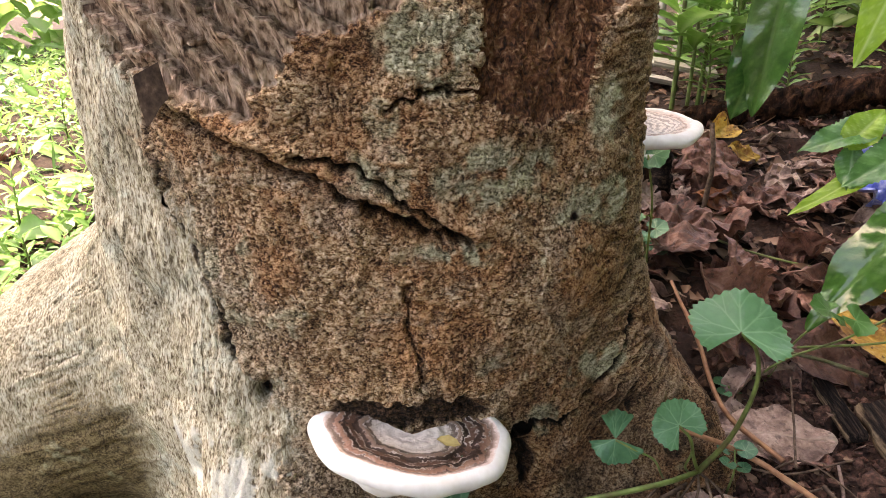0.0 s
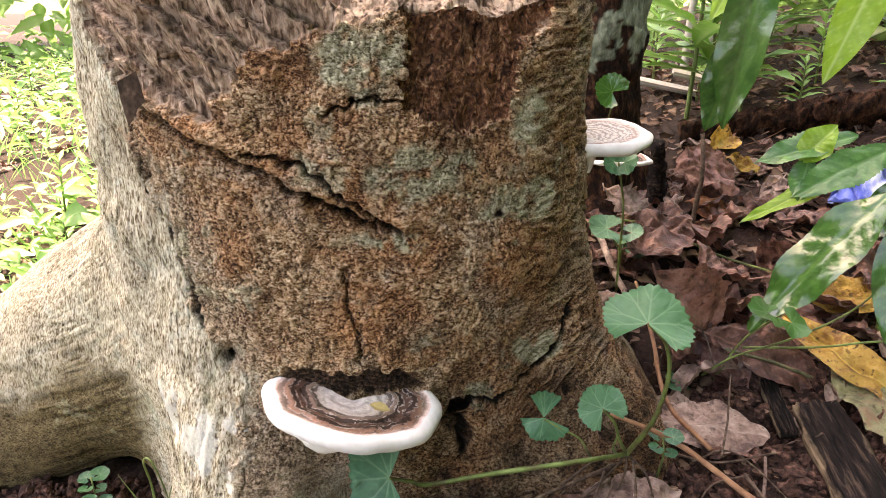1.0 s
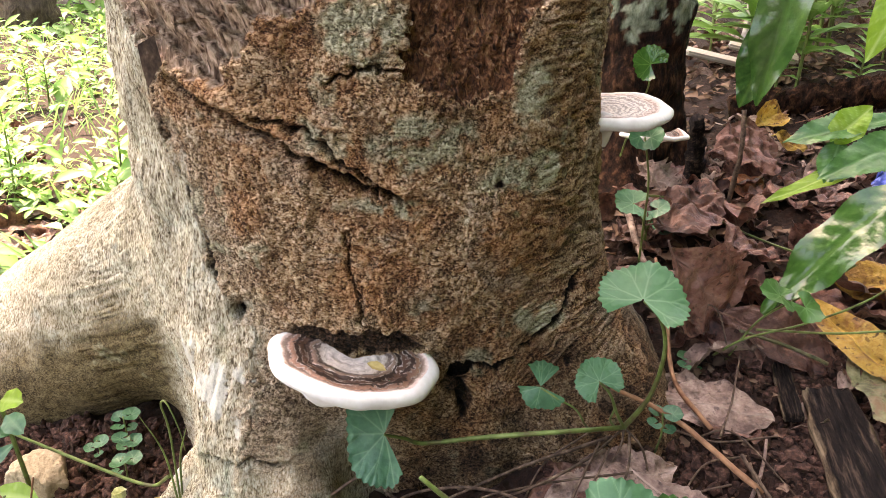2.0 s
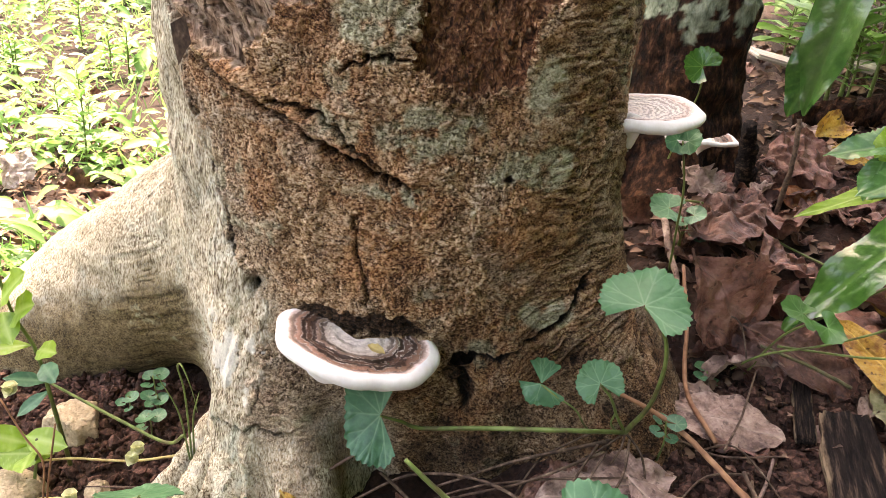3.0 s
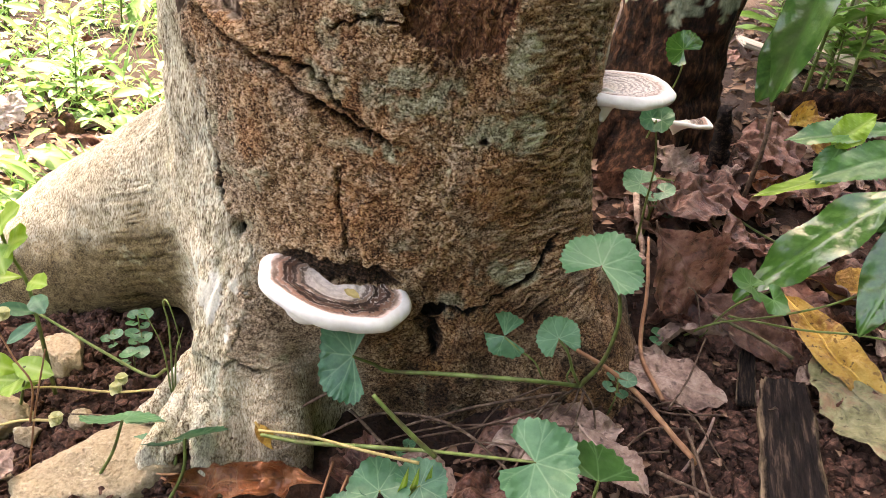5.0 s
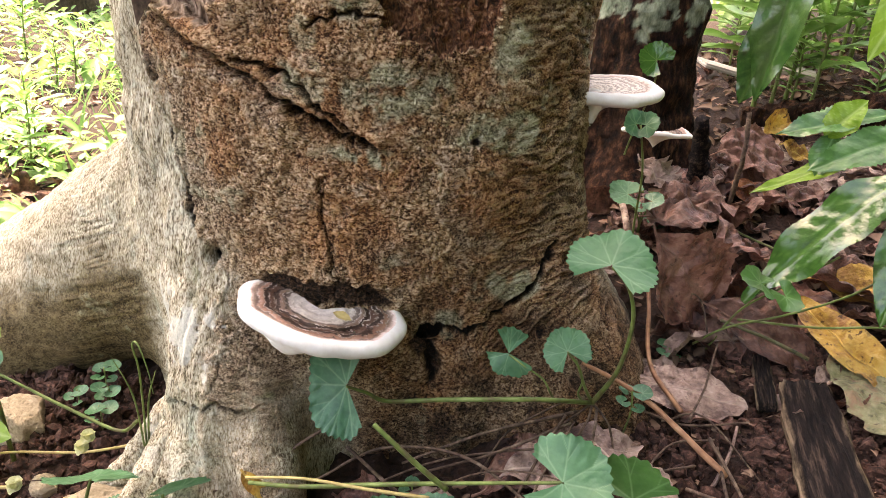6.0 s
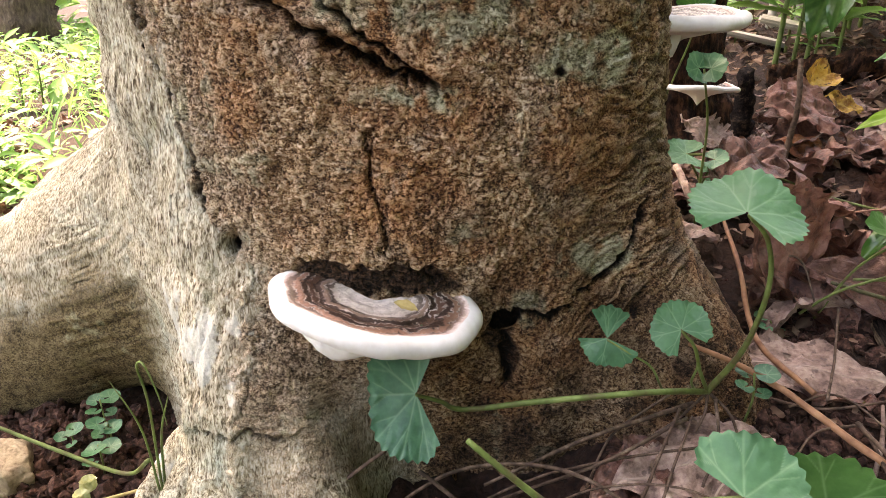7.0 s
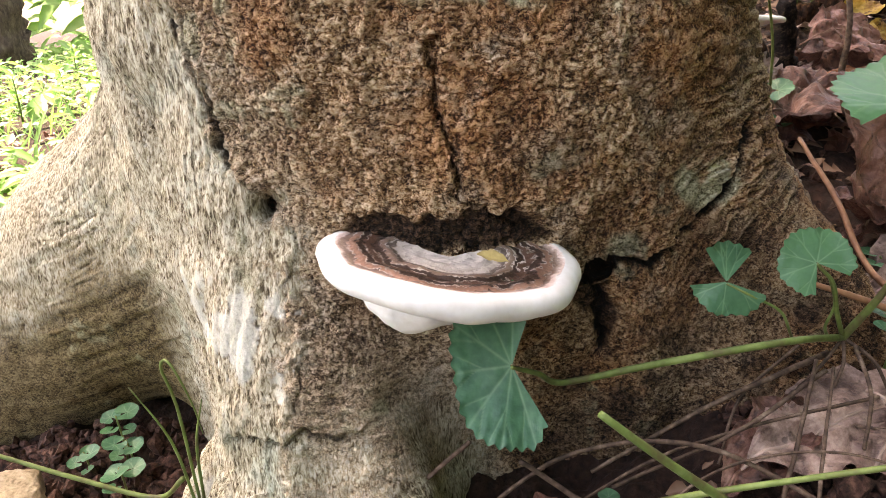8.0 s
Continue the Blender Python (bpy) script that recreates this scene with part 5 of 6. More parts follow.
def litter_named():
    def put(base, tip, nrm, W, mat, label, amount=0.004, seed=0, **kw):
        heap = Vector((0, 0, float(mound((base[0] + tip[0]) / 2, (base[1] + tip[1]) / 2))))
        sh, m = blade_between(Vector(base) + heap, Vector(tip) + heap, nrm, W, nu=41, nv=23, seed=seed, **kw)
        dead_leaf("dry_leaf", sh, m, mat, label, "fallen leaves", amount, seed)
    put((0.226, 0.585, 0.135), (0.300, 0.615, 0.060), (0.1, -0.88, 0.45), 0.098, RUSSET, "large curled reddish-brown dead leaf standing in the litter", 0.007, 1, droop=0.12, fold=-0.1, peak=0.5, veins=7, curl=0.7, ragged=0.08)
    put((0.285, 0.605, 0.075), (0.385, 0.570, 0.048), (-0.1, -0.5, 0.85), 0.062, DRY, "dark brown folded dead leaf", 0.006, 2, droop=0.1, fold=0.5, peak=0.45, veins=8, ragged=0.08)
    put((0.358, 0.635, 0.085), (0.440, 0.490, 0.055), (-0.35, -0.40, 0.85), 0.040, YELLOW, "long yellow fallen leaf with brown margin", 0.004, 3, droop=0.02, fold=0.45, peak=0.45, veins=9)
    put((0.395, 0.690, 0.090), (0.480, 0.665, 0.100), (-0.1, -0.5, 0.85), 0.055, YELLOW, "yellow-green fallen leaf among the litter", 0.004, 4, droop=0.05, fold=0.1, peak=0.5, veins=8)
    put((0.385, 0.590, 0.068), (0.440, 0.420, 0.058), (-0.1, -0.25, 1), 0.085, PALELEAF, "pale green decaying leaf with holes", 0.003, 5, droop=0.02, fold=0.0, peak=0.5, veins=9, ragged=0.10)
    put((0.212, 0.515, 0.034), (0.308, 0.500, 0.036), (-0.15, -0.30, 1), 0.060, TANLEAF, "flat tan dead leaf pressed on the soil", 0.003, 6, droop=0.02, fold=0.0, peak=0.5, veins=7, ragged=0.06)
    put((0.190, 0.425, 0.018), (0.245, 0.378, 0.014), (-0.15, -0.25, 1), 0.040, TANLEAF, "flat tan dead leaf pressed on the soil", 0.003, 7, droop=0.02, fold=0.0, peak=0.5, veins=7, ragged=0.07)
    put((0.110, 0.395, -0.014), (0.170, 0.440, 0.008), (0.1, -0.35, 1), 0.036, DRY, "torn brown dead leaf under the runners", 0.008, 8, droop=-0.05, fold=0.2, peak=0.5, veins=9, ragged=0.09)
    put((0.055, 0.375, -0.030), (0.115, 0.362, -0.018), (-0.1, -0.35, 1), 0.040, TANLEAF, "torn tan dead leaf with ragged edge", 0.008, 28, droop=0.1, fold=0.25, peak=0.4, veins=9, ragged=0.09)
    put((0.125, 0.402, -0.006), (0.225, 0.448, 0.018), (0.05, -0.30, 1), 0.062, TANLEAF, "broad pinkish tan dead leaf with a torn edge", 0.007, 33, droop=0.05, fold=0.12, peak=0.5, veins=9, ragged=0.08)
    put((0.175, 0.395, -0.004), (0.215, 0.430, 0.010), (0.1, -0.45, 1), 0.034, TANLEAF, "torn tan dead leaf with ragged edge", 0.008, 29, droop=0.15, fold=-0.2, peak=0.5, veins=9, ragged=0.09)
    put((0.125, 0.325, -0.032), (0.205, 0.345, -0.016), (0, -0.35, 1), 0.048, TANLEAF, "pinkish tan dead leaf with torn edge", 0.008, 9, droop=0.08, fold=0.15, peak=0.5, veins=9, ragged=0.08)
    put((0.105, 0.350, -0.026), (0.150, 0.375, -0.012), (0.2, -0.4, 0.9), 0.035, DRY, "curled dark dead leaf on the soil", 0.010, 30, droop=0.2, fold=0.3, peak=0.5, ragged=0.08)
    put((-0.116, 0.332, -0.076), (0.002, 0.345, -0.040), (0.05, -0.72, 0.65), 0.050, RUST, "glossy rust-red curled leaf lying at the foot", 0.011, 10, droop=-0.03, fold=-0.25, peak=0.4, veins=8, curl=1.9, wave=0.22, ragged=0.06)
    put((-0.060, 0.362, -0.020), (-0.036, 0.355, -0.034), (0.2, -0.7, 0.6), 0.013, YELLOW, "small yellow dead leaf at the foot", 0.003, 11, droop=0.3, fold=0.3, peak=0.4)
    put((0.000, 0.400, -0.050), (0.050, 0.370, -0.048), (0.1, -0.6, 0.7), 0.055, DRY, "dark crumpled dead leaf in the hollow", 0.010, 12, droop=0.1, fold=0.3, peak=0.5, curl=0.9)
    put((0.330, 0.955, 0.165), (0.435, 1.010, 0.165), (-0.1, -0.75, 0.6), 0.105, RUSSET, "large curled brown dead leaf near the second trunk", 0.010, 13, droop=0.15, fold=-0.2, peak=0.5, curl=0.8)
    put((0.225, 0.745, 0.070), (0.315, 0.815, 0.100), (0, -0.4, 0.9), 0.085, DRY, "crumpled brown dead leaf on the soil", 0.012, 14, droop=0.1, fold=0.2, ragged=0.1)
    put((0.300, 0.700, 0.085), (0.365, 0.780, 0.090), (-0.3, -0.6, 0.7), 0.070, DRY, "crumpled brown dead leaf on the soil", 0.012, 15, droop=0.2, fold=0.4, ragged=0.1)
    put((0.170, 0.640, 0.060), (0.235, 0.700, 0.055), (-0.3, -0.3, 0.9), 0.050, TANLEAF, "torn tan dead leaf behind the stump", 0.008, 16, droop=0.1, ragged=0.08)
    put((0.225, 0.900, 0.120), (0.270, 0.860, 0.095), (0.1, -0.5, 0.85), 0.055, TANLEAF, "torn pale dead leaf on the soil", 0.008, 17, droop=0.1, ragged=0.3)
    put((0.410, 1.080, 0.180), (0.460, 1.110, 0.205), (0, -0.8, 0.5), 0.050, YELLOW, "bright yellow curled leaf on the litter", 0.008, 18, droop=0.3, fold=0.3, curl=0.8)
    put((0.435, 1.070, 0.165), (0.480, 1.060, 0.160), (0, -0.6, 0.7), 0.035, YELLOW, "bright yellow curled leaf on the litter", 0.008, 19, droop=0.3, fold=0.3)
    put((-1.01, 1.05, -0.115), (-0.985, 1.09, -0.035), (0.35, -0.75, 0.45), 0.078, PINKISH, "pale pinkish dead leaf among the weeds", 0.01, 40, droop=0.15, fold=0.2, ragged=0.1)
    put((-0.90, 0.90, -0.120), (-0.83, 0.95, -0.100), (0.2, -0.6, 0.75), 0.060, PINKISH, "pale pinkish dead leaf among the weeds", 0.01, 41, droop=0.15, fold=0.2, ragged=0.1)
    put((-0.80, 0.97, -0.105), (-0.75, 1.02, -0.09), (0.1, -0.5, 0.85), 0.045, TANLEAF, "curled brown dead leaf on bare soil", 0.01, 42, droop=0.15, fold=0.2, ragged=0.1)
    put((-0.305, 0.300, -0.097), (-0.248, 0.306, -0.086), (0.1, -0.5, 0.85), 0.038, TANLEAF, "tan dead leaf lying over the stones", 0.008, 43, droop=0.1, fold=-0.3, ragged=0.08)
    put((0.350, 0.960, 0.120), (0.410, 0.930, 0.110), (0, -0.5, 0.8), 0.045, RUST, "orange-brown dead leaf on the litter", 0.006, 20, droop=0.2, fold=0.2)


def litter_scattered():
    rng = np.random.RandomState(11)
    kinds = []
    for i in range(8):
        L, W = rng.uniform(0.06, 0.12), rng.uniform(0.035, 0.07)
        v, f, a = blade(L, W, droop=rng.uniform(-0.05, 0.25), fold=rng.uniform(-0.3, 0.4), wave=0.08, peak=rng.uniform(0.4, 0.55), seed=i, nu=29, nv=13, ragged=rng.uniform(0.03, 0.12), curl=rng.choice([0, 0.6, 1.1]))
        v = crumple(v - np.array([0, L / 2, 0]), 0.011, 34, i)
        mat = (DRY, DRY, TANLEAF, DRY, DRY, TANLEAF, DRY, RUSSET)[i]
        base = thing("dry_leaf", (0, 0, 0), "withered brown leaf in the forest litter", "leaf", "fallen leaves")
        part("leaf_blade", mesh_of("leaf_blade", v, f, mat, a), base)
        midrib(v, 13, (0, 0, 1), mat, base)
        kinds.append(base)
    n = 0
    while n < 270:
        x, y = (rng.uniform(0.12, 0.62), rng.uniform(0.50, 1.15)) if n < 90 else (rng.uniform(0.10, 1.3), rng.uniform(0.28, 2.0))
        if n > 235:
            x, y = rng.uniform(-1.6, -0.5), rng.uniform(0.7, 2.0)
        r = math.hypot(x - AXIS[0], y - AXIS[1])
        if r < 0.27 or (0.27 < x < 0.36 and 0.38 < y < 0.5) or math.hypot(x - 0.21, y - 1.1) < 0.14:
            continue
        kind = kinds[rng.randint(8)]
        rest = Matrix.Translation((x, y, float(ground_z(x, y)) + rng.uniform(0.002, 0.022))) @ Euler((rng.normal(0.1, 0.25), rng.normal(0, 0.25), rng.uniform(0, 6.3))).to_matrix().to_4x4()
        copy_thing(kind, rest @ Matrix.Scale(rng.uniform(0.6, 1.1), 4))
        n += 1
    for kind in kinds:
        for o in (*kind.children, kind):
            bpy.data.objects.remove(o)


def sticks():
    rows = [
        ([(0.172, 0.475, 0.060), (0.222, 0.47, 0.042), (0.284, 0.428, 0.014)], [0.0016, 0.0022, 0.0025], REDSTEM, "orange-brown dry stalk lying on the litter"),
        ([(0.222, 0.66, 0.105), (0.229, 0.60, 0.075), (0.232, 0.536, 0.041), (0.253, 0.474, 0.034)], [0.0016, 0.0021, 0.0020], REDSTEM, "reddish split dry stalk on the litter"),
        ([(0.204, 0.79, 0.115), (0.212, 0.74, 0.095), (0.225, 0.70, 0.07)], [0.0035, 0.004, 0.003], TANLEAF, "peeled pale stick in the litter"),
        ([(-0.110, 0.358, -0.062), (-0.06, 0.385, -0.035), (-0.01, 0.395, 0.008)], [0.0016, 0.0012], TWIG, "thin dark twig leaning on the foot"),
        ([(0.015, 0.375, 0.012), (0.05, 0.372, -0.012), (0.085, 0.368, -0.03)], [0.0012, 0.0016], TWIG, "thin dark twig in the hollow"),
        ([(-0.01, 0.385, -0.03), (0.04, 0.385, 0.01), (0.10, 0.39, 0.012), (0.16, 0.375, -0.012)], [0.0010, 0.0013], TWIG, "arched thin dry vine at the base"),
        ([(0.05, 0.405, -0.015), (0.11, 0.418, 0.018), (0.175, 0.452, 0.030)], [0.0010, 0.0016], TWIG, "dry woody runner at the stump's base"),
        ([(0.06, 0.40, -0.02), (0.12, 0.405, 0.012), (0.17, 0.44, 0.026)], [0.0009, 0.0013], TWIG, "dry woody runner at the stump's base"),
        ([(0.135, 0.385, -0.02), (0.15, 0.41, 0.012), (0.165, 0.44, 0.032)], [0.0012, 0.0010], TWIG, "dark forked twig by the stump"),
        ([(0.03, 0.378, -0.022), (0.08, 0.392, 0.004), (0.13, 0.41, 0.012), (0.19, 0.425, 0.020)], [0.0007, 0.0010], TWIG, "dry wiry runner at the stump's base"),
        ([(0.07, 0.372, -0.018), (0.11, 0.384, 0.006), (0.16, 0.388, 0.012), (0.21, 0.372, 0.004)], [0.0008, 0.0006], TWIG, "dry wiry runner at the stump's base"),
        ([(0.145, 0.37, -0.010), (0.157, 0.40, 0.014), (0.172, 0.436, 0.030)], [0.0010, 0.0008], TWIG, "thin dark root thread by the stump"),
        ([(0.11, 0.40, -0.004), (0.125, 0.425, 0.018), (0.16, 0.452, 0.034)], [0.0007, 0.0009], TWIG, "thin dark root thread by the stump"),
        ([(0.175, 0.40, 0.006), (0.186, 0.425, 0.022), (0.188, 0.452, 0.034)], [0.0009, 0.0012], TWIG, "thin dark root thread by the stump"),
        ([(0.31, 0.43, 0.012), (0.27, 0.47, 0.035), (0.24, 0.475, 0.022)], [0.0006, 0.0009], TWIG, "thread-like curled twig on the soil"),
        ([(0.258, 0.465, 0.034), (0.272, 0.50, 0.045), (0.282, 0.535, 0.07)], [0.0010, 0.0008], TWIG, "thin upright twig in the litter"),
        ([(0.275, 0.425, 0.004), (0.29, 0.455, 0.018), (0.297, 0.478, 0.028)], [0.0016, 0.0012], TANLEAF, "short pale splinter on the soil"),
        ([(0.29, 0.575, 0.075), (0.33, 0.572, 0.066), (0.365, 0.565, 0.056)], [0.0014, 0.0018], PALELEAF, "pale leaf stalk on a dead leaf"),
        ([(0.235, 0.62, 0.06), (0.27, 0.60, 0.085), (0.285, 0.575, 0.05)], [0.0008, 0.0008], TWIG, "curled thin dry vine in the litter"),
        ([(0.17, 0.88, 0.10), (0.26, 0.86, 0.115), (0.36, 0.80, 0.09), (0.46, 0.72, 0.085)], [0.0016, 0.0013], STEM, "creeping green vine stem on the litter"),
        ([(0.35, 0.93, 0.09), (0.352, 0.92, 0.17), (0.349, 0.93, 0.22)], [0.0035, 0.003], TWIG, "upright dry stub in the litter"),
    ]
    for pts, rad, mat, label in rows:
        v, f = tube(pts, rad, 22, 7, 0.25)
        lone("twig", mesh_of("twig", v, f, mat, {"vein": np.zeros(len(v))}), label, "twig", "fallen twigs")
    rng = np.random.RandomState(5)
    for i in range(60):
        x, y = (rng.uniform(0.0, 0.45), rng.uniform(0.30, 0.50)) if i < 26 else (rng.uniform(0.2, 0.9), rng.uniform(0.5, 1.6))
        if i > 52:
            x, y = rng.uniform(-0.45, -0.1), rng.uniform(0.30, 0.42)
        if math.hypot(x - AXIS[0], y - AXIS[1]) < 0.21:
            continue
        L, a = rng.uniform(0.03, 0.10), rng.uniform(0, 6.3)
        d = np.array([math.cos(a), math.sin(a), 0]) * L / 2
        c = np.array([x, y, 0])
        pts = [c - d, c + rng.normal(0, 0.006, 3), c + d]
        pts = [(q[0], q[1], float(ground_z(q[0], q[1])) + rng.uniform(0.004, 0.018)) for q in pts]
        v, f = tube(pts, [rng.uniform(0.0006, 0.0016), rng.uniform(0.0005, 0.0012)], 14, 6, 0.3, i)
        lone("twig", mesh_of("twig", v, f, TWIG if rng.rand() < 0.8 else REDSTEM), "thin dry twig in the litter", "twig", "fallen twigs")


def plank():
    """A short weathered board, rounded and pitted."""
    bm = bmesh.new()
    bmesh.ops.create_cube(bm, size=1)
    bmesh.ops.scale(bm, vec=(0.043, 0.176, 0.013), verts=bm.verts)
    bmesh.ops.bevel(bm, geom=bm.edges[:], offset=0.003, segments=2, affect="EDGES")
    bmesh.ops.subdivide_edges(bm, edges=[e for e in bm.edges if e.calc_length() > 0.02], cuts=22, use_grid_fill=True)
    me = bpy.data.meshes.new("plank")
    bm.to_mesh(me)
    bm.free()
    co = np.empty(len(me.vertices) * 3, np.float32)
    me.vertices.foreach_get("co", co)
    v = co.reshape(-1, 3)
    v[:, 0] *= 1 + 0.10 * fbm(v * np.array([0, 1, 0]), 30, 3, 4) - 0.2 * np.clip(v[:, 1], 0, 1) / 0.1 * 0.6
    v[:, 2] += 0.0025 * fbm(v * np.array([1, 0.15, 1]), 120, 4, 6)
    me.vertices.foreach_set("co", v.ravel())
    me.attributes.new("edge", "FLOAT", "POINT").data.foreach_set("value", (np.clip(np.abs(v[:, 0]) - 0.010, 0, 1) / 0.011 + np.clip(v[:, 1] - 0.07, 0, 1) / 0.03).astype(np.float32))
    me.materials.append(CHAR)
    me.polygons.foreach_set("use_smooth", [True] * len(me.polygons))
    ob = lone("wood_plank", me, "short blackened weathered board lying on the soil", "plank")
    ob.matrix_world = basis_matrix((0.349, 0.445, 0.036), (0.06, 1, 0.12), (-0.12, -0.15, 1))
    ob = lone("wood_splinter", me.copy(), "narrow dark splinter of weathered wood", "plank")
    ob.matrix_world = basis_matrix((0.325, 0.535, 0.042), (0.1, 1, 0.1), (-0.15, -0.15, 1)) @ Matrix.Diagonal((0.35, 0.45, 0.6, 1))


def basis_matrix(o, tip, n):
    return Matrix(basis(o, tip, n).tolist())


pennywort_right()
pennywort_front()
small_plants()
shrub_right()
litter_named()
litter_scattered()
sticks()
plank()


# ---- the other side of the foot ----
def boulder(name, c, size, seed, label, material=ROCK, tilt=0.0):
    bm = bmesh.new()
    bmesh.ops.create_icosphere(bm, subdivisions=5, radius=1)
    v = np.array([w.co for w in bm.verts])
    f = [[w.index for w in q.verts] for q in bm.faces]
    bm.free()
    r = np.ones(len(v))
    rng = np.random.RandomState(seed)
    for _ in range(11):
        n = rng.normal(size=3)
        n /= np.linalg.norm(n)
        k = v @ n
        r = np.minimum(r, np.where(k > 0.1, rng.uniform(0.58, 0.92) / np.maximum(k, 0.1), 9))
    v = v * r[:, None]
    v = v * (1 + 0.05 * fbm(v, 4, 5, seed, 0.6))[:, None] * np.array(size)
    ob = lone(name, mesh_of(name, v, f, material), label, "stone", "stones")
    ob.matrix_world = pose(*c, 0, 0, tilt)
    return ob


boulder("rock", (-0.200, 0.350, -0.122), (0.092, 0.068, 0.044), 3, "flat-topped tan rock half buried in soil", tilt=24)
boulder("stone", (-0.345, 0.470, -0.112), (0.036, 0.032, 0.028), 5, "rounded yellow-brown stone by the root")
boulder("stone", (-0.350, 0.385, -0.134), (0.040, 0.032, 0.022), 8, "yellow-brown stone in the soil")
boulder("stone", (-0.262, 0.400, -0.112), (0.013, 0.011, 0.011), 9, "small pale stone on the soil")
boulder("stone", (-0.300, 0.372, -0.122), (0.016, 0.012, 0.011), 12, "small grey stone on the soil")
boulder("stone", (-0.30, 0.33, -0.134), (0.022, 0.014, 0.013), 13, "small grey stone on the soil")


def left_plants():
    p = thing("pennywort", (-0.19, 0.335, -0.12), "pennywort with round leaves seen edge-on over the rock", "plant")
    for o, t, n, R, s, foot in (((-0.163, 0.335, -0.032), (-0.3, 0.8, -0.5), (-0.20, 0.50, 0.80), 0.034, 1, (-0.207, 0.335, -0.13)), ((-0.106, 0.335, -0.030), (0.2, 0.8, -0.4), (-0.50, 0.45, 0.75), 0.034, 2, (-0.119, 0.325, -0.10)), ((-0.150, 0.375, -0.075), (0.2, 0.7, 0.2), (-0.2, -0.5, 0.85), 0.016, 3, (-0.14, 0.36, -0.11)), ((-0.170, 0.365, -0.085), (-0.4, 0.5, 0.2), (0.1, -0.5, 0.85), 0.014, 5, (-0.16, 0.35, -0.115)), ((-0.152, 0.30, -0.115), (-0.7, 0.2, 0.2), (0, -0.4, 0.9), 0.020, 6, (-0.15, 0.31, -0.13))):
        leaf_part(p, round_leaf(R, 0.05, 0.05, 0.4, 26, s), basis(o, t, n), PENNY if s < 6 else LIMELEAF)
        mid = (Vector(o) + Vector(foot)) / 2 + Vector((0.008, 0, 0.006))
        stem("stalk", [o, mid, foot], [0.0012, 0.0016], STEM, p, n=14)
    p = thing("wild_vine", (-0.315, 0.425, -0.11), "climbing weed with small oval leaves beside the root", "plant")
    stem("stem", [(-0.315, 0.425, -0.115), (-0.32, 0.42, -0.045), (-0.330, 0.42, 0.01), (-0.345, 0.415, 0.05), (-0.355, 0.41, 0.12)], [0.0022, 0.0018, 0.0012], STEM, p)
    stem("runner", [(-0.322, 0.42, -0.020), (-0.29, 0.42, -0.030), (-0.25, 0.42, -0.042), (-0.20, 0.418, -0.052), (-0.172, 0.405, -0.028)], [0.0012, 0.0015, 0.0016], STEM, p, n=30)
    for b, t, n, W in (((-0.328, 0.42, 0.012), (-0.292, 0.40, 0.030), (-0.1, -0.6, 0.8), 0.022), ((-0.325, 0.42, -0.002), (-0.295, 0.40, 0.000), (0, -0.5, 0.85), 0.020), ((-0.322, 0.42, -0.02), (-0.350, 0.40, -0.010), (0.1, -0.5, 0.85), 0.016), ((-0.322, 0.42, -0.03), (-0.345, 0.40, -0.050), (0, -0.7, 0.7), 0.014), ((-0.335, 0.42, 0.015), (-0.375, 0.40, 0.012), (0, -0.5, 0.85), 0.018), ((-0.352, 0.41, 0.055), (-0.315, 0.40, 0.100), (-0.5, -0.7, 0.5), 0.034), ((-0.355, 0.41, 0.06), (-0.375, 0.39, 0.04), (-0.2, -0.8, 0.5), 0.030), ((-0.355, 0.41, 0.11), (-0.33, 0.40, 0.14), (-0.3, -0.8, 0.5), 0.025), ((-0.345, 0.415, 0.045), (-0.305, 0.395, 0.075), (-0.3, -0.7, 0.6), 0.036), ((-0.35, 0.41, 0.05), (-0.325, 0.39, 0.035), (-0.1, -0.6, 0.75), 0.030)):
        sh, m = blade_between(b, t, n, W, droop=0.1, fold=0.15, peak=0.5, nu=17, nv=7, veins=6)
        leaf_part(p, sh, m, LIMELEAF if b[2] > 0.0 else PENNY)
    p = thing("wild_vine", (-0.335, 0.40, -0.12), "low weed with bright yellow-green oval leaves", "plant")
    stem("stem", [(-0.335, 0.40, -0.125), (-0.325, 0.398, -0.09), (-0.318, 0.395, -0.065)], [0.0016, 0.0012], STEM, p, n=12)
    for b, t in (((-0.335, 0.398, -0.068), (-0.285, 0.39, -0.058)), ((-0.328, 0.398, -0.075), (-0.365, 0.38, -0.060)), ((-0.33, 0.40, -0.085), (-0.315, 0.37, -0.078))):
        sh, m = blade_between(b, t, (-0.1, -0.6, 0.75), 0.026, droop=0.12, fold=0.12, peak=0.5, nu=17, nv=7, veins=6)
        leaf_part(p, sh, m, LIMELEAF)
    sh, m = blade_between((-0.312, 0.405, -0.086), (-0.378, 0.395, -0.098), (0.0, -0.72, 0.68), 0.034, droop=0.06, fold=0.12, peak=0.5, veins=8, teeth=0.14)
    leaf_part(p, sh, m, LIMELEAF)
    p = thing("weed", (-0.24, 0.34, -0.12), "thin reddish weed stems with pale flower buds", "plant")
    for pts in ([(-0.352, 0.40, -0.105), (-0.299, 0.41, -0.092), (-0.24, 0.42, -0.085), (-0.188, 0.43, -0.07)], [(-0.232, 0.335, 0.015), (-0.246, 0.332, -0.05), (-0.262, 0.33, -0.14)], [(-0.275, 0.33, 0.03), (-0.258, 0.33, 0.0), (-0.244, 0.33, -0.02), (-0.25, 0.33, -0.06)], [(-0.30, 0.33, -0.085), (-0.26, 0.33, -0.062), (-0.23, 0.335, -0.055)]):
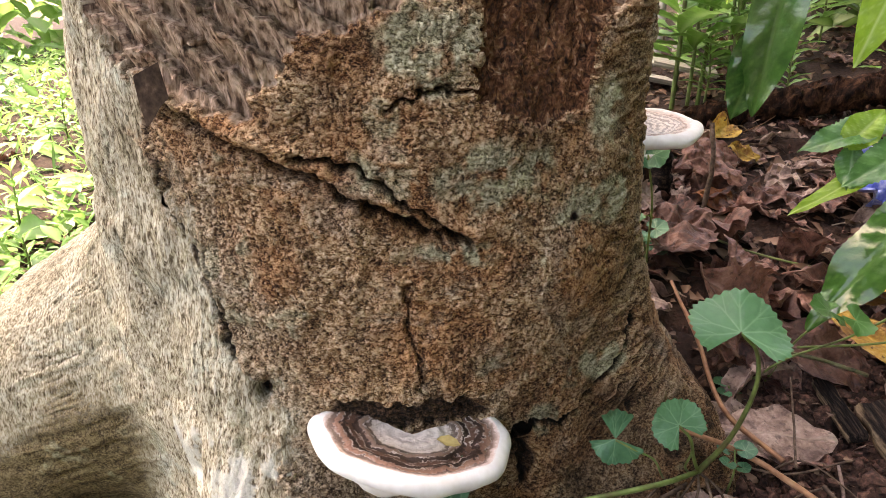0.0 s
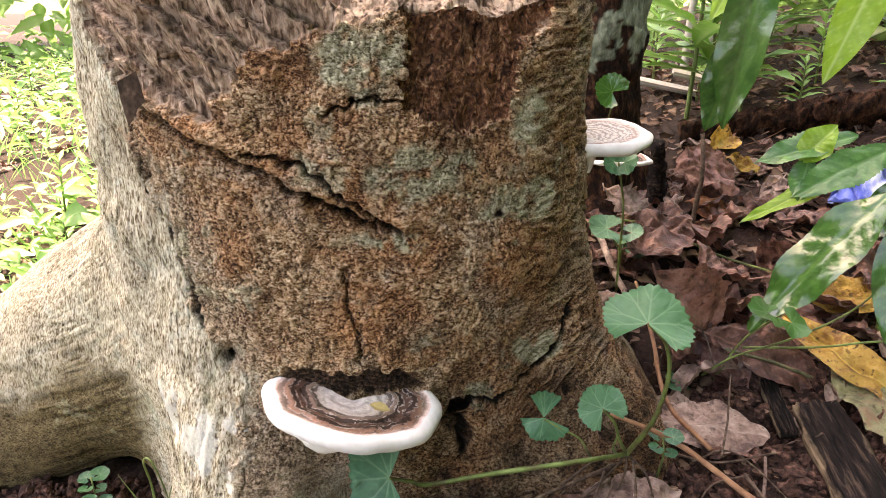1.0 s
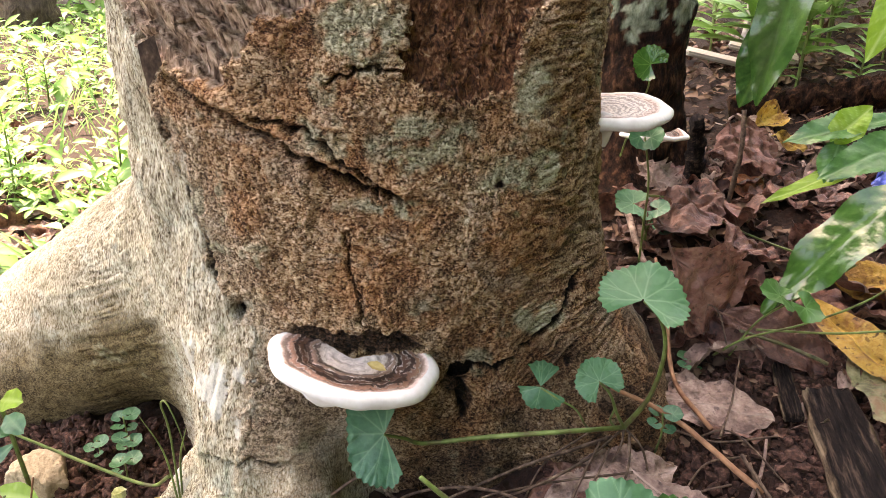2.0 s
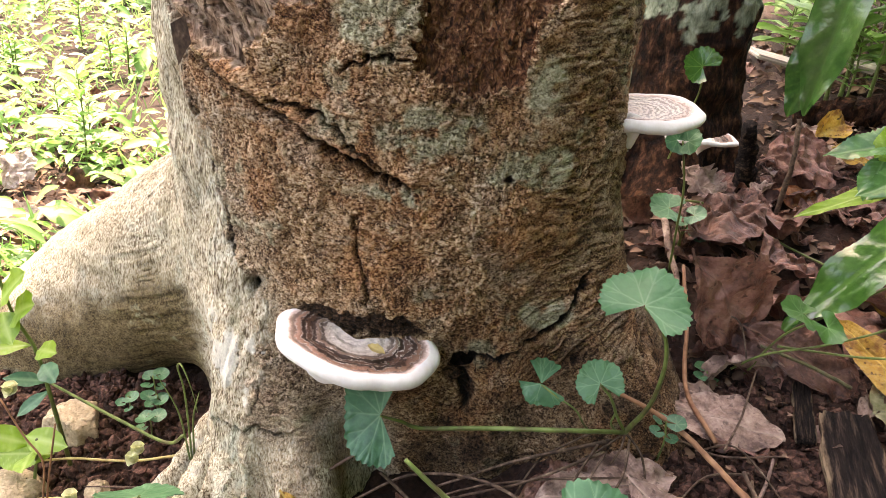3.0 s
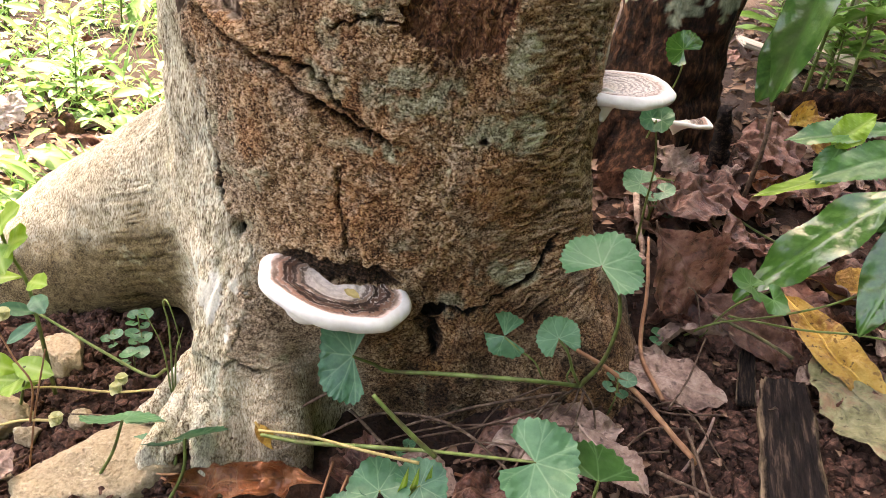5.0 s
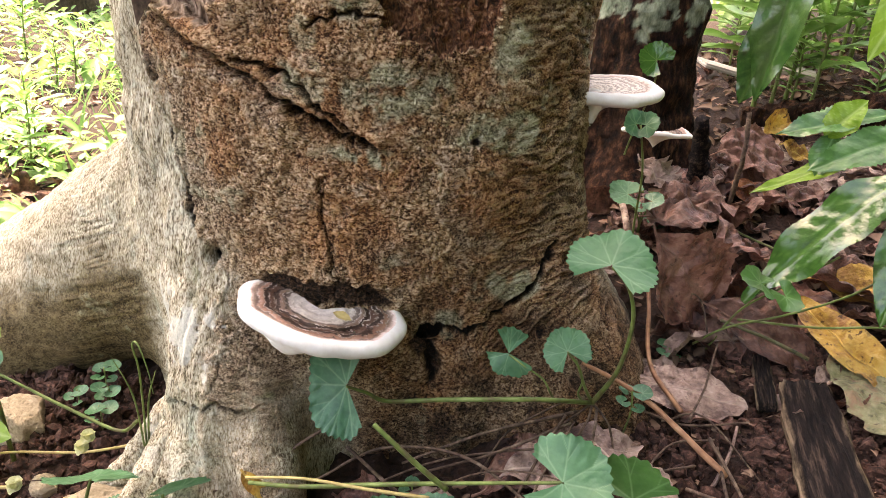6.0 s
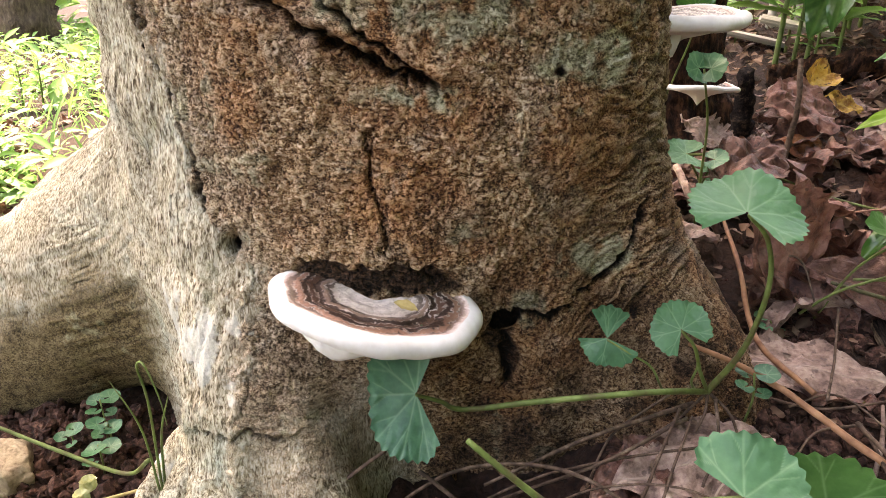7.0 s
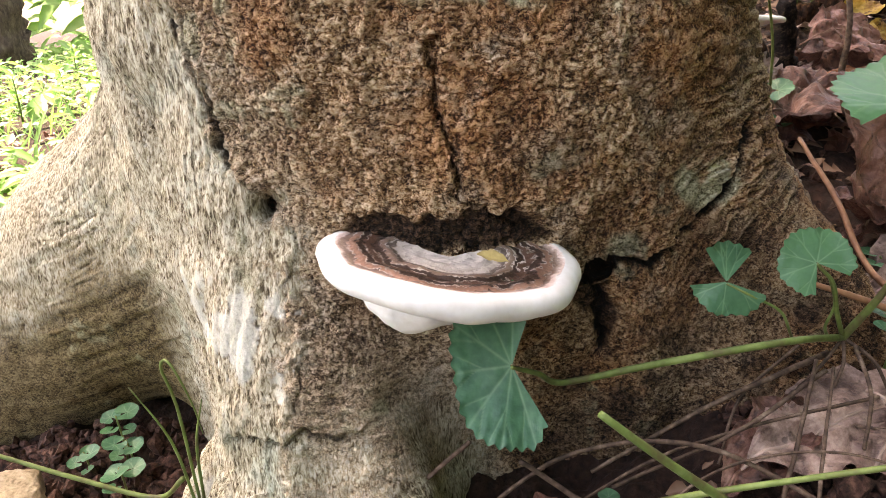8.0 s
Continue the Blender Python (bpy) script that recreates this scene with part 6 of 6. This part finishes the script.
        stem("stem", pts, [0.0011, 0.0013] if pts[0][2] < -0.08 else [0.0007, 0.0009], STRAW if pts[0][2] < -0.08 else REDSTEM, p, n=20)
    for x, y, z in ((-0.215, 0.40, -0.052), (-0.228, 0.335, -0.055), (-0.275, 0.34, 0.03), (-0.22, 0.398, -0.062)):
        for k in range(5):
            a = k * 1.26
            leaf_part(p, round_leaf(0.006, 0.3, 0.1, 0.3, 5, k), basis((x, y, z + 0.001 * k), (math.cos(a), math.sin(a) - 0.3, 0.4), (0.2 * math.cos(a), -0.6, 0.7)), PALEBUD, "bud")
    p = thing("grass_tuft", (-0.165, 0.398, -0.055), "few narrow grass blades at the foot of the stump", "grass")
    for pts in ([(-0.162, 0.398, -0.045), (-0.170, 0.398, 0.0), (-0.186, 0.395, 0.035)], [(-0.160, 0.398, -0.045), (-0.163, 0.398, 0.02), (-0.166, 0.395, 0.046), (-0.158, 0.39, 0.052), (-0.150, 0.39, 0.03), (-0.148, 0.392, 0.01)], [(-0.158, 0.398, -0.045), (-0.155, 0.396, 0.0), (-0.146, 0.393, 0.03)]):
        stem("blade", pts, [0.0010, 0.0009, 0.0003], STEM, p, n=20, sides=4)


left_plants()


# ---- the surroundings ----
def many_leaves(pos, dirs, ups, length, width, droop, nu=7, nv=3, ragged=0.0):
    """Vertices, faces and vein mask of many small leaves at once."""
    n = len(pos)
    t, s = np.linspace(0, 1, nu), np.linspace(-1, 1, nv)
    w = np.maximum(np.sin(np.pi * t ** 0.85), 0.03)
    X, Y = (s[None, :] * w[:, None]).ravel() * 0.5, np.repeat(t, nv)
    y = dirs / np.linalg.norm(dirs, axis=1)[:, None]
    z = ups - (ups * y).sum(1)[:, None] * y
    z /= np.linalg.norm(z, axis=1)[:, None] + 1e-9
    x = np.cross(y, z)
    L, W = length[:, None, None], width[:, None, None]
    if ragged:
        X = X[None, :] * (1 + ragged * np.random.RandomState(3).uniform(-1, 1, (n, nu * nv)))
        X = X[:, :, None]
    else:
        X = X[None, :, None]
    v = pos[:, None] + x[:, None] * X * W + y[:, None] * Y[None, :, None] * L
    v = v + z[:, None] * (0.35 * np.abs(X) * W)
    v[:, :, 2] -= (droop[:, None] * length[:, None]) * Y[None] ** 2
    f = (grid(nu, nv)[None] + (np.arange(n) * nu * nv)[:, None, None]).reshape(-1, 4)
    vein = np.broadcast_to(np.exp(-(X[:, :, 0] / 0.06) ** 2), (n, nu * nv)).ravel()
    return v.reshape(-1, 3), f, {"vein": vein}


def spread(n, rng, up=0.5):
    a = rng.uniform(0, 2 * np.pi, n)
    d = np.stack([np.cos(a), np.sin(a), rng.normal(up, 0.35, n)], 1)
    u = np.stack([rng.normal(0, 0.3, n), rng.normal(-0.15, 0.3, n), np.ones(n)], 1)
    return d, u


def herb_plants():
    """Herbs with pairs of lance leaves, in three sizes, then set out over the meadow."""
    kinds = []
    for k in range(3):
        rng = np.random.RandomState(k)
        H = (0.24, 0.17, 0.12)[k]
        p = thing("herb", (0, 0, 0), "sunlit herb with pairs of light green lance leaves", "plant", "meadow herbs")
        stem("stem", [(0, 0, -0.01), (0.004, 0.002, H * 0.5), (0, 0, H)], [0.0028, 0.0022, 0.0012], STEM, p, n=10, sides=6)
        for i in range(9):
            h = H * (0.25 + 0.75 * i / 8)
            for side in (0, 1):
                a = i * 1.57 + side * 3.14 + rng.normal(0, 0.25)
                L = (0.12, 0.08, 0.06)[k] * (1.05 - 0.06 * i) * rng.uniform(0.8, 1.1)
                d = (math.cos(a), math.sin(a), 0.35 + 0.09 * i)
                leaf_part(p, blade(L, L * 0.30, droop=0.28, fold=0.2, wave=0.05, peak=0.5, nu=13, nv=5, veins=7, seed=i), basis((0, 0, h), d, (0, 0, 1)), HERB)
        kinds.append(p)
    rng = np.random.RandomState(21)
    spots = [(-0.95, 1.20, 0, 0.85), (-1.02, 0.90, 1, 0.9), (-0.72, 1.22, 1, 0.9), (-0.60, 1.02, 2, 0.9), (-0.50, 0.82, 2, 0.8), (-1.15, 1.35, 1, 0.8), (-0.62, 0.72, 2, 0.7), (-0.48, 1.15, 2, 1.0), (-0.52, 0.66, 2, 0.6)]
    spots += [(0.52, 1.42, 2, 1.0), (0.60, 1.62, 1, 1.1), (0.75, 1.55, 1, 0.9), (0.46, 1.75, 1, 1.0), (0.90, 1.75, 0, 1.0), (0.68, 1.95, 0, 1.1), (0.62, 1.30, 2, 0.9), (0.82, 1.32, 2, 1.1), (1.05, 1.5, 1, 1.1), (0.52, 2.1, 0, 1.0), (1.2, 1.9, 0, 1.2), (0.95, 2.2, 0, 1.1)]
    spots += [(rng.uniform(0.42, 0.55) * (1 + 0.75 * q) + 0.25 * q * rng.rand(), 1.35 + 1.3 * q, rng.randint(3), rng.uniform(1.1, 1.9)) for q in rng.rand(12)]
    while len(spots) < 68:
        x, y = rng.uniform(-2.6, -0.35), rng.uniform(0.9, 3.4)
        if y > 0.75 - 0.35 * (x + 0.4) and math.hypot((x + 0.93) / 0.3, (y - 0.99) / 0.22) > 1:
            spots.append((x, y, 1 + rng.randint(2), rng.uniform(0.6, 0.9) if y < 1.8 else rng.uniform(0.8, 1.3)))
    for x, y, k, s in spots:
        m = Matrix.Translation((x, y, float(ground_z(x, y)))) @ Matrix.Rotation(rng.uniform(0, 6.3), 4, "Z") @ Matrix.Scale(s, 4)
        copy_thing(kinds[k], m)
    for p in kinds:
        for o in (*p.children, p):
            bpy.data.objects.remove(o)


def meadow():
    rng = np.random.RandomState(2)
    n = 30000
    u = rng.rand(n) ** 1.9
    ang = rng.uniform(radians(98), radians(215), n)
    dist = 0.42 + u * 7
    x, y = 0.05 + dist * np.cos(ang), 0.35 + dist * np.sin(ang)
    keep = (np.hypot(x - AXIS[0], y - AXIS[1]) > 0.26) & (np.hypot((x + 0.93) / 0.24, (y - 0.99) / 0.17) + 0.5 * fbm(np.stack([x, y, 0 * x], 1), 14, 3, 12) > 0.8) & ~((x > -0.75) & (y < 0.68)) & ((y > 0.5) | (x < -1.1)) & ((fbm(np.stack([x, y, x * 0], 1), 4.0, 3, 8) > 0.02) | (np.hypot(x, y) > 2.2))
    x, y = x[keep], y[keep]
    n = len(x)
    pos = np.stack([x, y, ground_z(x, y) + rng.rand(n) ** 2 * 0.09], 1)
    d, up = spread(n, rng, 0.45)
    far = 0.8 + 0.22 * np.hypot(x, y)
    L = rng.lognormal(math.log(0.026), 0.55, n).clip(0.009, 0.09) * far
    v, f, a = many_leaves(pos, d, up, L, L * rng.uniform(0.25, 0.6, n), rng.uniform(0, 0.4, n), 5, 3)
    lone("meadow_plants", mesh_of("meadow_plants", v, f, HERB, a), "sunlit low green weeds covering the ground", "vegetation", kind="stuff")
    n = 3500
    ang, dist = rng.uniform(radians(98), radians(160), n), 0.5 + rng.rand(n) ** 1.5 * 5
    x, y = 0.05 + dist * np.cos(ang), 0.35 + dist * np.sin(ang)
    keep = (np.hypot(x - AXIS[0], y - AXIS[1]) > 0.3) & (np.hypot((x + 0.93) / 0.24, (y - 0.99) / 0.17) > 1) & ~((x > -0.7) & (y < 0.7))
    x, y = x[keep], y[keep]
    n = len(x)
    pos = np.stack([x, y, ground_z(x, y) - 0.01], 1)
    d, up = spread(n, rng, 1.8)
    L = rng.uniform(0.05, 0.16, n)
    v, f, a = many_leaves(pos, d, up, L, L * 0.05, rng.uniform(0.1, 0.6, n))
    lone("grass", mesh_of("grass", v, f, HERB, a), "thin sunlit grass blades among the weeds", "grass", kind="stuff")


def undergrowth():
    rng = np.random.RandomState(6)
    n = 10000
    x, y = rng.uniform(0.3, 4.5, n), rng.uniform(1.35, 5.0, n)
    clump = fbm(np.stack([x, y, x * 0], 1), 1.6, 2, 4)
    keep = (clump > -0.25) & (x > 0.42 + 0.10 * (y - 1.2)) & (np.abs(x / (y + 0.1) - 0.30) > 0.035)
    x, y = x[keep], y[keep]
    n = len(x)
    pos = np.stack([x, y, ground_z(x, y) + rng.rand(n) * (0.15 + 0.25 * (y - 1.2))], 1)
    d, up = spread(n, rng, 0.0)
    L = rng.uniform(0.05, 0.15, n)
    v, f, a = many_leaves(pos, d, up, L, L * rng.uniform(0.3, 0.5, n), rng.uniform(0, 0.5, n))
    lone("undergrowth", mesh_of("undergrowth", v, f, UNDERLEAF, a), "green undergrowth behind the litter", "vegetation", kind="stuff")


def far_woods():
    rng = np.random.RandomState(9)
    n = 9000
    ang = rng.uniform(radians(20), radians(175), n)
    dist = rng.uniform(6.5, 11, n)
    x, y = dist * np.cos(ang), dist * np.sin(ang)
    h = 2.2 + 1.2 * fbm(np.stack([ang * 3, ang * 0, ang * 0], 1), 1.5, 3, 3)
    pos = np.stack([x, y, ground_z(x, y) + rng.rand(n) * h], 1)
    d, up = spread(n, rng, 0.0)
    L = rng.uniform(0.15, 0.45, n)
    v, f, a = many_leaves(pos, d, up, L, L * 0.45, rng.uniform(0, 0.5, n), 5, 3)
    lone("far_woods", mesh_of("far_woods", v, f, HERB, a), "green bushes and woods in the distance", "vegetation", kind="stuff")


def sky_blocking_woods():
    """Foliage out of view, added behind and beside the camera to block sky light."""
    rng = np.random.RandomState(19)
    n = 7000
    ang = rng.uniform(radians(-82), radians(28), n)
    dist = rng.uniform(2.6, 5.5, n)
    x, y = dist * np.cos(ang), 0.4 + dist * np.sin(ang)
    pos = np.stack([x, y, ground_z(x, y) + rng.rand(n) * 6.0], 1)
    d, up = spread(n, rng, 0.0)
    L = rng.uniform(0.25, 0.6, n)
    v, f, a = many_leaves(pos, d, up, L, L * 0.5, rng.uniform(0, 0.5, n), 5, 3)
    # added only to cut the sky light from the right
    lone("woods", mesh_of("woods", v, f, UNSEEN_LEAF, a), "unseen green woods, added to block sky light from the right", "vegetation", kind="stuff")


def second_tree():
    base = thing("tree", (0.21, 1.12, 0.10), "second tree with dark bark, lichen patches and an unseen crown added for shade", "tree")
    sides = 120
    z = np.concatenate([np.linspace(-0.05, 0.6, 160), np.linspace(0.65, 6.2, 30)])
    a = np.linspace(0, 2 * np.pi, sides, endpoint=False)
    r = 0.082 + 0.05 * np.exp(-(z - 0.08) / 0.075) * (z < 0.6)
    r = np.minimum(r, 0.16)
    lobes = 1 + 0.18 * np.exp(-np.clip(z - 0.08, 0, 9) / 0.12)[:, None] * np.cos(5 * a + 0.6)[None]
    P = np.stack([0.205 + 0.03 * np.minimum(z[:, None] - 0.1, 0.6) - 0.045 * np.clip(z[:, None] - 0.7, 0, 9) ** 2 + (r[:, None] * lobes) * np.cos(a), 1.12 + 0.045 * np.clip(z[:, None] - 0.7, 0, 9) ** 2 + (r[:, None] * lobes) * np.sin(a), z[:, None] + 0 * a], -1).reshape(-1, 3)
    P = P + 0.006 * np.stack([fbm(P, 30, 3, k) for k in range(3)], 1)
    f = [[i * sides + j, i * sides + (j + 1) % sides, (i + 1) * sides + (j + 1) % sides, (i + 1) * sides + j] for i in range(len(z) - 1) for j in range(sides)]
    zero = np.zeros(len(P))
    spot = smooth01(0.9 * fbm(P, 28, 4, 2) + 1.3 * np.exp(-((P[:, 2] - 0.375) / 0.06) ** 2) - 0.7, 0.0, 0.10)
    part("trunk", mesh_of("trunk", P, f, DARKBARK, {"lichen": 0.8 * spot * smooth01(P[:, 2], 0.24, 0.29)}), base)
    # limbs and crown are out of view, added to keep sun off the stump
    for i, (dx, dy) in enumerate(((-1.0, 0.5), (-0.3, 1.3), (0.7, 0.9), (0.8, -0.2), (-0.5, -0.3))):
        stem("limb", [(-0.8, 2.15, 5.4 + 0.1 * i), (-1.2 + 0.5 * dx, 2.5 + 0.5 * dy, 6.3), (-1.7 + 1.2 * dx, 2.9 + 1.2 * dy, 7.2)], [0.05, 0.03, 0.012], BARK_PLAIN, base, n=14, sides=9)
    rng = np.random.RandomState(4)
    n = 6200
    q = rng.normal(size=(n, 3))
    q /= np.linalg.norm(q, axis=1)[:, None]
    q *= rng.rand(n)[:, None] ** 0.4
    pos = np.array([-1.74, 3.0, 7.2]) + q * np.array([1.75, 1.85, 0.8])
    keep = fbm(pos, 2.2, 2, 4) > -0.8
    pos = pos[keep]
    d, up = spread(len(pos), rng, -0.1)
    L = rng.uniform(0.13, 0.24, len(pos))
    v, f, a = many_leaves(pos, d, up, L, L * 0.5, rng.uniform(0, 0.4, len(pos)), 5, 3)
    part("crown", mesh_of("crown", v, f, UNSEEN_LEAF, a), base, "unseen crown of broad green leaves, added to keep sun off the stump")


def far_trunks():
    for name, pts, rad, mat, label in (
        ("tree", [(1.08, 2.0, 0.1), (1.05, 2.0, 0.3), (1.05, 2.05, 2.6)], [0.085, 0.042, 0.038], BARK_PLAIN, "dark trunk of a tree in the undergrowth"),
        ("tree", [(-3.05, 4.0, -0.3), (-3.02, 4.0, 0.8), (-2.95, 4.05, 3.0)], [0.16, 0.13, 0.1], BARK_PLAIN, "grey tree trunk beyond the meadow"),
        ("pole", [(0.565, 1.9, 0.15), (0.57, 1.9, 0.6), (0.57, 1.92, 1.2)], [0.010, 0.010, 0.009], PALEWOOD, "thin pale upright stem in the undergrowth"),
        ("pole", [(0.635, 1.95, 0.15), (0.64, 1.95, 0.6), (0.63, 1.97, 1.2)], [0.016, 0.015, 0.012], PALEWOOD, "thin pale upright stem in the undergrowth"),
        ("fallen_branch", [(0.42, 1.30, 0.17), (0.56, 1.28, 0.20), (0.72, 1.22, 0.24), (0.95, 1.25, 0.28)], [0.020, 0.025, 0.030], DARKBARK, "dark mossy fallen branch on the bank"),
    ):
        v, f = tube(pts, rad, 60, 24, 0.35 if name == "fallen_branch" else 0.2)
        if name == "tree":
            part("trunk", mesh_of("trunk", v, f, mat), thing("tree", pts[0], label, "tree"))
        else:
            lone(name, mesh_of(name, v, f, mat), label, name.replace("_", " "))
    for i, (x, y, rz, L) in enumerate(((0.46, 1.66, 8, 0.17), (0.53, 1.58, -14, 0.14))):
        bm = bmesh.new()
        bmesh.ops.create_cube(bm, size=1)
        bmesh.ops.scale(bm, vec=(L, 0.09, 0.010), verts=bm.verts)
        bmesh.ops.bevel(bm, geom=bm.edges[:], offset=0.004, segments=2, affect="EDGES")
        me = bpy.data.meshes.new("board")
        bm.to_mesh(me)
        bm.free()
        me.materials.append(PALEWOOD)
        ob = lone("board", me, "pale weathered board lying on the ground", "board", "old boards")
        ob.matrix_world = pose(x, y, float(ground_z(x, y)) + 0.025 + 0.02 * i, 6, 10, rz)
    v, f = tube([(0.318, 1.02, 0.07), (0.308, 0.98, 0.155), (0.297, 0.955, 0.202)], [0.018, 0.013, 0.009], 24, 12, 0.3)
    lone("burnt_stub", mesh_of("burnt_stub", v, f, CHAR, {"edge": np.zeros(len(v))}), "short black burnt stub in the litter", "stub")
    me = blade(0.12, 0.09, 0.1, 0.2, 0.2, seed=4, nu=21, nv=15, ragged=0.2)
    v = crumple(me[0], 0.03, 30, 7)
    ob = lone("plastic_scrap", mesh_of("plastic_scrap", v, me[1], BLUE), "crumpled scrap of blue and white plastic", "litter")
    ob.matrix_world = basis_matrix((0.50, 0.86, 0.135), (0.6, 0.2, 0.3), (-0.2, -0.8, 0.5))


def soil_crumbs():
    rng = np.random.RandomState(8)
    bm = bmesh.new()
    bmesh.ops.create_icosphere(bm, subdivisions=1, radius=1)
    ico = np.array([w.co for w in bm.verts])
    faces = np.array([[w.index for w in q.verts] for q in bm.faces])
    bm.free()
    n = 14700
    x = np.concatenate([rng.uniform(-0.44, -0.10, 6000), rng.uniform(0.12, 0.52, 6000), rng.uniform(0.15, 0.9, 1500), rng.uniform(-0.60, -0.42, 1200)])
    y = np.concatenate([rng.uniform(0.27, 0.56, 6000), rng.uniform(0.28, 0.60, 6000), rng.uniform(0.60, 1.3, 1500), rng.uniform(0.40, 0.60, 1200)])
    s = rng.lognormal(math.log(0.0029), 0.5, n).clip(0.001, 0.008)
    z = ground_top(x, y) + 0.3 * s
    v = ico[None] * (s[:, None] * rng.uniform(0.6, 1.3, (n, 3)))[:, None, :] * rng.uniform(0.55, 1.35, (n, 12, 1)) + np.stack([x, y, z], 1)[:, None]
    f = (faces[None] + (np.arange(n) * 12)[:, None, None]).reshape(-1, 3)
    lone("soil_crumbs", mesh_of("soil_crumbs", v.reshape(-1, 3), f, CRUMB, smooth=False), "loose dark crumbs of soil", "soil", kind="stuff")


def litter_bits():
    rng = np.random.RandomState(18)
    n = 5200
    x, y = 0.05 + 1.35 * rng.rand(n) ** 1.3, 0.26 + 2.0 * rng.rand(n) ** 1.2
    x[-900:], y[-900:] = rng.uniform(-1.25, -0.6, 900), rng.uniform(0.75, 1.35, 900)
    keep = (np.hypot(x - AXIS[0], y - AXIS[1]) > 0.2) & ~((np.abs(x - 0.35) < 0.03) & (y < 0.55))
    x, y = x[keep], y[keep]
    n = len(x)
    pos = np.stack([x, y, ground_top(x, y) + rng.uniform(0.001, 0.012, n)], 1)
    d, up = spread(n, rng, 0.05)
    L = rng.uniform(0.005, 0.013, n) * (1 + 1.6 * smooth01(y, 0.5, 0.9))
    v, f, a = many_leaves(pos, d, up, L, L * rng.uniform(0.3, 0.9, n), rng.uniform(-0.2, 0.4, n), 5, 3, 0.7)
    lone("leaf_fragments", mesh_of("leaf_fragments", v, f, FRAGMENT, a), "brown fragments of rotting leaves", "leaf litter", kind="stuff")


BARK_PLAIN = simple("dark_bark", [(0.3, (0.035, 0.024, 0.017)), (0.55, (0.11, 0.075, 0.05)), (0.8, (0.22, 0.17, 0.12))], 60, 0.9, 0.8, 0.006, (1, 1, 0.3))
PALEWOOD = simple("pale_wood", [(0.3, (0.24, 0.21, 0.175)), (0.7, (0.52, 0.48, 0.42))], 60, 0.85, 0.4, 0.002, (0.15, 1, 1))
UNDERLEAF = leaf_material("undergrowth_leaf", (0.045, 0.115, 0.022), (0.115, 0.25, 0.045), (0.24, 0.38, 0.12), 0.42, 0.35, 0.45, by="island")


def dark_bark():
    k = Nodes("damp_bark")
    n = k.noise(90, 6, 0.68, (1, 1, 0.5))
    col = k.ramp(n, [(0.38, (0.005, 0.0028, 0.002)), (0.52, (0.026, 0.011, 0.006)), (0.66, (0.10, 0.046, 0.024))])
    col = k.mix(k.attr("lichen"), col, k.ramp(n, [(0.35, (0.10, 0.12, 0.075)), (0.65, (0.36, 0.40, 0.29))]))
    return k.done(col, 0.85, k.bump(n, 1.0, 0.006), 0.1)


DARKBARK = dark_bark()
BLUE = simple("blue_plastic", [(0.35, (0.05, 0.09, 0.42)), (0.5, (0.16, 0.22, 0.62)), (0.62, (0.62, 0.66, 0.78))], 30, 0.35, 0.2, 0.001, spec=0.5)
FRAGMENT = leaf_material("leaf_fragment", (0.03, 0.016, 0.011), (0.12, 0.066, 0.045), (0.20, 0.13, 0.09), 0.75, 0.05, 0.2, by="island")
herb_plants()
meadow()
undergrowth()
far_woods()
sky_blocking_woods()
second_tree()
far_trunks()
soil_crumbs()
litter_bits()
